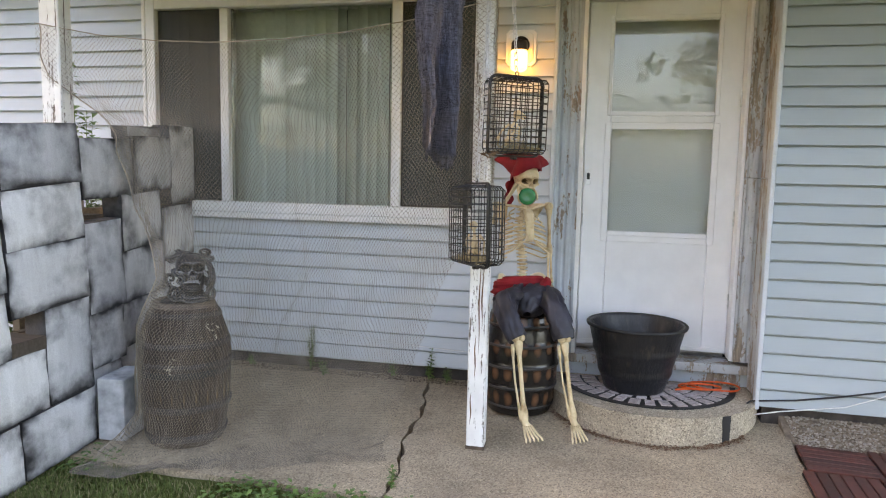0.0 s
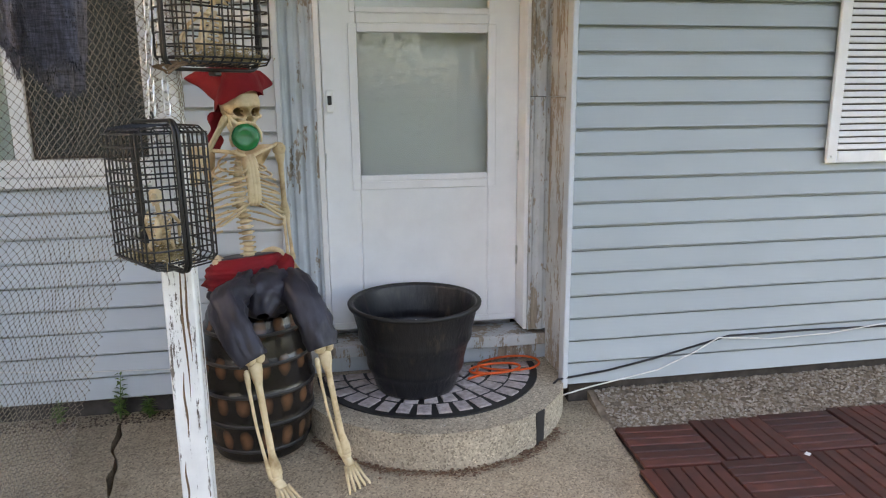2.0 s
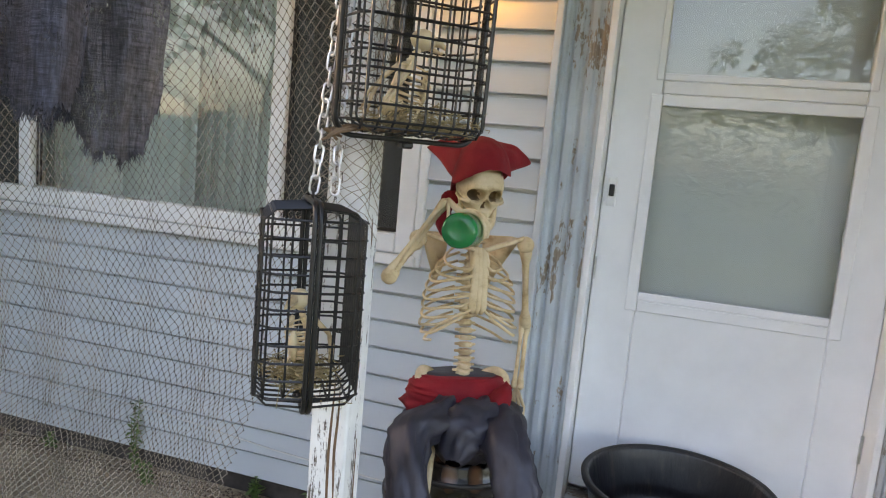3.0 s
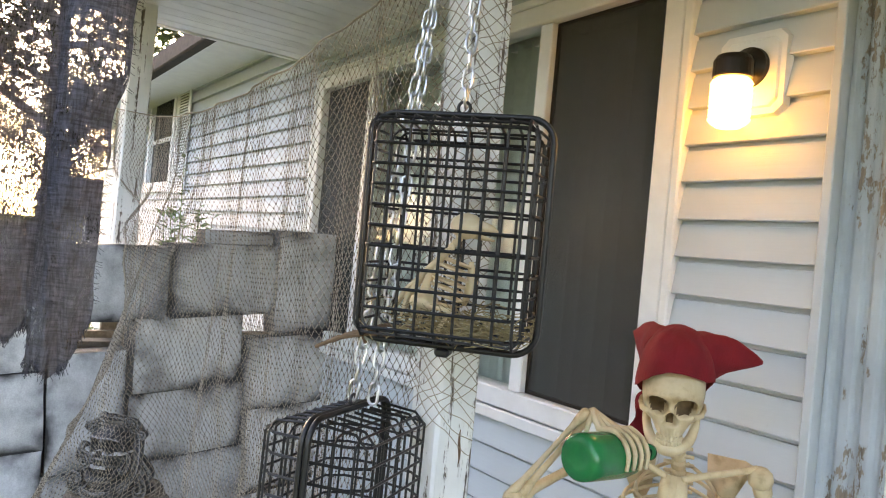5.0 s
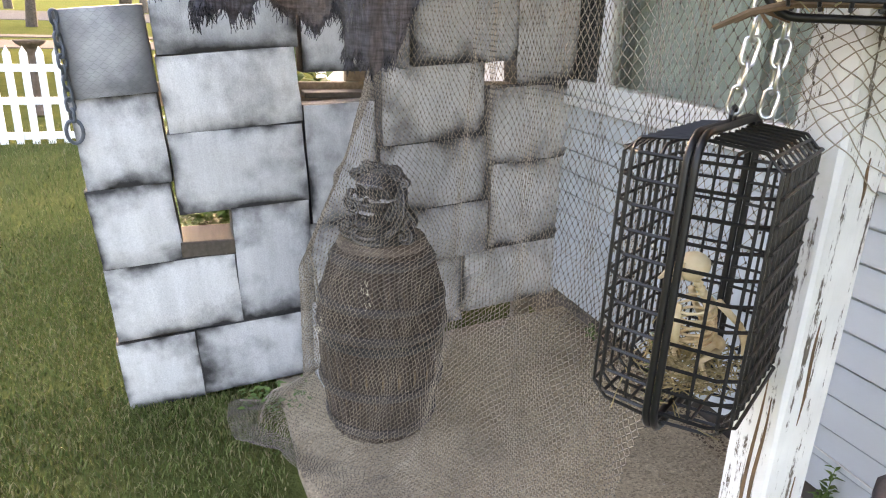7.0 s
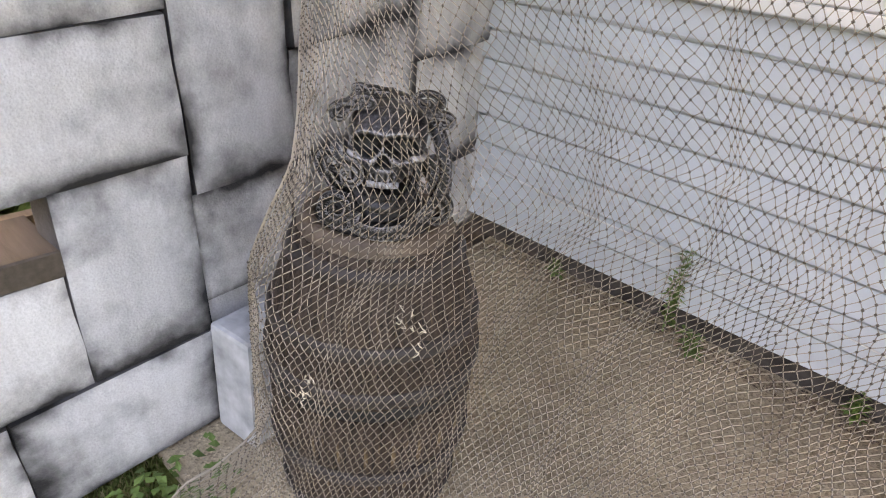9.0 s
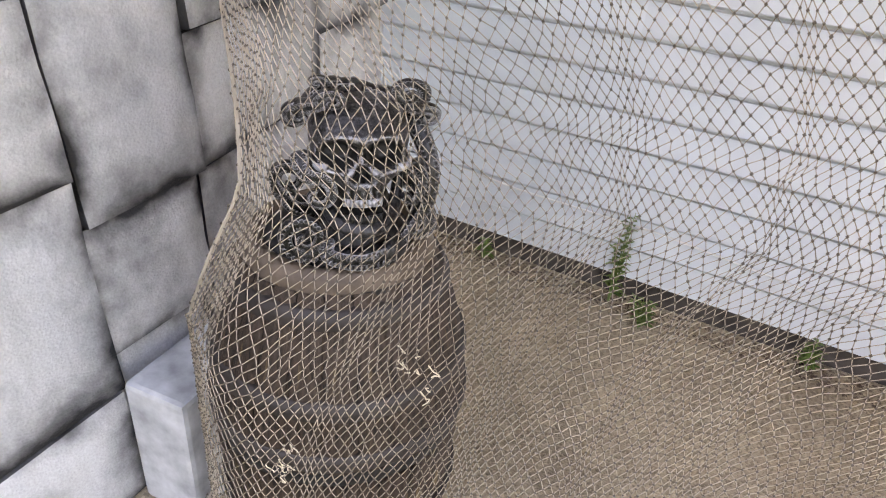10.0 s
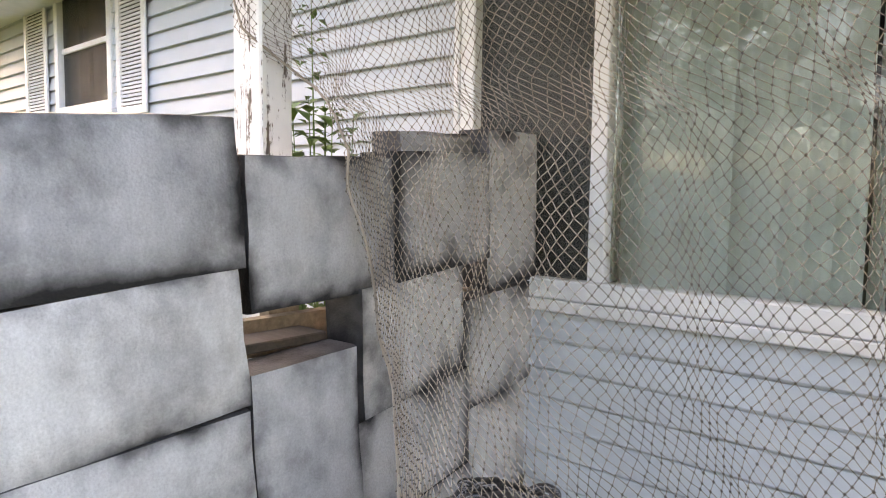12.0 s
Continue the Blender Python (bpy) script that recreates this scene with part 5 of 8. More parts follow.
def build_cages():
    ax = math.degrees(math.atan2(0.84, -0.55))
    build_cage(pose(-0.250, -1.066, 1.090, 0, 1.5, ax), "black wire cage hanging low against the post, straw and bones inside", (0.02, 0.0, -0.18), 150, 5, 0.390)
    ax = math.degrees(math.atan2(0.66, 0.75))
    build_cage(pose(-0.090, -1.000, 1.600, 1.5, 0, ax), "black wire cage hanging high by the post, nest and bones inside", (-0.01, 0.0, -0.168), 10, 6, 0.368)
    for a, b, lab in (((-0.090, -1.000, 1.80), (-0.15, -0.95, 2.555), "zinc chain holding the upper cage"), ((-0.250, -1.065, 1.30), (-0.22, -0.93, 2.555), "zinc chain holding the lower cage"),
                      ((-0.215, -1.045, 1.30), (-0.245, -0.935, 2.555), "zinc chain hanging doubled beside the post")):
        c = part("chain", chain_bm(b, a), MAT["steel"], smooth=True)
        tagged(c, lab, "chain", group="cage chains")
    c = part("chain", chain_bm((-2.185, -2.088, 1.35), (-2.180, -2.072, 1.00), 0.046, 0.013, 0.0055), MAT["grey_chain"], smooth=True)
    tagged(c, "grey plastic prop chain hanging on the foam wall", "chain")
    s = part("shackle", tube(bmesh.new(), [(-2.180, -2.072 + 0.026 * math.cos(a), 0.962 + 0.040 * math.sin(a)) for a in [math.radians(-250 + 320 * q / 16) for q in range(17)]], 0.0065, 8), MAT["grey_chain"], smooth=True)
    tagged(s, "grey plastic prop shackle on the chain end", "shackle")


MAT["grey_chain"] = plain("grey_plastic_chain", (0.075, 0.09, 0.11), 0.4, vary=0.3)

# ---------------------------------------------------------------- deck tiles, gravel
def deck_tile(turn):
    """A square of six slats on a base."""
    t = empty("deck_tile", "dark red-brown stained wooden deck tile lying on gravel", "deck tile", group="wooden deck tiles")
    part("base", a_box(-0.162, 0.162, -0.162, 0.162, 0.0, 0.010), MAT["rubber"], t)
    for i in range(6):
        c = -0.162 + 0.324 * (i + 0.5) / 6
        bm = a_box(-0.163, 0.163, c - 0.0245, c + 0.0245, 0.0105, 0.026, 0.003)
        part("slat", bm, MAT["deck"], t)
    return t


def build_deck():
    first = deck_tile(0)
    n = 0
    for j in range(2):
        for i in range(9):
            m = pose(1.345 + 0.165 + i * 0.331 - (0.05 if j else 0) + 0.012 * math.sin(i * 3), -0.48 - 0.165 - j * 0.335, -0.062, 0.4 * math.sin(i * 2.1), 0.5 * math.cos(i * 1.7), (90 if (i + j) % 2 else 0) - 3.5)
            if n == 0:
                first.matrix_world = m
            else:
                copy_thing(first, m)
            n += 1


def scatter_stones(name, label, n, region, zf, size, seed, material, cat):
    rnd = np.random.RandomState(seed)
    base_v = np.array([(1, 0, 0), (-1, 0, 0), (0, 1, 0), (0, -1, 0), (0, 0, 1), (0, 0, -1)], float)
    faces = [(0, 2, 4), (2, 1, 4), (1, 3, 4), (3, 0, 4), (2, 0, 5), (1, 2, 5), (3, 1, 5), (0, 3, 5)]
    V, F = [], []
    x0, x1, y0, y1 = region
    for i in range(n):
        s = size * rnd.uniform(0.55, 1.35)
        v = base_v * (rnd.uniform(0.6, 1.2, (6, 3))) * s * np.array([1, 0.85, 0.6])
        a = rnd.uniform(0, 6.28)
        c, d = math.cos(a), math.sin(a)
        R = np.array([[c, -d, 0], [d, c, 0], [0, 0, 1]])
        x, y = rnd.uniform(x0, x1), rnd.uniform(y0, y1)
        v = v @ R.T + np.array([x, y, zf(x, y) + rnd.uniform(-0.2, 0.5) * s])
        k = len(V)
        V.extend(map(tuple, v))
        F.extend([(a + k, b + k, c + k) for a, b, c in faces])
    ob = quick(name, V, F, material)
    return tagged(ob, label, cat, kind="stuff")


def bank(x, y):
    """The gravel rises a little towards the house."""
    return -0.076 if y < -0.55 else -0.076 + 0.106 * min(1.0, (y + 0.55) / 0.30)


MAT["gravel_soil"] = plain("gritty_brown_soil", (0.19, 0.145, 0.105), 0.95, vary=0.4, scale=30, bump=0.9, fine=120)

MAT["litter"] = mat_leaf("rust_brown_litter", (0.12, 0.055, 0.03), (0.19, 0.10, 0.055))


def build_gravel():
    bm = bmesh.new()
    xs = (1.33, 6.5)
    prof = [(-1.50, -0.2), (-1.50, -0.080), (-0.55, -0.075), (-0.40, -0.03), (-0.226, 0.03), (-0.226, -0.2)]
    a, b = [[bm.verts.new((x, y, z)) for y, z in prof] for x in xs]
    for i in range(6):
        bm.faces.new((a[i], a[(i + 1) % 6], b[(i + 1) % 6], b[i]))
    bm.faces.new(a), bm.faces.new(b)
    bmesh.ops.recalc_face_normals(bm, faces=bm.faces)
    g = part("gravel_bed", bm, MAT["gravel_soil"])
    tagged(g, "brown soil bed under the gravel", "gravel bed", kind="structure")
    m = Mat("gravel_stones", 0.85)
    m.color(m.ramp(m.island(), [(0.0, (0.17, 0.135, 0.10)), (0.3, (0.30, 0.255, 0.205)), (0.6, (0.22, 0.175, 0.13)), (0.85, (0.38, 0.335, 0.28)), (1.0, (0.26, 0.235, 0.205))]))
    m.bump(m.noise(200, 3), 0.3, 0.003)
    scatter_stones("gravel", "loose grey and tan gravel", 24000, (1.36, 3.9, -1.46, -0.23), bank, 0.0098, 3, m.m, "gravel")
    scatter_stones("gravel", "loose grey and tan gravel farther along the wall", 2500, (3.9, 6.4, -1.46, -0.23), bank, 0.0165, 4, m.m, "gravel")
    scatter_stones("loose_grit", "small grit and debris scattered on the slab", 900, (-2.2, 1.35, -1.4, -0.01), lambda x, y: slab_z(y), 0.0035, 5, m.m, "grit")
    scatter_stones("loose_grit", "rusty brown debris line along the house wall", 1500, (-2.3, 0.0, -0.10, -0.012), lambda x, y: slab_z(y), 0.006, 6, MAT["soil"], "debris")
    # dead leaves and rust-brown crumbs along the foot of the step
    V, F = [], []
    rnd = random.Random(14)
    for i in range(900):
        b = math.pi * rnd.uniform(1.16, 1.78)
        q = 0.607 + abs(rnd.gauss(0, 0.022))
        x, y = 0.64 + q * math.cos(b), -0.05 + q * math.sin(b)
        c = Vector((x, y, slab_z(y) + 0.003 + 0.010 * rnd.random()))
        w = rnd.uniform(0.003, 0.010)
        k = len(V)
        for e in range(4):
            t = rnd.uniform(0, 1) + e * math.tau / 4
            V.append(tuple(c + Vector((w * math.cos(t), w * 0.6 * math.sin(t), rnd.uniform(-0.002, 0.004)))))
        F.append((k, k + 1, k + 2, k + 3))
    tagged(quick("leaf_litter", V, F, MAT["litter"]), "rust-brown leaf crumbs along the foot of the step", "leaf litter", kind="stuff")
    rnd = random.Random(9)
    x = 1.30
    while x < 5.6:
        l = rnd.uniform(0.16, 0.26)
        bm = a_box(-l / 2 + 0.004, l / 2 - 0.004, -0.045, 0.045, -0.06, 0.035, 0.012, 2)
        for v in bm.verts:
            v.co += 0.008 * Vector((noise.noise(v.co * 20 + Vector((x, 0, 0))), noise.noise(v.co * 20 + Vector((0, x, 0))), noise.noise(v.co * 20 + Vector((0, 0, x)))))
        ob = part("edging_stone", bm, MAT["aggregate"])
        tagged(ob, "rough grey edging stone between gravel and lawn", "edging stone", group="edging stones")
        ob.matrix_world = pose(x + l / 2, -1.525 - 0.02 * math.sin(x * 2), -0.105, 0, 0, rnd.uniform(-4, 4))
        x += l
    for x, y, a in ((1.78, -1.26, 20), (2.52, -1.33, -15), (2.0, -0.83, 40)):
        s = 0.03 if y < -1 else 0.014
        ob = part("paper_scrap", a_box(-s, s, -s * 0.7, s * 0.7, 0, 0.003, 0.001), MAT["paper"])
        tagged(ob, "small white paper scrap on the gravel" if y < -1 else "small white scrap on a deck tile", "litter", group="paper scraps")
        ob.matrix_world = pose(x, y, -0.064 if y < -1 else -0.034, 4, 3, a)


def build_cables():
    c = part("wall_cable", tube(bmesh.new(), [(1.10, -0.275, 0.05), (1.17, -0.275, 0.115), (1.40, -0.277, 0.14), (1.61, -0.277, 0.178), (1.985, -0.276, 0.262), (2.4, -0.277, 0.262), (3.04, -0.276, 0.25), (4.4, -0.276, 0.26), (6.4, -0.276, 0.25)], 0.005, 6), MAT["rubber"], smooth=True)
    tagged(c, "black cable sagging along the siding", "cable")
    c = part("wall_cable", tube(bmesh.new(), [(1.10, -0.28, 0.02), (1.32, -0.28, 0.07), (1.64, -0.28, 0.125), (1.80, -0.28, 0.19), (1.93, -0.281, 0.258), (2.2, -0.28, 0.235), (2.5, -0.28, 0.24), (2.9, -0.28, 0.28), (6.4, -0.28, 0.27)], 0.0035, 6), MAT["white_cable"], smooth=True)
    tagged(c, "thin white cable looping along the siding", "cable")
    c = part("wall_cable", tube(bmesh.new(), [(-2.34, -0.03, 0.30), (-1.9, -0.03, 0.265), (-1.45, -0.032, 0.262), (-0.9, -0.03, 0.215), (-0.3, -0.03, 0.19), (0.0, -0.03, 0.2)], 0.003, 6), MAT["white_cable"], smooth=True)
    tagged(c, "thin white cable pinned low along the window wall", "cable")


build_posts()
build_foam_wall()
build_barrel()
build_keg()
build_planter()
build_cord()
build_cages()
build_deck()
build_gravel()
build_cables()


# ---------------------------------------------------------------- skeleton figure
class Place:
    """Points given along a thing's own side, front and up; it may nod forward."""

    def __init__(self, o, f, nod=0):
        self.cn, self.sn = math.cos(radians(nod)), math.sin(radians(nod))
        self.o = Vector(o)
        self.f = Vector((f[0], f[1], 0)).normalized()
        self.l = Vector((-self.f.y, self.f.x, 0))

    def __call__(self, a, b, c):
        return self.o + self.l * a + self.f * (b * self.cn + c * self.sn) + Vector((0, 0, c * self.cn - b * self.sn))


def bone(bm, p, q, r=0.008, ends=1.7, n=8, bend=(0, 0, 0)):
    """A shaft with swollen ends."""
    p, q, s = Vector(p), Vector(q), Vector(bend)
    fs = (0, 0.03, 0.09, 0.2, 0.5, 0.8, 0.91, 0.97, 1)
    rs = (0.6 * ends, ends, ends * 0.95, 1.0, 0.85, 1.0, ends * 0.95, ends, 0.6 * ends)
    tube(bm, [p.lerp(q, f) + s * math.sin(math.pi * f) for f in fs], [r * x for x in rs], n)


def smooth_line(pts, n=6):
    """More points on a soft curve through the given ones."""
    pts = [Vector(p) for p in pts]
    out = []
    for i in range(len(pts) - 1):
        p0, p1, p2, p3 = pts[max(i - 1, 0)], pts[i], pts[i + 1], pts[min(i + 2, len(pts) - 1)]
        for k in range(n):
            t = k / n
            out.append(0.5 * ((2 * p1) + (p2 - p0) * t + (2 * p0 - 5 * p1 + 4 * p2 - p3) * t * t + (3 * p1 - p0 - 3 * p2 + p3) * t ** 3))
    out.append(pts[-1])
    return out


SKULL_ROWS = ((0.098, 0.004, 0.006, 0.006), (0.094, 0.025, 0.03, 0.034), (0.084, 0.043, 0.05, 0.058), (0.065, 0.059, 0.069, 0.077), (0.04, 0.068, 0.081, 0.091), (0.02, 0.069, 0.084, 0.093), (0.0, 0.067, 0.083, 0.090),
              (-0.018, 0.064, 0.081, 0.078), (-0.036, 0.058, 0.078, 0.058), (-0.052, 0.043, 0.076, 0.03), (-0.066, 0.034, 0.075, 0.01), (-0.073, 0.030, 0.073, 0.0))


def skull_row(z):
    for (za, *a), (zb, *b) in zip(SKULL_ROWS, SKULL_ROWS[1:]):
        if za >= z >= zb:
            t = (za - z) / (za - zb)
            return [x + (y - x) * t for x, y in zip(a, b)]
    return list(SKULL_ROWS[-1][1:]) if z < 0 else list(SKULL_ROWS[0][1:])


def skull_bm(bm, at, s=1.0, jaw=0.0, rough=0.0, dark=0.036, socket=1.0):
    """A skull; `at` places (side, front, up), s scales, jaw drops the chin."""
    n, m = 96, 64
    rings = []
    deep = set()
    for j in range(m + 1):
        z = 0.098 - (0.171) * (j / m)
        w, yf, yb = skull_row(z)
        ring = []
        for k in range(n):
            a = math.tau * k / n
            ca, sa = math.cos(a), math.sin(a)
            e = 0.86
            x = w * math.copysign(abs(ca) ** e, ca)
            y = (yf if sa > 0 else yb) * math.copysign(abs(sa) ** e, sa)
            if sa > 0:
                d = 0.0
                for sx in (-1, 1):
                    q = ((x - sx * 0.030) / (0.0215 * socket)) ** 2 + ((z + 0.002) / (0.0175 * socket)) ** 2
                    d -= 0.058 * math.exp(-q ** 3.0)
                    d += 0.006 * math.exp(-(((x - sx * 0.03) / 0.03) ** 2 + ((z - 0.024) / 0.009) ** 2))
                    d += 0.009 * math.exp(-(((x - sx * 0.050) / 0.014) ** 2 + ((z + 0.026) / 0.010) ** 2))
                    d -= 0.012 * math.exp(-(((x - sx * 0.045) / 0.012) ** 2 + ((z + 0.05) / 0.012) ** 2))
                hw = 0.004 + 0.010 * max(0, min(1, (-0.012 - z) / 0.026))
                d -= 0.034 * math.exp(-((x / hw) ** 4 + ((z + 0.028) / 0.0135) ** 4))
                d += 0.006 * math.exp(-((x / 0.007) ** 2 + ((z + 0.006) / 0.012) ** 2))
                if z < -0.050:
                    d += 0.0022 * math.cos(x * 620) * min(1, (-0.050 - z) / 0.006)
                y += d * sa ** 0.5
                if d < (-dark if z > -0.014 else -0.022):
                    deep.add((j, k))
            g = 1 + rough * noise.noise((x * 30, y * 30, z * 30))
            ring.append(bm.verts.new(at(x * s * g, y * s * g, z * s)))
        rings.append(ring)
    for row_i, (a, b) in enumerate(zip(rings, rings[1:])):
        for k in range(n):
            fc = bm.faces.new((a[k], a[(k + 1) % n], b[(k + 1) % n], b[k]))
            if (row_i, k) in deep:
                fc.material_index = 1
    bm.faces.new(rings[0][::-1]), bm.faces.new(rings[-1])
    # cheek arches and jaw
    for sx in (-1, 1):
        tube(bm, [at(sx * x * s, y * s, z * s) for x, y, z in ((0.048, 0.064, -0.022), (0.063, 0.045, -0.022), (0.069, 0.018, -0.016), (0.067, -0.005, -0.012))], [0.007 * s, 0.006 * s, 0.005 * s, 0.006 * s], 8)
    u = [(0.055, 0.005, -0.030), (0.053, 0.010, -0.058 - jaw * 0.3), (0.046, 0.026, -0.080 - jaw * 0.6), (0.034, 0.048, -0.093 - jaw), (0.016, 0.064, -0.101 - jaw), (0.0, 0.068, -0.103 - jaw)]
    u = u + [(-x, y, z) for x, y, z in u[-2::-1]]
    line = smooth_line([at(x * s, y * s, z * s) for x, y, z in u], 4)
    k = len(line)
    old = len(bm.faces)
    tube(bm, line, [(0.008 + 0.0055 * math.sin(math.pi * i / (k - 1))) * s for i in range(k)], 8)
    if socket > 1.0:
        for fc in list(bm.faces)[old:]:
            fc.material_index = 3
    for row, zz, n_t in ((0, -0.076, 10), (1, -0.087 - jaw * 0.9, 10)):
        for i in range(n_t):
            a = math.pi * (0.22 + 0.56 * (i + 0.5) / n_t)
            c = (0.034 * math.cos(a), 0.036 + 0.036 * math.sin(a), zz)
            p0, p1 = at(c[0] * s, c[1] * s, (c[2] + 0.007) * s), at(c[0] * s, c[1] * s, (c[2] - 0.005) * s)
            old = len(bm.faces)
            tube(bm, [p0, p0.lerp(p1, 0.5), p1], [0.0036 * s, 0.0038 * s, 0.003 * s], 6)
            for fc in list(bm.faces)[old:]:
                fc.material_index = 2 if row == 0 or socket == 1.0 else 1
    return bm


def build_figure():
    T = Place((-0.108, -0.322, 0), (0.5, -0.866))
    Hd = Place((-0.100, -0.372, 1.304), (0.56, -0.83), 7)
    bm = bmesh.new()
    skull_bm(bm, Hd, 0.93)
    # neck and spine
    spine = smooth_line([Hd(0, -0.03, -0.06), T(0, -0.005, 1.17), T(0, -0.055, 1.06), T(0, -0.055, 0.96), T(0, -0.01, 0.86), T(0, 0.0, 0.76), T(0, -0.03, 0.68)], 5)
    for i, p in enumerate(spine):
        q = spine[min(i + 1, len(spine) - 1)]
        h = (q - p) * 0.36 if i < len(spine) - 1 else Vector((0, 0, -0.006))
        r = 0.013 + 0.008 * i / len(spine)
        tube(bm, [p - h, p - h * 0.6, p, p + h * 0.6, p + h], [r, r * 1.15, r * 0.9, r * 1.15, r], 10)
        if i > 2:
            for a in (-1, 1):
                tube(bm, [p, p + T.l * a * 0.032 - T.f * 0.006], [0.007, 0.004], 5)
            tube(bm, [p, p - T.f * 0.032 - Vector((0, 0, 0.008))], [0.007, 0.004], 5)
    # breastbone
    st = [T(0, 0.045, 1.135), T(0, 0.064, 1.10), T(0, 0.078, 1.05), T(0, 0.085, 1.005), T(0, 0.083, 0.975), T(0, 0.078, 0.955)]
    for dx in (-0.013, 0, 0.013):
        tube(bm, [p + T.l * dx for p in st], [0.014, 0.018, 0.0135, 0.013, 0.015, 0.007], 8)
    # ribs
    for i in range(10):
        z0 = 1.135 - 0.027 * i
        w = (0.075, 0.10, 0.116, 0.125, 0.130, 0.132, 0.132, 0.128, 0.12, 0.108)[i]
        for s in (-1, 1):
            pts = []
            full = i < 7
            for k in range(9):
                a = math.pi * (0.04 + 0.92 * k / 8) if full else math.pi * (0.04 + (0.80 - 0.07 * (i - 7)) * k / 8)
                f = k / 8
                fr = -0.05 - 0.058 * math.cos(a) + 0.072 * f
                x = w * math.sin(a) ** 0.8 + (0.016 if full else 0.03) * f
                dz = -0.055 * math.sin(a * 0.62) + (0.030 * max(0, f - 0.6) / 0.4 if i > 1 else 0)
                pts.append(T(s * x, fr, z0 + dz))
            if full:
                zc = 1.105 - 0.0215 * i
                pts.append(T(s * 0.012, 0.074 + 0.004 * min(i, 4), zc))
            elif i < 9:
                pts.append(T(s * 0.04, 0.082, 0.958 - 0.012 * (i - 7)))
            line = smooth_line(pts, 3)
            tube(bm, line, 0.0045, 6)
    # collar bones, shoulder blades, shoulders
    for s in (-1, 1):
        tube(bm, smooth_line([T(s * 0.015, 0.055, 1.135), T(s * 0.06, 0.045, 1.150), T(s * 0.115, 0.0, 1.158), T(s * 0.158, -0.03, 1.168)], 4), 0.0075, 7)
        blade = [T(s * 0.155, -0.045, 1.165), T(s * 0.135, -0.085, 1.165), T(s * 0.055, -0.115, 1.16), T(s * 0.062, -0.12, 1.06), T(s * 0.085, -0.115, 1.0), T(s * 0.12, -0.09, 1.08)]
        v = [bm.verts.new(p) for p in blade] + [bm.verts.new(p - T.f * 0.008) for p in blade]
        bm.faces.new(v[:6]), bm.faces.new(v[6:][::-1])
        for k in range(6):
            bm.faces.new((v[k], v[(k + 1) % 6], v[6 + (k + 1) % 6], v[6 + k]))
        ball(bm, T(s * 0.166, -0.03, 1.148), 0.027, 2)
    # pelvis
    for s in (-1, 1):
        tube(bm, smooth_line([T(s * 0.03, -0.045, 0.67), T(s * 0.09, -0.06, 0.73), T(s * 0.125, -0.015, 0.745), T(s * 0.12, 0.035, 0.70), T(s * 0.07, 0.055, 0.64), T(s * 0.01, 0.06, 0.62)], 4), [0.018] * 9 + [0.02] * 4 + [0.014] * 8, 8)
    # the arm that hangs to the lap
    e = Vector((0.025, -0.10, 0.876))
    wr = Vector((0.045, -0.235, 0.705))
    sh = T(0.168, -0.03, 1.14)
    bone(bm, sh, e, 0.0115, 1.75, 9)
    bone(bm, e + Vector((0.006, 0.006, 0)), wr + Vector((0.008, 0, 0)), 0.0075, 1.6)
    bone(bm, e - Vector((0.008, 0.004, 0)), wr - Vector((0.010, 0, 0)), 0.0065, 1.6)
    ball(bm, e, 0.021, 2)
    for k in range(5):
        b = wr + Vector((-0.022 + 0.012 * k, -0.004 * k, 0))
        tube(bm, [wr, b + Vector((0.004 * (k - 2), -0.03, -0.035)), b + Vector((0.007 * (k - 2), -0.062, -0.062)), b + Vector((0.008 * (k - 2), -0.088, -0.085))], [0.007, 0.005, 0.0048, 0.003], 6)
    # the arm that lifts the bottle
    e = Vector((-0.225, -0.690, 1.085))
    sh = T(-0.168, -0.02, 1.14)
    wr = Vector((-0.118, -0.600, 1.285))
    bone(bm, sh, e, 0.0115, 1.75, 9)
    bone(bm, e + Vector((0, 0.01, 0.0)), wr + Vector((0, 0.010, 0)), 0.0075, 1.6)
    bone(bm, e - Vector((0.006, 0.01, -0.004)), wr - Vector((0.004, 0.010, 0)), 0.0065, 1.6)
    ball(bm, e, 0.022, 2)
    b0, b1 = Vector((-0.054, -0.705, 1.220)), Vector((-0.072, -0.465, 1.203))
    ax = (b1 - b0).normalized()
    side = ax.cross(Vector((0, 0, 1))).normalized()
    up = side.cross(ax)
    for k in range(4):
        c = b0.lerp(b1, 0.36 + 0.085 * k)
        pts = [wr] + [c + (side * math.cos(a) + up * math.sin(a)) * 0.050 for a in (math.radians(q) for q in (118, 85, 50, 15, -18))]
        tube(bm, smooth_line(pts, 2), [0.0065] * 5 + [0.0052] * 4 + [0.004] * 2, 6)
    pts = [wr] + [b0.lerp(b1, 0.30) + (side * math.cos(a) + up * math.sin(a)) * 0.050 for a in (math.radians(q) for q in (150, 185, 215))]
    tube(bm, smooth_line(pts, 2), 0.005, 6)
    # shins and feet
    for knee, ank, toe in (((-0.072, -0.735, 0.47), (-0.020, -0.785, 0.065), (0.045, -0.885, -0.005)), ((0.160, -0.625, 0.455), (0.222, -0.632, 0.045), (0.268, -0.70, -0.058))):
        knee, ank, toe = Vector(knee), Vector(ank), Vector(toe)
        d = (toe - ank)
        w = Vector((-d.y, d.x, 0)).normalized()
        bone(bm, knee, ank, 0.0128, 1.9, 9)
        bone(bm, T(0.07 if knee.x > 0 else -0.07, 0.01, 0.655), knee + Vector((0, 0, 0.012)), 0.0135, 1.7, 9)
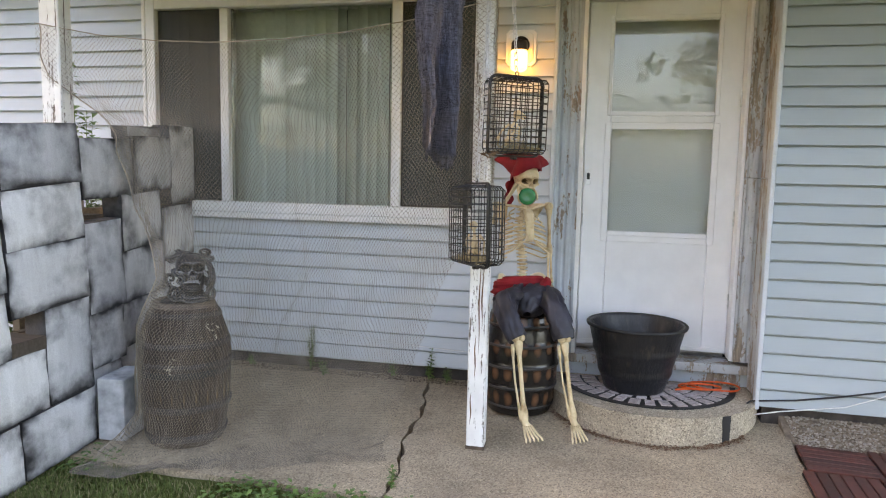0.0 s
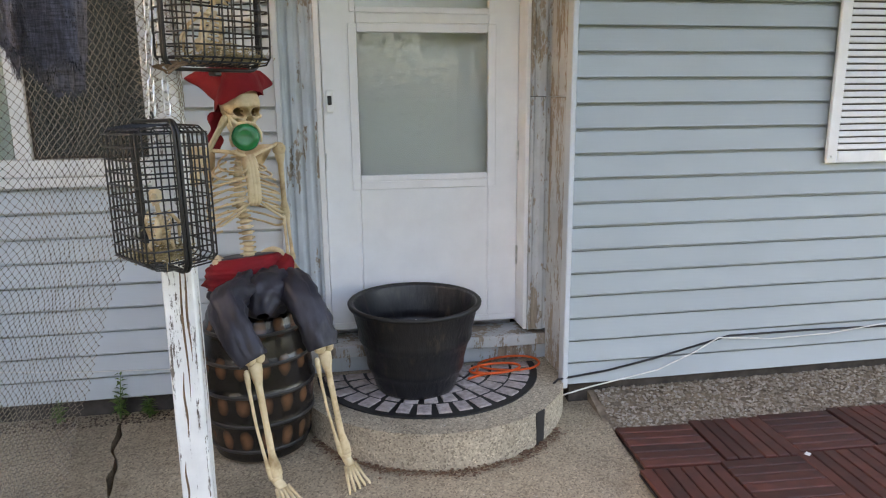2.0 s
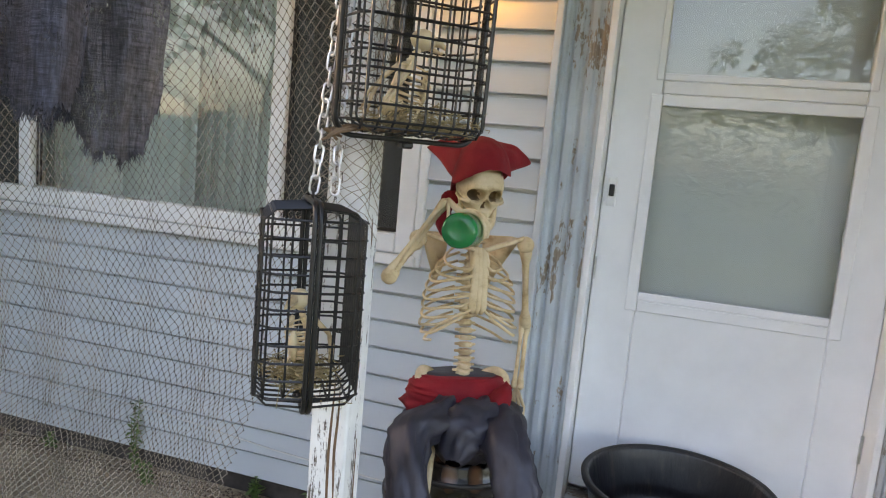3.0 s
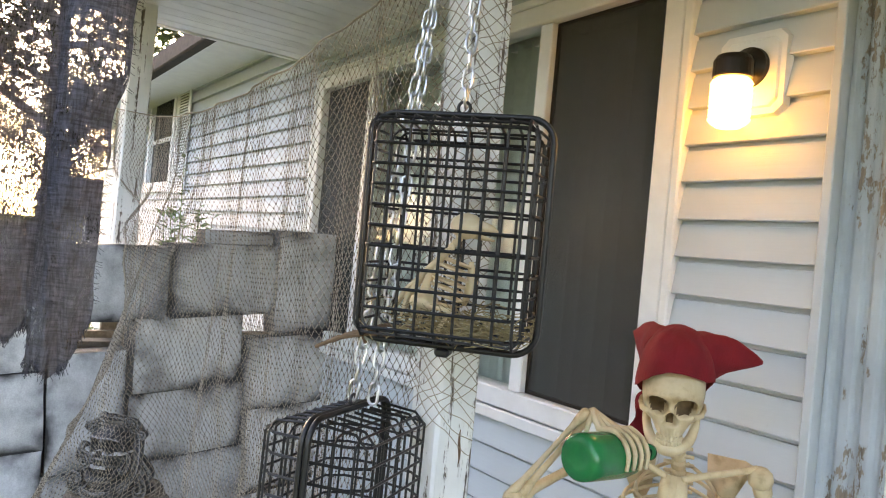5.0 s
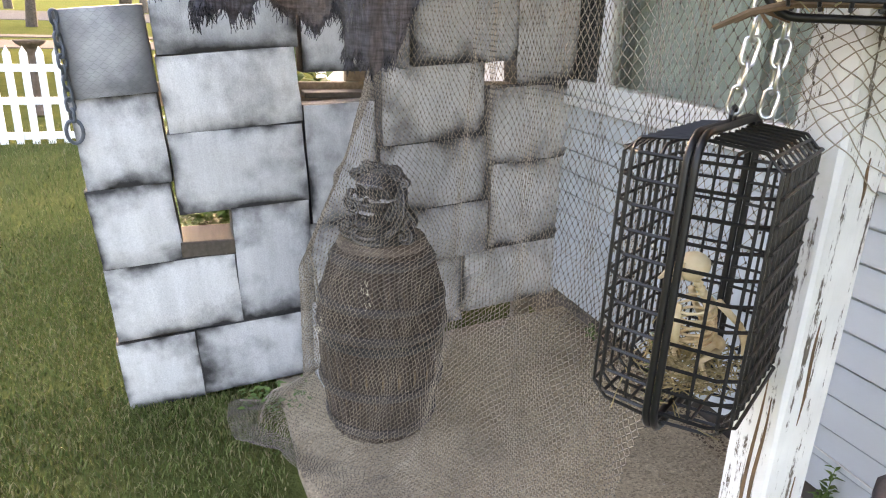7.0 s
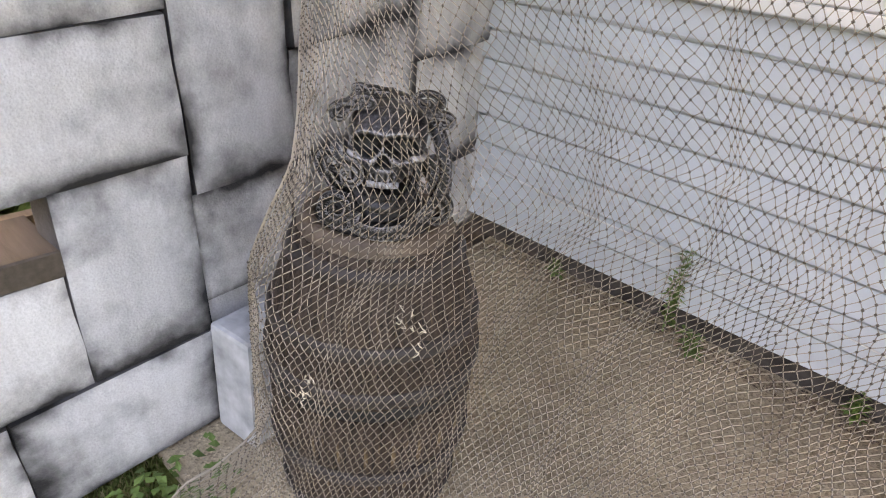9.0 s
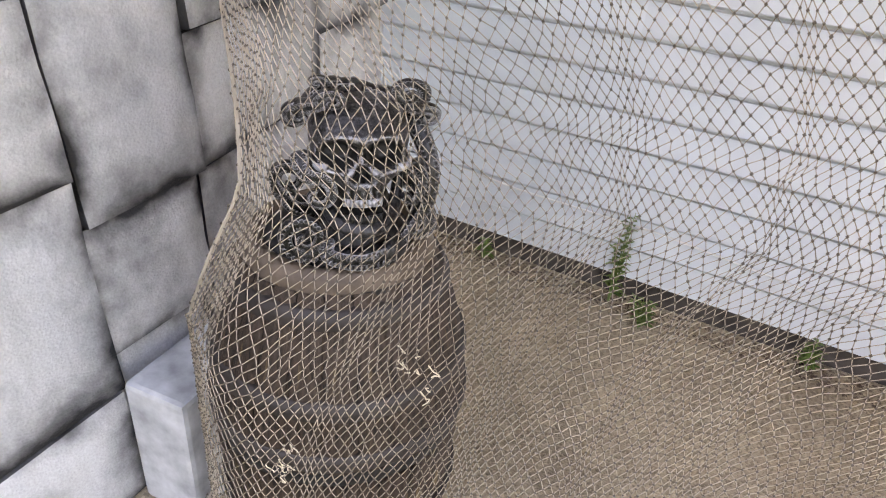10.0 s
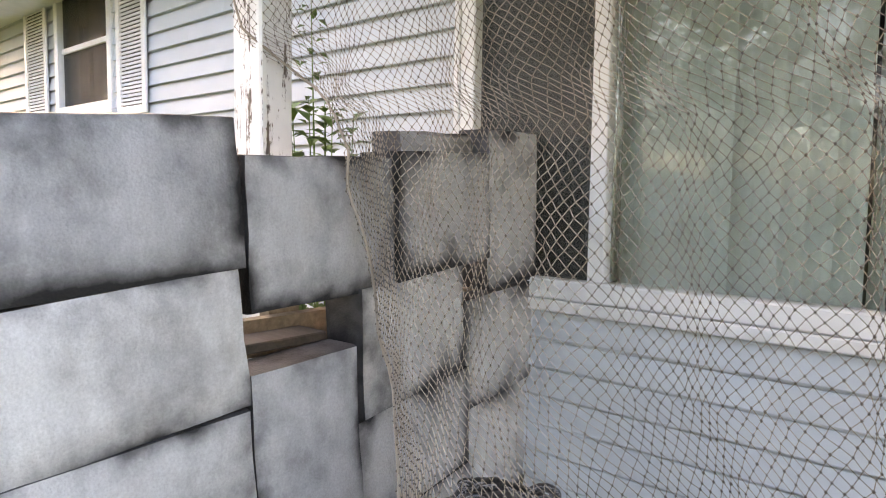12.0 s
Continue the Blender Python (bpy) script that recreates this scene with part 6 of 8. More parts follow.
        bone(bm, knee + w * -0.032 - Vector((0, 0, 0.02)), ank + w * -0.018, 0.0062, 1.7, 7, w * -0.010)
        for q in (-1, 1):
            ball(bm, knee + w * q * 0.017 + Vector((0, 0, 0.012)), 0.022, 2)
        ball(bm, ank, 0.022, 2, (1, 1, 0.9))
        heel = ank - d.normalized() * 0.035 - Vector((0, 0, 0.028))
        tube(bm, [heel, heel.lerp(ank, 0.5), ank.lerp(toe, 0.35)], [0.016, 0.017, 0.018], 8)
        for k in range(5):
            o = w * (k - 2) * 0.013
            m = ank.lerp(toe, 0.3) + o * 0.8
            tube(bm, [m, ank.lerp(toe, 0.72) + o * 1.4 - Vector((0, 0, 0.004)), ank.lerp(toe, 0.95) + o * 1.7 + Vector((0, 0, 0.002)), toe + o * 1.8 - Vector((0, 0, 0.008))], [0.0075, 0.0058, 0.0055, 0.004], 6)
    bmesh.ops.recalc_face_normals(bm, faces=bm.faces)
    ob = part("skeleton_figure", bm, [MAT["bone"], MAT["bone_wash"], MAT["bone"]], smooth=True)
    tagged(ob, "cream plastic human skeleton prop sitting on the keg, raising a bottle", "skeleton prop")

    # bottle
    bt = empty("bottle", "green plastic bottle held to the skull's mouth", "bottle")
    L = (b1 - b0).length
    prof = [(0.020, 0.004), (0.036, 0.0), (0.043, 0.008), (0.044, 0.03), (0.044, 0.125), (0.040, 0.15), (0.026, 0.172), (0.0155, 0.19), (0.0135, 0.225), (0.0135, L - 0.02)]
    ob = part("body", lathe(bmesh.new(), prof, 36), MAT["green"], bt, smooth=True)
    lip = part("lip", lathe(bmesh.new(), [(0.0135, L - 0.022), (0.0165, L - 0.019), (0.0165, L - 0.008), (0.0135, L - 0.006)], 24, closed=True), MAT["green"], bt, smooth=True)
    bt.matrix_world = Matrix.Translation(b0) @ ax.to_track_quat("Z", "Y").to_matrix().to_4x4()

    # bandana
    bd = empty("bandana", "red cloth bandana tied over the skull, its points sticking out", "bandana")
    bm = bmesh.new()
    rings = []
    for j in range(19):
        f = j / 18
        th = f * math.pi * 0.5
        ring = []
        for k in range(72):
            a = math.tau * k / 72
            ca, sa = math.cos(a), math.sin(a)
            low = 0.048 + 0.026 * sa ** 2 if sa > 0 else 0.048 + 0.075 * sa
            low -= 0.030 * max(0.0, -ca) ** 2
            rx, ry = 0.078, (0.090 if sa > 0 else 0.108)
            fold = 0.05 * noise.noise((ca * 2.0, sa * 2.0, f * 2.5)) + 0.022 * math.sin(a * 7 + f * 6) * f * (1 - 0.6 * f)
            g = (1 + fold) * math.sin(th) ** 0.85
            z = low + (0.152 - low) * math.cos(th) ** 0.9 + 0.006 * noise.noise((ca * 3, sa * 3, f * 4)) * math.sin(th)
            ring.append(bm.verts.new(Hd(rx * g * ca, ry * g * sa - 0.018 * math.cos(th), z)))
        rings.append(ring)
    for a, b in zip(rings, rings[1:]):
        for k in range(72):
            bm.faces.new((a[k], a[(k + 1) % 72], b[(k + 1) % 72], b[k]))
    bmesh.ops.remove_doubles(bm, verts=rings[0], dist=0.01)
    bmesh.ops.recalc_face_normals(bm, faces=bm.faces)
    part("cap", bm, MAT["red"], bd, smooth=True)
    for s, base, tp, wide in ((1, (0.035, -0.020, 0.078), (0.172, -0.070, 0.083), 0.062), (-1, (-0.02, -0.03, 0.065), (-0.105, -0.215, 0.085), 0.072)):
        bm = bmesh.new()
        base, tp = Vector(base), Vector(tp)
        way = (tp - base).normalized()
        across = Vector((-way.y, way.x, 0)).normalized()
        rings = []
        for i in range(14):
            f = i / 13
            c = base.lerp(tp, f) + Vector((0, 0, 0.012 * math.sin(math.pi * f)))
            ra, rz = 0.7 * wide * (1 - f) + 0.004, wide * (1 - f) ** 0.9 + 0.004
            ring = []
            for k in range(24):
                a = math.tau * k / 24
                g = 1 + 0.13 * math.sin(3 * a + 5 * f) * (0.4 + f) + 0.12 * noise.noise((math.cos(a) * 2, math.sin(a) * 2, f * 4 + s))
                q = c + across * ra * g * math.cos(a) + Vector((0, 0, rz * g * math.sin(a)))
                ring.append(bm.verts.new(Hd(*q)))
            rings.append(ring)
        for a, b in zip(rings, rings[1:]):
            for k in range(24):
                bm.faces.new((a[k], a[(k + 1) % 24], b[(k + 1) % 24], b[k]))
        bm.faces.new(rings[-1])
        bmesh.ops.recalc_face_normals(bm, faces=bm.faces)
        part("corner", bm, MAT["red"], bd, smooth=True)
    bm = bmesh.new()
    tail = smooth_line([Hd(-0.045, -0.085, -0.02), Hd(-0.062, -0.075, -0.07), Hd(-0.066, -0.06, -0.12), Hd(-0.062, -0.05, -0.165)], 5)
    rows = []
    for i, p in enumerate(tail):
        wv = 0.022 + 0.008 * math.sin(i * 0.8)
        rows.append([bm.verts.new(p + Hd.l * wv * q + Hd.f * (0.006 * math.sin(q * 4 + i))) for q in (-1, -0.4, 0.2, 1)] + [bm.verts.new(p + Hd.l * wv * q + Hd.f * (0.006 * math.sin(q * 4 + i) - 0.004)) for q in (1, 0.2, -0.4, -1)])
    for a, b in zip(rows, rows[1:]):
        for k in range(8):
            bm.faces.new((a[k], a[(k + 1) % 8], b[(k + 1) % 8], b[k]))
    part("tail", bm, MAT["red"], bd, smooth=True)

    # trousers
    tr = empty("trousers", "crumpled dark grey cloth trousers torn off at the knee", "trousers")

    def cloth_tube(name, pts, rad, mat, parent, seed, wr=0.14, n=40, flat=0.85):
        bm = bmesh.new()
        line = smooth_line(pts, 7)
        fr = frames_along(line)
        m = len(fr)
        rings = []
        for i, (p, u, v) in enumerate(fr):
            t = i / (m - 1) * (len(rad) - 1)
            j = min(int(t), len(rad) - 2)
            r = rad[j] + (rad[j + 1] - rad[j]) * (t - j)
            ring = []
            for k in range(n):
                a = math.tau * k / n
                g = 1 + wr * noise.noise((math.cos(a) * 1.6 + seed, math.sin(a) * 1.6, i * 0.16)) + wr * 0.8 * noise.noise((math.cos(a) * 3.2, math.sin(a) * 3.2 + seed, i * 0.5)) + wr * 0.55 * abs(noise.noise((math.cos(a) * 5.5 + i * 0.5, math.sin(a) * 5.5 + seed, i * 0.8)))
                if i == m - 1:
                    g += 0.10 * noise.noise((k * 0.9, seed, 1))
                ring.append(bm.verts.new(p + (u * math.cos(a) + v * math.sin(a) * flat) * r * g))
            rings.append(ring)
        for a, b in zip(rings, rings[1:]):
            for k in range(n):
                bm.faces.new((a[k], a[(k + 1) % n], b[(k + 1) % n], b[k]))
        bm.faces.new(rings[0])
        bmesh.ops.recalc_face_normals(bm, faces=bm.faces)
        return part(name, bm, mat, parent, smooth=True)

    cloth_tube("seat_cloth", [T(0, -0.03, 0.745), T(0, -0.02, 0.68), T(0, 0.01, 0.60), T(0, 0.03, 0.555)], [0.115, 0.135, 0.155, 0.15], MAT["trouser"], tr, 3)
    cloth_tube("leg_cloth", [T(-0.075, 0.0, 0.64), T(-0.09, 0.12, 0.655), Vector((-0.165, -0.60, 0.645)), Vector((-0.125, -0.70, 0.56)), Vector((-0.078, -0.738, 0.475))], [0.060, 0.068, 0.070, 0.060, 0.054], MAT["trouser"], tr, 8, 0.30, flat=0.75)
    cloth_tube("leg_cloth", [T(0.075, 0.0, 0.64), T(0.09, 0.10, 0.655), Vector((0.075, -0.50, 0.64)), Vector((0.13, -0.58, 0.56)), Vector((0.158, -0.622, 0.465))], [0.060, 0.067, 0.069, 0.060, 0.054], MAT["trouser"], tr, 21, 0.30, flat=0.75)
    cloth_tube("lap_cloth", [T(0, -0.02, 0.63), T(0, 0.06, 0.635), T(0.0, 0.14, 0.64), Vector((-0.05, -0.515, 0.61)), Vector((-0.05, -0.56, 0.575))], [0.06, 0.075, 0.092, 0.082, 0.02], MAT["trouser"], tr, 41, 0.3)
    sa = empty("sash", "red cloth sash knotted round the hips, one end hanging", "sash")
    cloth_tube("band", [T(0, -0.025, 0.742), T(0, -0.022, 0.725), T(0, -0.018, 0.695), T(0, -0.012, 0.66), T(0, -0.01, 0.635)], [0.128, 0.150, 0.162, 0.168, 0.158], MAT["red"], sa, 33, 0.10)
    bm = bmesh.new()
    line = smooth_line([T(0.085, 0.085, 0.735), T(0.078, 0.135, 0.730), T(0.066, 0.165, 0.700), T(0.050, 0.180, 0.650), T(0.030, 0.186, 0.595)], 5)
    rows = []
    for i, p in enumerate(line):
        wv = 0.030 + 0.010 * i / len(line)
        top = [bm.verts.new(p + T.l * wv * q + T.f * (0.008 * math.sin(q * 5 + i * 0.4)) + Vector((0, 0, 0.02 * q))) for q in (-1, -0.5, 0, 0.5, 1)]
        rows.append(top + [bm.verts.new(v.co - T.f * 0.006) for v in top[::-1]])
    for a, b in zip(rows, rows[1:]):
        for k in range(10):
            bm.faces.new((a[k], a[(k + 1) % 10], b[(k + 1) % 10], b[k]))
    bm.faces.new(rows[-1]), bm.faces.new(rows[0][::-1])
    part("hanging_end", bm, MAT["red"], sa, smooth=True)


# ---------------------------------------------------------------- resin skull
def build_resin_skull():
    C, F = (-1.729, -1.129, 0.812), (0.66, -0.75)
    S = Place(C, F)
    K = Place(C, F, -13)
    bm = bmesh.new()
    skull_bm(bm, lambda a, b, c: K(a * 1.13, b, c), 0.98, 0.016, 0.02, 0.010, 1.24)
    bone_faces = len(bm.faces)
    ball(bm, S(0, -0.03, -0.02), 0.048, 3, (1, 1, 1.2))
    # the dark collar that fills the barrel mouth
    tube(bm, [S(0, -0.03, -0.09), S(0, -0.03, -0.13), S(0, -0.02, -0.165), S(0, -0.01, -0.23)], [0.05, 0.07, 0.085, 0.11], 32)
    collar_faces = len(bm.faces)

    def limb(line, rr):
        """A tentacle along a line, with two rows of ring-shaped suckers on its front."""
        tube(bm, line, rr, 10)
        for i in range(3, len(line) - 1):
            along = (line[i + 1] - line[i - 1]).normalized()
            cross = along.cross(S.f).normalized()
            out = cross.cross(along).normalized()
            if out.dot(S.f) < 0:
                out = -out
            for e in (-1, 1):
                q = rr[i] * 0.30
                p = line[i] + out * rr[i] * 0.84 + cross * e * rr[i] * 0.46
                ring = [p + (along * math.cos(t) + cross * math.sin(t)) * q for t in [math.tau * k / 6 for k in range(6)]]
                tube(bm, ring, q * 0.38, 4, closed=True)

    def curl(c, r, turns, a0, start, thick, fwd=0.02, hand=1):
        """A tentacle that comes from start and rolls up in an open spiral at c."""
        pts, rad = [], []
        n = 40
        for i in range(n + 1):
            f = i / n
            a = a0 + hand * turns * math.tau * f
            q = r * (1 - 0.84 * f)
            pts.append(S(c[0] + q * math.cos(a), c[1] + fwd * f, c[2] + q * math.sin(a)))
            rad.append(thick * (1 - 0.66 * f))
        lead = smooth_line([S(*p) for p in start] + [pts[0]], 7)[:-1]
        k = len(lead)
        limb(lead + pts, [thick * (1.35 - 0.35 * i / k) for i in range(k)] + rad)

    # over the crown
    curl((0.070, 0.010, 0.112), 0.030, 1.6, math.radians(-80), [(0.005, -0.07, 0.085), (0.06, -0.03, 0.075), (0.085, 0.0, 0.070)], 0.0120, 0.02)
    curl((0.106, -0.01, 0.050), 0.016, 0.9, math.radians(120), [(0.03, -0.07, 0.07), (0.075, -0.03, 0.072)], 0.0145, 0.015, -1)
    curl((-0.040, 0.020, 0.098), 0.020, 1.2, math.radians(200), [(-0.10, -0.01, 0.040), (-0.088, 0.005, 0.075), (-0.064, 0.02, 0.088)], 0.0130, 0.015, -1)
    curl((-0.088, 0.0, 0.058), 0.022, 0.9, math.radians(60), [(0.0, -0.06, 0.09), (-0.05, -0.03, 0.098)], 0.0155, 0.015)
    curl((-0.062, -0.015, 0.120), 0.012, 1.0, math.radians(0), [(-0.02, -0.07, 0.09), (-0.035, -0.04, 0.112)], 0.0095, 0.01)
    # down the cheeks
    curl((-0.104, 0.005, -0.046), 0.030, 1.15, math.radians(-110), [(-0.06, -0.03, -0.12), (-0.10, -0.01, -0.10)], 0.0135, 0.02, -1)
    curl((-0.066, 0.055, -0.050), 0.026, 0.95, math.radians(80), [(-0.09, 0.03, 0.0), (-0.082, 0.05, -0.018)], 0.0125, 0.012, -1)
    curl((-0.086, 0.058, -0.118), 0.038, 1.6, math.radians(-30), [(0.05, 0.06, -0.150), (0.0, 0.072, -0.158), (-0.045, 0.07, -0.150)], 0.0150, 0.02, -1)
    side = smooth_line([S(0.070, -0.04, 0.045), S(0.096, -0.01, 0.020), S(0.112, 0.012, -0.025), S(0.112, 0.022, -0.070), S(0.094, 0.03, -0.108), S(0.066, 0.045, -0.140)], 6)
    limb(side, [0.017 - 0.006 * i / len(side) for i in range(len(side))])
    side = smooth_line([S(0.085, 0.03, -0.010), S(0.096, 0.035, -0.040), S(0.082, 0.045, -0.072), S(0.066, 0.05, -0.060)], 6)
    limb(side, [0.011 - 0.004 * i / len(side) for i in range(len(side))])
    curl((0.10, -0.03, -0.150), 0.030, 1.0, math.radians(90), [(0.06, -0.07, -0.06), (0.11, -0.06, -0.10)], 0.017, 0.02, -1)
    curl((0.0, -0.09, -0.03), 0.045, 1.2, math.radians(90), [(0.0, -0.07, 0.07), (0.0, -0.09, 0.03)], 0.02, -0.02)
    for k, fc in enumerate(list(bm.faces)[bone_faces:]):
        fc.material_index = 1 if k + bone_faces < collar_faces else 3
    for v in bm.verts:
        if v.co.z > C[2] + 0.045:
            v.co.z = C[2] + 0.045 + (v.co.z - C[2] - 0.045) * 0.68
    bmesh.ops.recalc_face_normals(bm, faces=bm.faces)
    bmesh.ops.scale(bm, vec=(0.955, 0.955, 0.955), space=Matrix.Translation((-C[0], -C[1], -C[2])), verts=bm.verts)
    ob = part("resin_skull", bm, [MAT["silver"], MAT["rubber"], MAT["silver_teeth"], MAT["silver_dark"]], smooth=True)
    tagged(ob, "black and silver resin skull with curled tentacles in the barrel mouth", "skull ornament")


MAT["silver_teeth"] = plain("silver_painted_resin", (0.34, 0.34, 0.36), 0.35, 0.3, vary=0.35, scale=60)


# ---------------------------------------------------------------- fishing net
def net_top(x):
    return 1.985 + 0.145 * ((x + 1.6) / 1.3) ** 2


def interp(x, table):
    for (a, p), (b, q) in zip(table, table[1:]):
        if x <= b:
            t = max(0.0, min(1.0, (x - a) / (b - a)))
            return p + (q - p) * t
    return table[-1][1]


def step01(a, b, x):
    t = max(0.0, min(1.0, (x - a) / (b - a)))
    return t * t * (3 - 2 * t)


def barrel_r(z):
    return barrel_shape(max(0.0, (z + 0.106) / BARREL_H))


SELVEDGE = 0.12    # the share of the net that hangs bunched at its left edge


def net_folds(u):
    """Where the netting bunches up and where it is spread."""
    w = u + 0.006 * math.sin(math.tau * 6 * u) + 0.0016 * math.sin(math.tau * 17 * u + 2)
    for u0, amp in ((0.53, 0.0085), (0.64, 0.008), (0.86, 0.005)):
        q = (u - u0) / 0.016
        w -= amp * math.tanh(q) * math.exp(-(q / 4) ** 2)
    return max(0.0, min(1.0, w))


def net_row(v, shift, nu):
    """Knots of one row: a bunched selvedge, then evenly spaced along the drape."""
    us = [SELVEDGE + (1 - SELVEDGE) * k / 150 for k in range(151)]
    pts = np.array([net_point(u, v) for u in us])
    run = np.concatenate([[0.0], np.cumsum(np.linalg.norm(np.diff(pts, axis=0), axis=1))])
    run /= run[-1]
    row = []
    for i in range(nu):
        u = net_folds((i + shift) / nu)
        if u > SELVEDGE:
            even = float(np.interp((u - SELVEDGE) / (1 - SELVEDGE), run, us))
            u = u + (even - u) * min(1.0, (u - SELVEDGE) / 0.05)
        row.append(net_point(u, v))
    return row


def net_point(u, v):
    """u runs along the porch from post to post, v from the top cord to the ground and out over it."""
    w = max(0.0, min(1.0, u))
    fall, out = min(v, 1.0), max(0.0, v - 1.0)
    xt = -2.69 + 2.44 * w
    zt = net_top(xt)
    z = zt + (-0.07 - zt) * fall
    left = interp(-z, ((-2.2, -2.69), (-1.95, -2.69), (-1.80, -2.64), (-1.65, -2.44), (-1.57, -2.27), (-1.50, -2.215), (-1.40, -2.205), (-1.11, -2.09), (-0.92, -1.91), (-0.77, -1.83), (-0.5, -1.92), (0.0, -1.98), (0.1, -2.06)))
    right = interp(-z, ((-2.3, -0.25), (-1.32, -0.25), (-0.97, -0.34), (-0.75, -0.445), (-0.5, -0.52), (-0.39, -0.57), (0.1, -0.74)))
    b = 0.085 / (right - left)
    low = b * w / SELVEDGE if w < SELVEDGE else b + (1 - b) * (w - SELVEDGE) / (1 - SELVEDGE)
    k = step01(1.95, 1.40, z)
    g = w * (1 - k) + k * low
    x = left + (right - left) * g
    yb = interp(x, ((-2.2, -1.50), (-1.85, -1.56), (-1.67, -1.42), (-1.44, -1.20), (-1.10, -0.97), (-0.72, -0.86)))
    near = math.exp(-((x + 1.80) / 0.40) ** 2)
    s1 = max(0.0, min(1.0, (1.80 - z) / 1.25)) ** 1.25
    s2 = step01(0.12 + 0.63 * step01(-1.62, -1.25, x), -0.12, z) * 0.85 + 0.15 * step01(1.9, 0.2, z)
    yfront = -0.945 + (-1.10 - 0.30 * max(0.0, 1 - ((x + 1.75) / 0.36) ** 2) + 0.945) * s1
    y = (-0.945 + (yb + 0.945) * s2) * (1 - near) + (yfront + (yb - yfront) * step01(0.10, -0.10, z)) * near
    y -= 0.10 * math.exp(-((x + 2.25) / 0.22) ** 2) * step01(1.75, 1.5, z) * step01(0.85, 1.1, z)
    fade = math.sin(math.pi * min(1.0, 0.15 + fall * 0.85))
    y += (0.011 * math.sin(x * 17 + 1.2 * math.sin(z * 2.3)) + 0.005 * math.sin(x * 41 + z * 2)) * (0.35 + 0.65 * fade)
    x += 0.006 * math.sin(z * 3 + x * 5) * fade
    if z < 0.70:
        d = Vector((x, y)) - BARREL
        r = barrel_r(z) + 0.016
        if d.length < r:
            d = d.normalized() * r
            x, y = BARREL.x + d.x, BARREL.y + d.y
    elif z < 1.05:
        d = Vector((x + 1.735, y + 1.125))
        r = 0.150 * (1 - step01(0.86, 1.03, z))
        if d.length < r:
            d = Vector((d.x, min(d.y, -0.02))).normalized() * r
            x, y = -1.735 + d.x, -1.125 + d.y
    if z > 1.6 and x < -2.40:
        y = min(y, -0.94 - 0.113 * step01(-2.36, -2.63, x))
    if out > 0:
        hem = interp(x, ((-2.2, -1.60), (-1.95, -1.67), (-1.84, -1.64), (-1.67, -1.51), (-1.40, -1.40), (-1.09, -1.30), (-0.79, -1.17), (-0.50, -1.08)))
        k = out / 0.16
        y += (min(hem, y) - y) * k ** 0.8 + 0.018 * math.sin(x * 25) * k * (1 - 0.6 * k)
        x += 0.035 * math.sin(x * 11 + out * 20) * k + 0.06 * k * step01(-1.0, -0.6, x)
        ground = slab_z(y) if y > -1.44 and x > -2.3 else LAWN + 0.03
        z = ground + 0.010 + 0.022 * abs(noise.noise((x * 9, y * 9, 0)))
    z = max(z, (slab_z(y) if y > -1.44 else LAWN + 0.02) + 0.004)
    return x, y, z


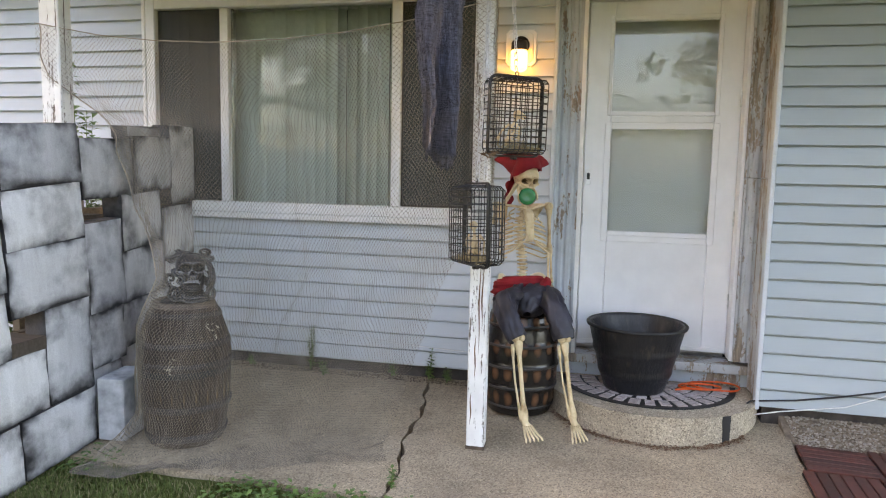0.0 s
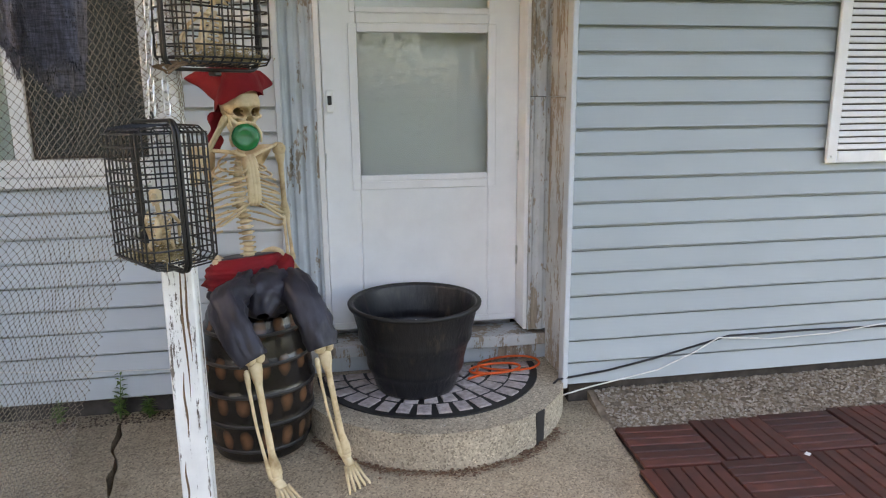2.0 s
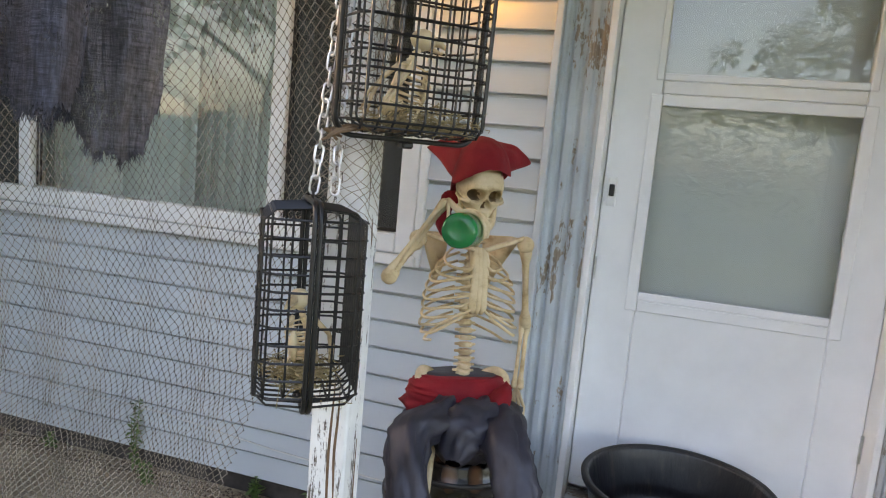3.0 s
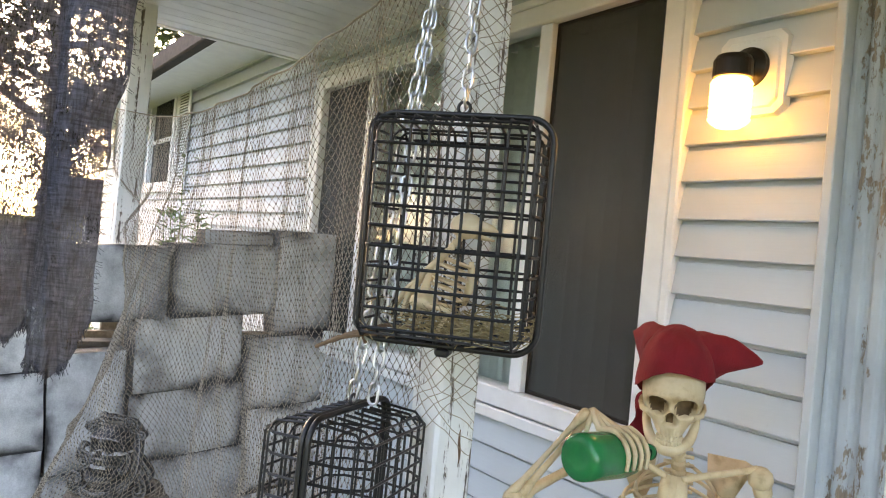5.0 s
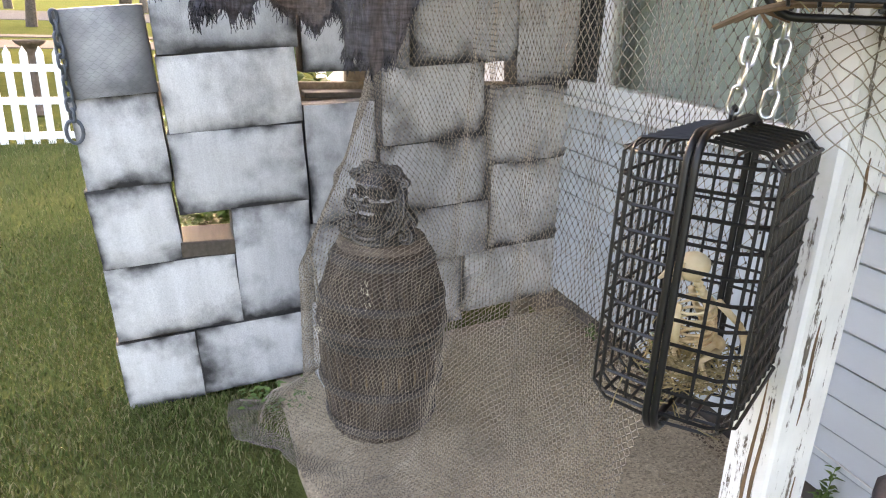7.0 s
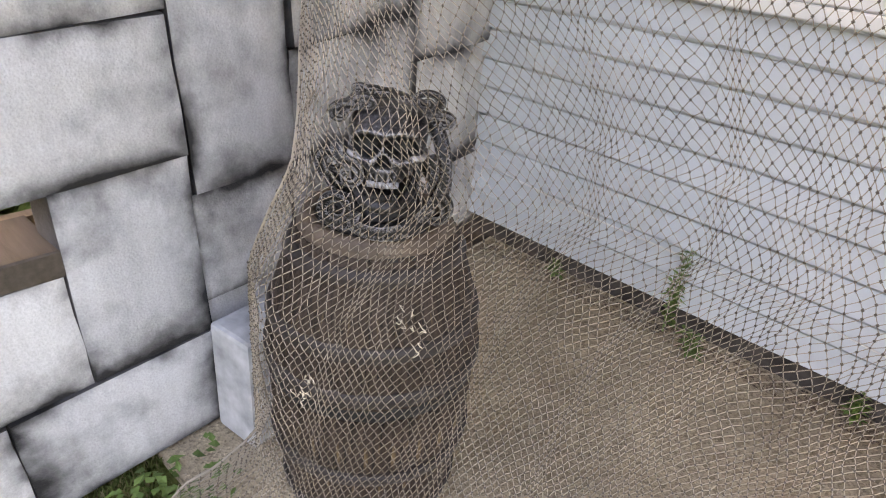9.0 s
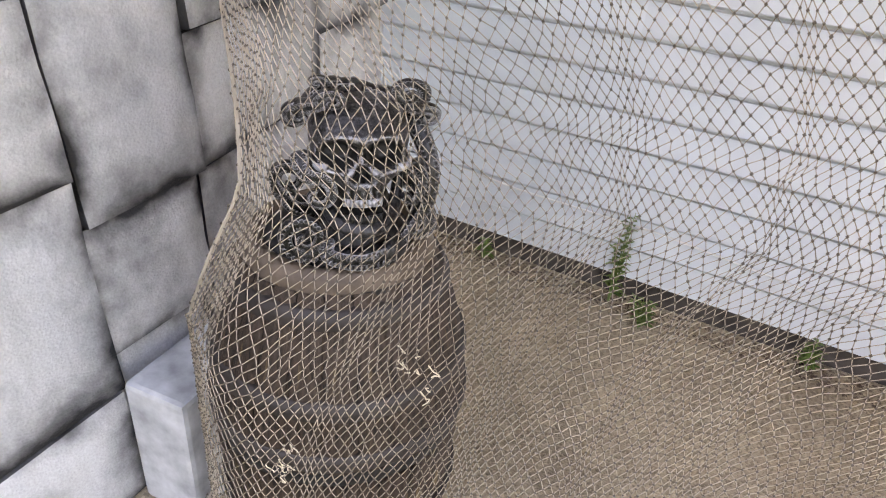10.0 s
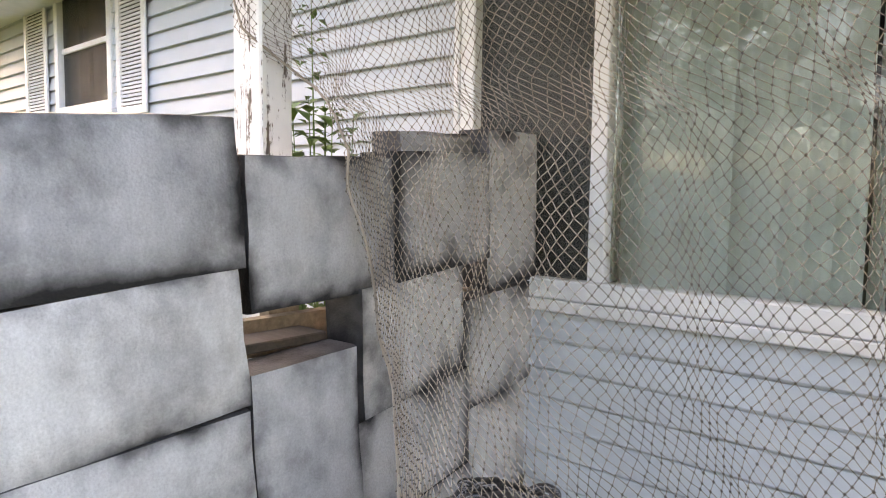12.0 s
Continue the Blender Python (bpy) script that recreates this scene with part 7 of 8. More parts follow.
def build_net():
    nu, nv = 112, 182
    P = np.array([net_row(1.16 * j / nv, 0.5 * (j % 2), nu) for j in range(nv + 1)])
    rnd = np.random.RandomState(5)
    P += rnd.normal(0, 0.0011, P.shape)
    a, b = [], []
    for j in range(nv):
        for i in range(nu):
            for di in ((-1, 0) if j % 2 == 0 else (0, 1)):
                k = i + di
                if 0 <= k < nu:
                    a.append((j, i))
                    b.append((j + 1, k))
    A = P[tuple(np.array(a).T)]
    B = P[tuple(np.array(b).T)]
    keep = np.linalg.norm(A - B, axis=1) < 0.2
    A, B = A[keep], B[keep]
    d = B - A
    d /= np.maximum(np.linalg.norm(d, axis=1, keepdims=True), 1e-6)
    ref = np.where(np.abs(d[:, 2:3]) < 0.9, np.array([[0, 0, 1.0]]), np.array([[1.0, 0, 0]]))
    s = np.cross(d, ref)
    s /= np.maximum(np.linalg.norm(s, axis=1, keepdims=True), 1e-6)
    t = np.cross(d, s)
    r = 0.00076
    vs = []
    for base in (A, B):
        for k in range(3):
            q = math.tau * k / 3
            vs.append(base + (s * math.cos(q) + t * math.sin(q)) * r)
    V = np.stack(vs, axis=1).reshape(-1, 3)
    # knots where the threads meet, their self-shadow put into a darker colour
    K = P[1:-1].reshape(-1, 3)
    size = rnd.uniform(0.0019, 0.0028, (len(K), 1, 1))
    octa = np.array([(1, 0, 0), (-1, 0, 0), (0, 1, 0), (0, -1, 0), (0, 0, 1.3), (0, 0, -1.3)])
    KV = (K[:, None, :] + octa[None] * size).reshape(-1, 3)
    tri = np.array([(0, 2, 4), (2, 1, 4), (1, 3, 4), (3, 0, 4), (2, 0, 5), (1, 2, 5), (3, 1, 5), (0, 3, 5)])
    KF = ((np.arange(len(K)) * 6)[:, None, None] + tri[None]).reshape(-1, 3) + len(V)
    n = len(A)
    o = (np.arange(n) * 6)[:, None]
    F = np.concatenate([o + np.array([[k, (k + 1) % 3, 3 + (k + 1) % 3, 3 + k]]) for k in range(3)])
    me = bpy.data.meshes.new("twine")
    me.from_pydata(V.tolist() + KV.tolist(), [], F.tolist() + KF.tolist())
    me.update()
    me.materials.append(MAT["net"])
    me.materials.append(MAT["net_knot_shade"])
    me.polygons.foreach_set("material_index", [0] * len(F) + [1] * len(KF))
    root = empty("fishing_net", "tan knotted fishing net draped between posts over the barrel", "fishing net")
    ob = new("netting", me)
    ob.parent = root
    tagged(ob, kind="stuff")
    part("top_cord", tube(bmesh.new(), [net_point(i / 80, 0.0) for i in range(80)], 0.0028, 5), MAT["net"], root)
    pts = [net_point(0.012 + 0.004 * math.sin(i), 1.10 * i / 60) for i in range(61)]
    part("side_cord", tube(bmesh.new(), pts, 0.0032, 5), MAT["net"], root)
    # frayed ends of snapped meshes
    rr = random.Random(17)
    for cx, cy, cz, wide in ((-1.560, -1.218, 0.528, 0.034), (-1.707, -1.342, 0.355, 0.030)):
        bm = bmesh.new()
        for k in range(8):
            p = Vector((cx + rr.uniform(-wide, wide), cy + rr.uniform(-wide, wide) * 0.4, cz + rr.uniform(-wide, wide)))
            pts = [p]
            for q in range(5):
                pts.append(pts[-1] + Vector((rr.uniform(-0.009, 0.009), rr.uniform(-0.004, 0.003), rr.uniform(-0.010, 0.006))))
            tube(bm, smooth_line(pts, 3), 0.0010, 4)
        tagged(part("frayed_end", bm, MAT["fray"], root), "cream frayed twine ends", kind="stuff")
    # the loose end wound round the near post
    bm = bmesh.new()
    for k in range(52):
        z0 = 1.26 + 0.0225 * k
        for s in (-1, 1):
            pts = []
            for i in range(13):
                f = i / 12
                t = f * 0.20
                zz = z0 + s * 0.14 * (f - 0.5) + 0.006 * math.sin(k * 1.7 + i)
                pts.append((-0.322 + t, -0.911, zz) if t < 0.112 else (-0.209, -0.911 + (t - 0.112), zz))
            tube(bm, pts, 0.0010, 3)
    tagged(part("wrapped_end", bm, MAT["net"], root), kind="stuff")


# ---------------------------------------------------------------- tattered cloth
def gauze_mat():
    """Loosely woven cloth: threads with small gaps, dyed in slate and brown streaks."""
    m = Mat("dark_gauze_cloth", 0.95)
    col = m.ramp(m.noise(6, 5, stretch=(1, 1, 0.5)), [(0.30, (0.022, 0.027, 0.048)), (0.52, (0.050, 0.052, 0.070)), (0.74, (0.078, 0.072, 0.078))])
    streak = m.noise(90, 5, 0.7, stretch=(1, 1, 0.10))
    col = m.mix(1.0, col, m.ramp(streak, [(0.3, (0.55, 0.55, 0.55)), (0.7, (1.5, 1.45, 1.4))]), "MULTIPLY")
    weft = m.math("MULTIPLY", m.noise(300, 2, stretch=(1, 1, 0.12)), m.noise(300, 2, stretch=(0.12, 0.12, 1)))
    col = m.mix(1.0, col, m.ramp(weft, [(0.15, (0.35, 0.35, 0.36)), (0.34, (1.45, 1.42, 1.4))]), "MULTIPLY")
    m.color(col)
    m.bump(m.math("ADD", m.noise(420, 2, stretch=(1, 1, 0.15)), m.noise(420, 2, stretch=(0.15, 0.15, 1))), 0.8, 0.003)
    tr = m.t.nodes.new("ShaderNodeBsdfTranslucent")
    tr.inputs[0].default_value = (0.30, 0.28, 0.28, 1)
    mx = m.t.nodes.new("ShaderNodeMixShader")
    mx.inputs[0].default_value = 0.05
    clear = m.t.nodes.new("ShaderNodeBsdfTransparent")
    gap = m.t.nodes.new("ShaderNodeMixShader")
    weave = m.math("MULTIPLY", m.ramp(m.noise(520, 1, stretch=(1, 1, 0.3)), [(0.46, (0, 0, 0)), (0.62, (1, 1, 1))]), m.ramp(m.noise(13, 5, 0.7), [(0.42, (0.02, 0.02, 0.02)), (0.70, (0.45, 0.45, 0.45))]))
    out = m.t.nodes["Material Output"]
    m.link(m.b.outputs[0], mx.inputs[1])
    m.link(tr.outputs[0], mx.inputs[2])
    m.link(weave, gap.inputs[0])
    m.link(mx.outputs[0], gap.inputs[1])
    m.link(clear.outputs[0], gap.inputs[2])
    m.link(gap.outputs[0], out.inputs[0])
    return m.m


def build_cloth():
    gz = gauze_mat()
    root = empty("tattered_cloth", "two tattered strips of dark gauze hanging from the eave", "hanging cloth")
    for cx, cy, width, foot, seed, ang in ((-0.325, -1.552, 0.205, (1.43, 1.40, 1.375, 1.405, 1.36, 1.345, 1.34, 1.36, 1.42), 3, 47),
                                          (-0.285, -1.695, 0.165, (1.42, 1.415, 1.41, 1.415, 1.405, 1.395, 1.39, 1.40, 1.44), 9, 50)):
        d = Vector((math.cos(math.radians(ang)), math.sin(math.radians(ang)), 0))
        nrm = Vector((d.y, -d.x, 0))
        nx, nz = 96, 150
        top = 2.52
        bm = bmesh.new()
        rnd = random.Random(seed)

        def hem(u):
            k = (u + 0.5) * (len(foot) - 1)
            i = min(int(k), len(foot) - 2)
            return foot[i] + (foot[i + 1] - foot[i]) * (k - i) + 0.018 * noise.noise((u * 9, seed, 3)) + 0.010 * noise.noise((u * 45, seed, 8))

        def spot(u, f, z):
            edge = 0.16 * noise.noise((f * 4, seed, 5 + (1 if u > 0 else 0))) + 0.08 * noise.noise((f * 17, seed, 2 + (1 if u > 0 else 0)))
            wide = 1.28 - 0.42 * f + edge
            sway = 0.026 * math.sin(u * 9 + f * 3 + seed) + 0.04 * noise.noise((u * 2.5, f * 3, seed)) + 0.014 * noise.noise((u * 9, f * 4, seed + 4))
            return Vector((cx, cy, z)) + d * (u * width * wide + 0.005 * noise.noise((u * 30, f * 22, seed))) + nrm * sway

        grid = []
        for i in range(nx + 1):
            u = i / nx - 0.5
            length = top - hem(u) - 0.007 * rnd.random()
            grid.append([bm.verts.new(spot(u, j / nz, top - length * j / nz)) for j in range(nz + 1)])
        for i in range(nx):
            for j in range(nz):
                u, f = i / nx, j / nz
                h = noise.noise((u * 6, f * 9, seed + 20)) + 0.5 * noise.noise((u * 16, f * 24, seed)) + 0.2 * noise.noise((u * 50, f * 60, seed))
                if h > 1.02:
                    continue
                bm.faces.new((grid[i][j], grid[i + 1][j], grid[i + 1][j + 1], grid[i][j + 1]))
        bmesh.ops.delete(bm, geom=[v for v in bm.verts if not v.link_faces], context="VERTS")
        part("strip", bm, gz, root, smooth=True)
        # frayed threads along the foot and the sides
        bm = bmesh.new()
        for i in range(620):
            if i % 2:
                u = rnd.uniform(-0.5, 0.5)
                p = spot(u, 1.0, hem(u) + 0.012)
                q = Vector((rnd.uniform(-0.006, 0.006), rnd.uniform(-0.006, 0.006), -rnd.uniform(0.010, 0.019)))
            else:
                e = rnd.choice((-0.5, 0.5))
                f = rnd.uniform(0.2, 0.97)
                p = spot(e, f, top - (top - hem(e)) * f)
                q = d * (1 if e > 0 else -1) * rnd.uniform(0.004, 0.011) + Vector((0, 0, -rnd.uniform(0.0, 0.008)))
            tube(bm, [p, p + q * 0.5 + nrm * rnd.uniform(-0.004, 0.004), p + q], 0.0004, 3)
        ob = part("frayed_threads", bm, gz, root)
        tagged(ob, kind="stuff")


# ---------------------------------------------------------------- plants
def leaf_quads(V, F, c, d, length, width, up=Vector((0, 0, 1)), curl=0.2):
    """One pointed leaf with a fold, starting at c along d."""
    d = d.normalized()
    s = d.cross(up)
    s = s.normalized() if s.length > 1e-3 else Vector((1, 0, 0))
    n = s.cross(d)
    k = len(V)
    V += [tuple(c), tuple(c + d * length * 0.4 + s * width / 2 + n * length * 0.06), tuple(c + d * length * 0.45 + n * length * 0.0), tuple(c + d * length * 0.4 - s * width / 2 + n * length * 0.06), tuple(c + d * length - n * length * curl)]
    F += [(k, k + 1, k + 2), (k, k + 2, k + 3), (k + 1, k + 4, k + 2), (k + 2, k + 4, k + 3)]


def build_weed(at, h, seed, label, leafy=1.0, spread=0.5):
    rnd = random.Random(seed)
    root = empty("weed", label, "weed", at, group="weeds along the house")
    bm = bmesh.new()
    V, F = [], []
    stems = 1 + int(3 * leafy)
    for s in range(stems):
        a = rnd.uniform(0, math.tau)
        hh = h * rnd.uniform(0.45, 1.0) if s else h
        lean = Vector((math.cos(a), math.sin(a) * 0.5, 0)) * hh * rnd.uniform(0.05, 0.35) * (0.3 if s == 0 else 1)
        pts = [Vector((0, 0, -0.01)).lerp(lean + Vector((0, 0, hh)), f) + Vector((0, 0, 0)) for f in (0, 0.3, 0.6, 1)]
        tube(bm, pts, [0.003, 0.0026, 0.002, 0.001], 5)
        n = int(10 + 14 * hh / 0.25)
        for i in range(n):
            f = 0.15 + 0.85 * i / n
            p = Vector((0, 0, 0)).lerp(lean + Vector((0, 0, hh)), f)
            b = i * 2.4 + rnd.uniform(-0.3, 0.3)
            leaf_quads(V, F, p, Vector((math.cos(b), math.sin(b), rnd.uniform(-0.1, 0.7))), rnd.uniform(0.018, 0.045) * (1.2 - 0.4 * f), rnd.uniform(0.010, 0.02))
    part("stem", bm, MAT["leaf"], root)
    ob = quick("foliage", V, F, MAT["leaf"], root)
    tagged(ob, kind="stuff")


def build_weeds():
    build_weed((-1.54, -0.055, 0.0), 0.31, 1, "tall green leafy weed growing at the foot of the wall")
    build_weed((-0.72, -0.05, 0.0), 0.21, 2, "green leafy weed growing by the slab crack")
    build_weed((-0.60, -0.06, 0.0), 0.09, 3, "low green weed growing by the slab crack", 1.4)
    build_weed((-0.96, -0.05, 0.0), 0.10, 4, "low green weed at the foot of the wall")
    build_weed((-1.42, -0.12, -0.01), 0.10, 5, "low green weed creeping onto the slab", 1.5)
    build_weed((-1.98, -0.05, 0.0), 0.07, 6, "low green weed at the foot of the wall")
    build_weed((0.98, -1.47, -0.13), 0.20, 7, "green weed growing at the slab edge", 0.6)
    build_weed((-0.56, -1.36, -0.13), 0.12, 8, "dry weed growing out of the slab crack", 0.6)


def clump(name, label, cat, n, region, size, seed, material, kind="stuff", wide=0.6):
    rnd = random.Random(seed)
    V, F = [], []
    (x0, x1), (y0, y1), (z0, z1) = region
    round_off = cat in ("shrub", "hedge")
    for i in range(n):
        c = Vector((rnd.uniform(x0, x1), rnd.uniform(y0, y1), rnd.uniform(z0, z1)))
        if round_off:
            q = math.hypot((c.x - x0) / (x1 - x0) * 2 - 1, (c.y - y0) / (y1 - y0) * 1.6 - 0.8, max(0.0, (c.z - z0) / (z1 - z0)) * 0.8)
            if q > 1.02 + 0.35 * noise.noise(c * 2.7):
                continue
        a = rnd.uniform(0, math.tau)
        leaf_quads(V, F, c, Vector((math.cos(a), math.sin(a), rnd.uniform(-0.4, 0.6))), size * rnd.uniform(0.6, 1.4), size * wide * rnd.uniform(0.6, 1.2))
    return tagged(quick(name, V, F, material), label, cat, kind=kind)


def build_plants():
    b = empty("tall_plant", "lanky green plant rising behind the foam wall", "plant", (-2.78, -0.66, -0.1))
    bm = bmesh.new()
    V, F = [], []
    rnd = random.Random(12)
    for s in range(8):
        a = rnd.uniform(0, math.tau)
        tall = 0.42 if s == 0 else 0.0
        top = Vector((0.12 * math.cos(a) * (s > 0), 0.12 * math.sin(a) * (s > 0) - 0.05 * (s == 0), 1.70 + 0.12 * rnd.random() + tall * 0.75))
        pts = [Vector((0.02 * math.cos(a), 0.02 * math.sin(a), 0)), top * 0.5, top * 0.8, top]
        tube(bm, pts, [0.005, 0.004, 0.003, 0.0012], 5)
        for i in range(34 if s == 0 else 20):
            f = (0.80 + 0.21 * i / 34) if s == 0 else (0.72 + 0.28 * i / 20)
            q = i * 2.4
            big = 0.042 if s == 0 else 0.080
            leaf_quads(V, F, top * f + Vector((math.cos(q), math.sin(q), 0)) * 0.04 * rnd.random() * (s == 0), Vector((math.cos(q), math.sin(q), rnd.uniform(-0.1, 0.9))), big * rnd.uniform(0.7, 1.4), big * 0.55)
    part("stem", bm, MAT["leaf"], b)
    tagged(quick("foliage", V, F, MAT["leaf"], b), kind="stuff")
    clump("shrub", "dense green shrub growing behind the foam wall", "shrub", 4200, ((-3.2, -2.72), (-1.80, -1.08), (-0.1, 0.95)), 0.09, 3, MAT["leaf"])
    clump("shrub", "dark shrub against the siding behind the foam wall", "shrub", 2600, ((-3.15, -2.72), (-0.90, -0.22), (-0.1, 1.3)), 0.085, 14, MAT["leaf"])
    clump("shrub", "green shrub behind the upper gap of the foam wall", "shrub", 700, ((-3.2, -2.75), (-1.6, -0.95), (0.7, 1.35)), 0.09, 4, MAT["leaf"])
    clump("ground_leaves", "low clover and dandelion leaves along the slab edge", "ground cover", 1900, ((-1.35, 2.2), (-1.68, -1.45), (LAWN - 0.01, LAWN + 0.045)), 0.032, 5, MAT["leaf"], wide=0.8)
    clump("ground_leaves", "low leaves between barrel and foam wall", "ground cover", 110, ((-2.16, -1.98), (-1.60, -1.32), (LAWN - 0.01, LAWN + 0.05)), 0.032, 6, MAT["leaf"], wide=0.8)


def build_grass():
    m = Mat("grass_blades", 0.75)
    m.b.inputs["Specular IOR Level"].default_value = 0.12
    m.color(m.ramp(m.island(), [(0.0, (0.065, 0.095, 0.026)), (0.40, (0.11, 0.145, 0.042)), (0.62, (0.15, 0.17, 0.06)), (0.84, (0.26, 0.22, 0.12)), (1.0, (0.055, 0.075, 0.024))]))
    rnd = np.random.RandomState(21)

    def field(name, label, n, x0, x1, y0, y1, h, skip=None, fade=(0.0, 0.0, 0.0, 0.0)):
        x, y = rnd.uniform(x0, x1, n), rnd.uniform(y0, y1, n)
        thick = np.ones(n)
        for away, f in zip((x - x0, x1 - x, y - y0, y1 - y), fade):
            if f:
                thick *= np.clip(away / f + 0.12 * np.sin(x * 5 + y * 3), 0, 1)
        k = rnd.uniform(0, 1, n) < thick
        x, y = x[k], y[k]
        if skip is not None:
            k = ~skip(x, y)
            x, y = x[k], y[k]
        n = len(x)
        a = rnd.uniform(0, math.tau, n)
        hh = h * rnd.uniform(0.5, 1.4, n)
        lean = rnd.uniform(0.1, 1.0, n) * hh
        la = rnd.uniform(0, math.tau, n)
        w = rnd.uniform(0.0014, 0.003, n) * (1 + h * 4)
        z0 = LAWN - 0.02
        cx, sx = np.cos(a) * w, np.sin(a) * w
        lx, ly = np.cos(la) * lean, np.sin(la) * lean
        V = np.stack([np.stack([x - cx, y - sx, np.full(n, z0)], 1), np.stack([x + cx, y + sx, np.full(n, z0)], 1),
                      np.stack([x + lx * 0.35 + cx * 0.8, y + ly * 0.35 + sx * 0.8, z0 + hh * 0.65], 1), np.stack([x + lx * 0.35 - cx * 0.8, y + ly * 0.35 - sx * 0.8, z0 + hh * 0.65], 1),
                      np.stack([x + lx, y + ly, z0 + hh], 1)], 1).reshape(-1, 3)
        o = np.arange(n) * 5
        F = [(k, k + 1, k + 2, k + 3) for k in o] + [(k + 3, k + 2, k + 4) for k in o]
        tagged(quick(name, V.tolist(), F, m.m), label, "grass", kind="stuff")

    def on_slab(x, y):
        return (y > -1.46 + 0.03 * np.sin(x * 9)) & (x > -2.2)

    field("grass", "short green lawn grass before the slab", 120000, -2.4, 4.6, -4.4, -1.42, 0.030, on_slab, (0, 1.6, 2.2, 0))
    field("grass", "short lawn grass round the foam wall", 120000, -5.2, -1.6, -5.2, -1.3, 0.022, on_slab, (1.2, 0.4, 1.8, 0))
    field("grass", "lawn grass farther off", 40000, -9.3, -4.0, -7.5, 0.0, 0.04, None, (0.8, 1.4, 1.5, 0))


# ---------------------------------------------------------------- distance
def build_tree(h, crown, seed, label):
    rnd = random.Random(seed)
    t = empty("tree", label, "tree", group="trees round the yard")
    bm = bmesh.new()
    tube(bm, smooth_line([(0, 0, -0.2), (0.1, 0.05, h * 0.2), (-0.05, 0.1, h * 0.45), (0.05, 0, h * 0.8)], 5), [0.28 - 0.22 * i / 15 for i in range(16)], 10)
    tips = []
    for i in range(11):
        a = i * 2.4
        z = h * (0.26 + 0.045 * i)
        r = crown * rnd.uniform(0.55, 0.95) * (1 - 0.03 * i)
        tip = Vector((math.cos(a) * r, math.sin(a) * r, z + h * rnd.uniform(0.06, 0.18)))
        tube(bm, smooth_line([(0, 0, z), tip * 0.5 + Vector((0, 0, z * 0.5 + 0.1)), tip], 4), [0.09 - 0.008 * k for k in range(9)], 6)
        tips.append(tip)
        tips.append(Vector((0, 0, z)).lerp(tip, 0.6) + Vector((0, 0, 0.5)))
    tips.append(Vector((0, 0, h * 0.95)))
    part("trunk", bm, MAT["bark"], t)
    V, F = [], []
    for p in tips:
        for j in range(9):
            c = p + Vector((rnd.gauss(0, 0.55), rnd.gauss(0, 0.55), rnd.gauss(0, 0.45))) * crown * 0.26
            for k in range(26):
                q = c + Vector((rnd.gauss(0, 0.3), rnd.gauss(0, 0.3), rnd.gauss(0, 0.25))) * crown * 0.2
                a = rnd.uniform(0, math.tau)
                s = 0.22 * rnd.uniform(0.6, 1.4)
                leaf_quads(V, F, q, Vector((math.cos(a), math.sin(a), rnd.uniform(-0.6, 0.4))), s, s * 0.6)
    ob = quick("crown", V, F, MAT["tree_leaf"], t)
    return t


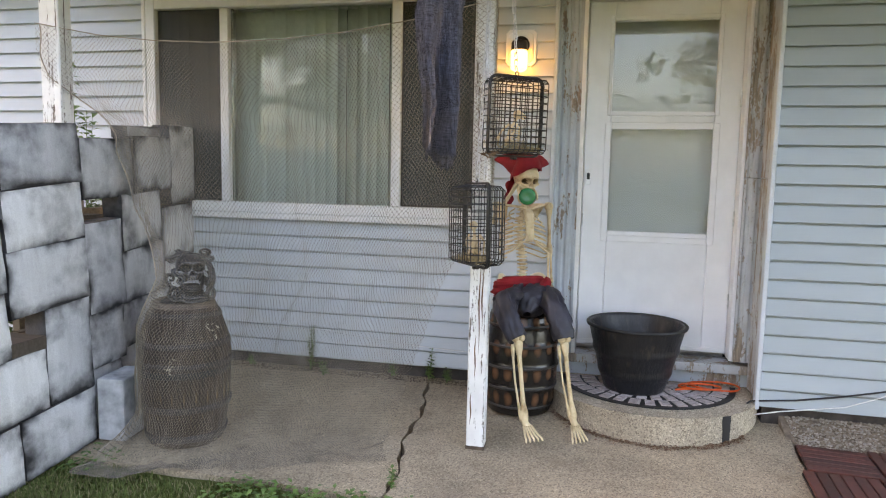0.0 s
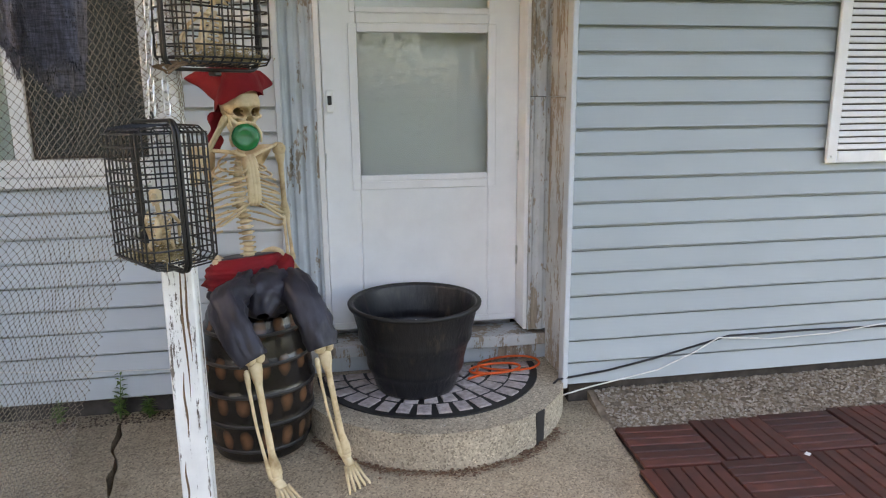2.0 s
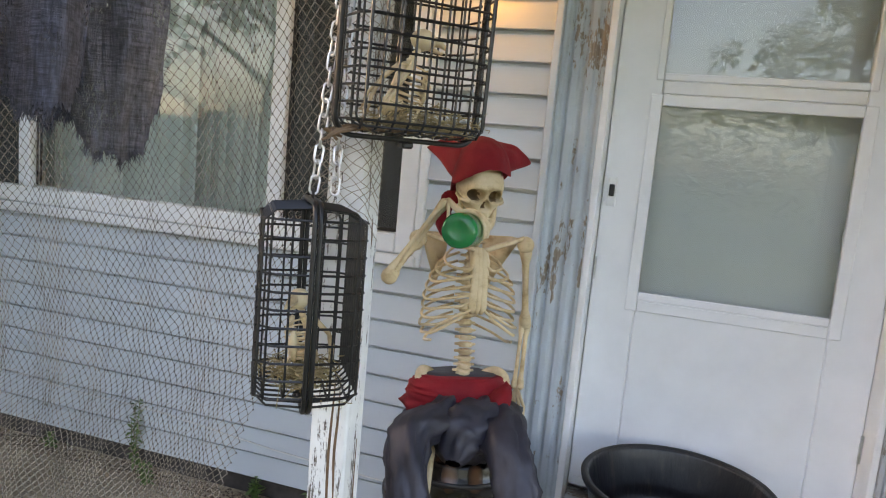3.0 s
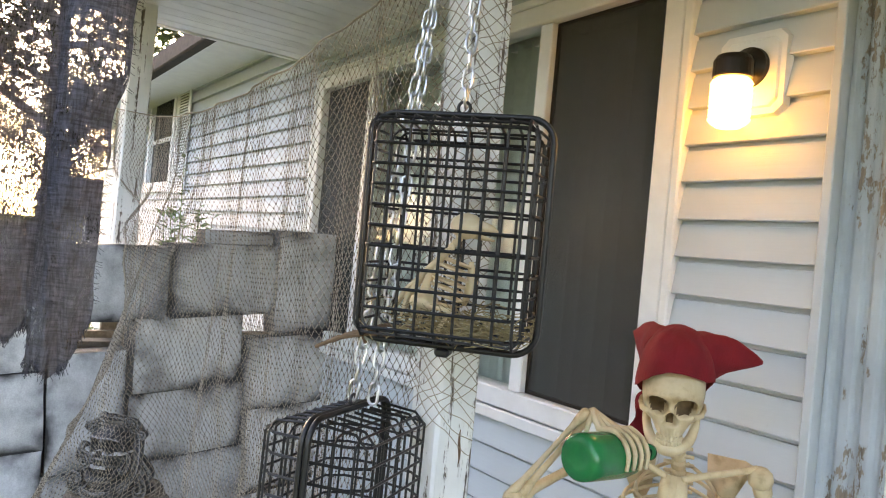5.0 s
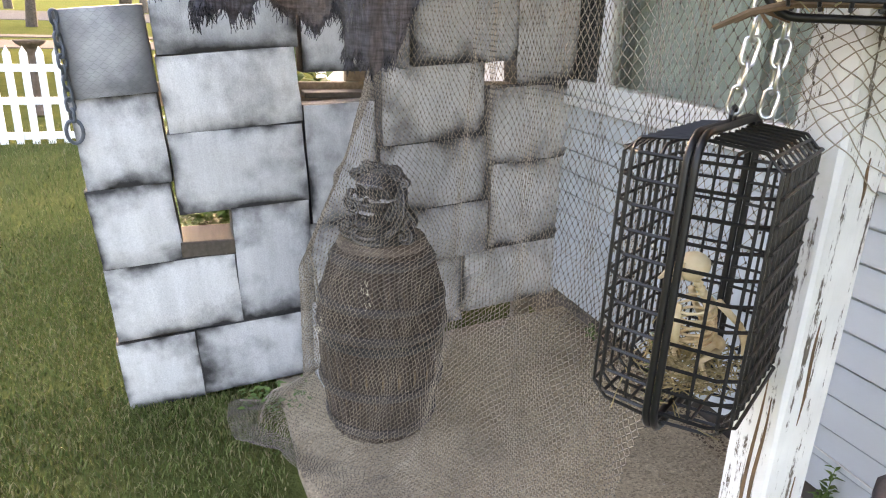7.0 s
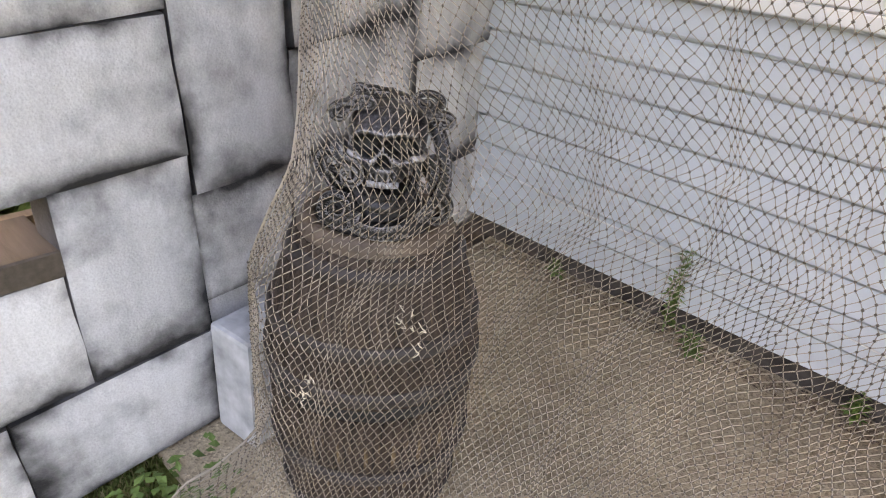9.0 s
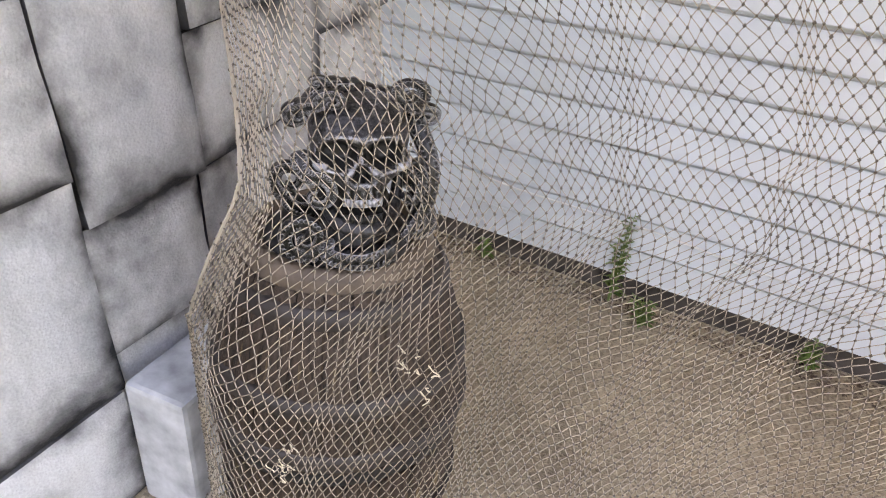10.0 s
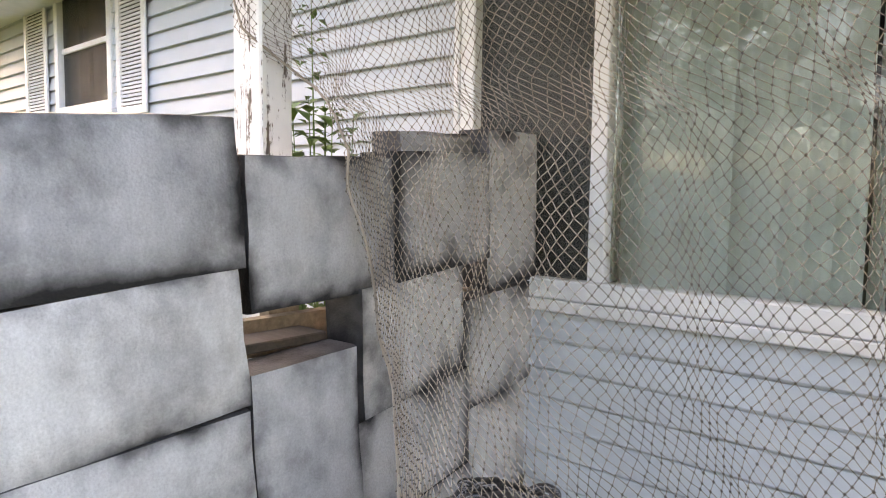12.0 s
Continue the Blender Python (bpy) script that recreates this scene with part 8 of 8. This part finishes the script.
def build_distance():
    a = build_tree(8.5, 3.2, 1, "leafy green yard tree, dark against the sky")
    a.matrix_world = pose(-14.5, 4.2, LAWN)
    # the one at x 6.5 reflects in the door and shades the east wall
    # the trees at x -41 and -52 are added to shade the far lawn
    for x, y, r, s in ((-15, -6.2, 80, 0.9), (-21, -3.0, 40, 0.8), (-24, 8, 110, 1.2), (-26, -13, 70, 1.1), (-19, -15, 200, 0.9), (-3.5, -19, 10, 1.15), (4.5, -17, 130, 1.0), (10, -20, 250, 1.25), (16, -12, 300, 1.0), (-10, -24, 60, 1.2), (-9, -13, 150, 1.2), (-16, -14, 100, 1.3), (6.5, -9.5, 40, 1.0), (-17.5, 0.2, 20, 1.25), (-13.5, -9.5, 300, 1.05), (-12.2, -5.0, 240, 0.72), (-20, -7, 10, 1.3), (-35.5, -7.6, 60, 0.9), (-41, 3.5, 200, 1.2), (-52, -3.0, 20, 1.1), (-66, -14, 320, 1.3), (-72, -24, 90, 1.3), (-64, -4, 170, 1.2)):
        m = pose(x, y, LAWN, 0, 0, r) @ Matrix.Scale(s, 4)
        copy_thing(a, m)
    # neighbour's house
    h = empty("neighbour_house", "low beige house with a dark roof beyond the yard", "house", (-29.0, 5.0, LAWN))
    part("wall", a_box(-3, 3, -3.4, 5, 0, 2.35), MAT["siding_tan"], h)
    bm = bmesh.new()
    v = [bm.verts.new(c) for c in ((3.4, -3.7, 2.3), (3.4, 5.3, 2.3), (0, 5.3, 3.3), (0, -3.7, 3.3), (-3.4, 5.3, 2.3), (-3.4, -3.7, 2.3))]
    for q in ((0, 1, 2, 3), (3, 2, 4, 5), (0, 3, 5), (1, 4, 2), (0, 5, 4, 1)):
        bm.faces.new([v[i] for i in q])
    bmesh.ops.recalc_face_normals(bm, faces=bm.faces)
    part("roof", bm, MAT["roof"], h)
    for y in (-2.2, 2.2):
        w = part("window", window_frame_bm(-0.5, 0.5, 0.9, 2.0, -0.03, 0.03, 0.08), MAT["white_far"], h)
        w.matrix_local = pose(3.02, y, 0, 0, 0, 90)
        part("pane", a_box(-0.42, 0.42, -0.01, 0.01, 0.98, 1.92), MAT["rubber"], w)
    # picket fence
    f = empty("picket_fence", "white wooden picket fence across the lawn", "fence", (-8.0, -2.62, -0.215))
    me = None
    for i in range(44):
        if me is None:
            bm = bmesh.new()
            o = [(-0.011, 0), (0.011, 0)]
            pts = [(-0.036, 0.03), (0.036, 0.03), (0.036, 1.0), (0.0, 1.07), (-0.036, 1.0)]
            lo = [bm.verts.new((-0.01, y, z)) for y, z in pts]
            hi = [bm.verts.new((0.01, y, z)) for y, z in pts]
            for k in range(5):
                bm.faces.new((lo[k], lo[(k + 1) % 5], hi[(k + 1) % 5], hi[k]))
            bm.faces.new(hi), bm.faces.new(lo[::-1])
            bmesh.ops.recalc_face_normals(bm, faces=bm.faces)
            me = mesh_of(bm, "picket", MAT["white_far"])
        ob = new("picket", me)
        ob.parent = f
        ob.location = (0, -0.151 * i, 0)
    for z in (0.10, 0.47, 0.81):
        part("rail", a_box(-0.05, -0.012, -6.6, 0.05, z, z + 0.075), MAT["white_far"], f)
    for i in range(4):
        part("post", a_box(-0.14, -0.0505, -1.95 * i - 0.05, -1.95 * i + 0.05, 0, 1.1), MAT["white_far"], f)
    f = empty("bird_bath", "shallow stone bird bath standing beyond the picket fence", "bird bath", (-10.0, -3.485, LAWN))
    bm = bmesh.new()
    lathe = [(0.13, 0.0), (0.11, 0.05), (0.05, 0.12), (0.045, 0.75), (0.07, 0.83), (0.17, 0.90), (0.19, 0.935), (0.165, 0.93), (0.10, 0.895), (0.0, 0.885)]
    rows = [[bm.verts.new((r * math.cos(q * math.tau / 20), r * math.sin(q * math.tau / 20), z)) for q in range(20)] for r, z in lathe[:-1]]
    for lo, hi in zip(rows, rows[1:]):
        for q in range(20):
            bm.faces.new((lo[q], lo[(q + 1) % 20], hi[(q + 1) % 20], hi[q]))
    bm.faces.new(rows[-1])
    bm.faces.new(rows[0][::-1])
    part("basin", bm, MAT["bark"], f)
    for nm, x0, x1, mat, lab, cat in (("path", -25.6, -22.2, "walk", "pale pinkish drive crossing beyond the fence", "drive"), ("pavement", -28.7, -27.4, "walk", "pale concrete pavement beside the lawn", "pavement")):
        tagged(part(nm, a_box(x0, x1, -60, 12, LAWN - 0.03, LAWN + 0.012), MAT[mat]), lab, cat, kind="structure")
    clump("hedge", "dark tree line across the street", "hedge", 9000, ((-22.0, 16.0), (-27.0, -23.5), (-0.2, 4.6)), 0.55, 33, MAT["tree_leaf"])
    r = part("road", a_box(-60.0, -43.0, -90, 20, LAWN - 0.03, LAWN + 0.012), MAT["road"])
    tagged(r, "grey asphalt street beyond the lawn", "street", kind="structure")


for flat in ("road", "walk"):
    MAT[flat].node_tree.nodes["Principled BSDF"].inputs["Specular IOR Level"].default_value = 0.0
build_figure()
build_resin_skull()
build_net()
build_cloth()
build_weeds()
build_plants()
build_grass()
build_distance()
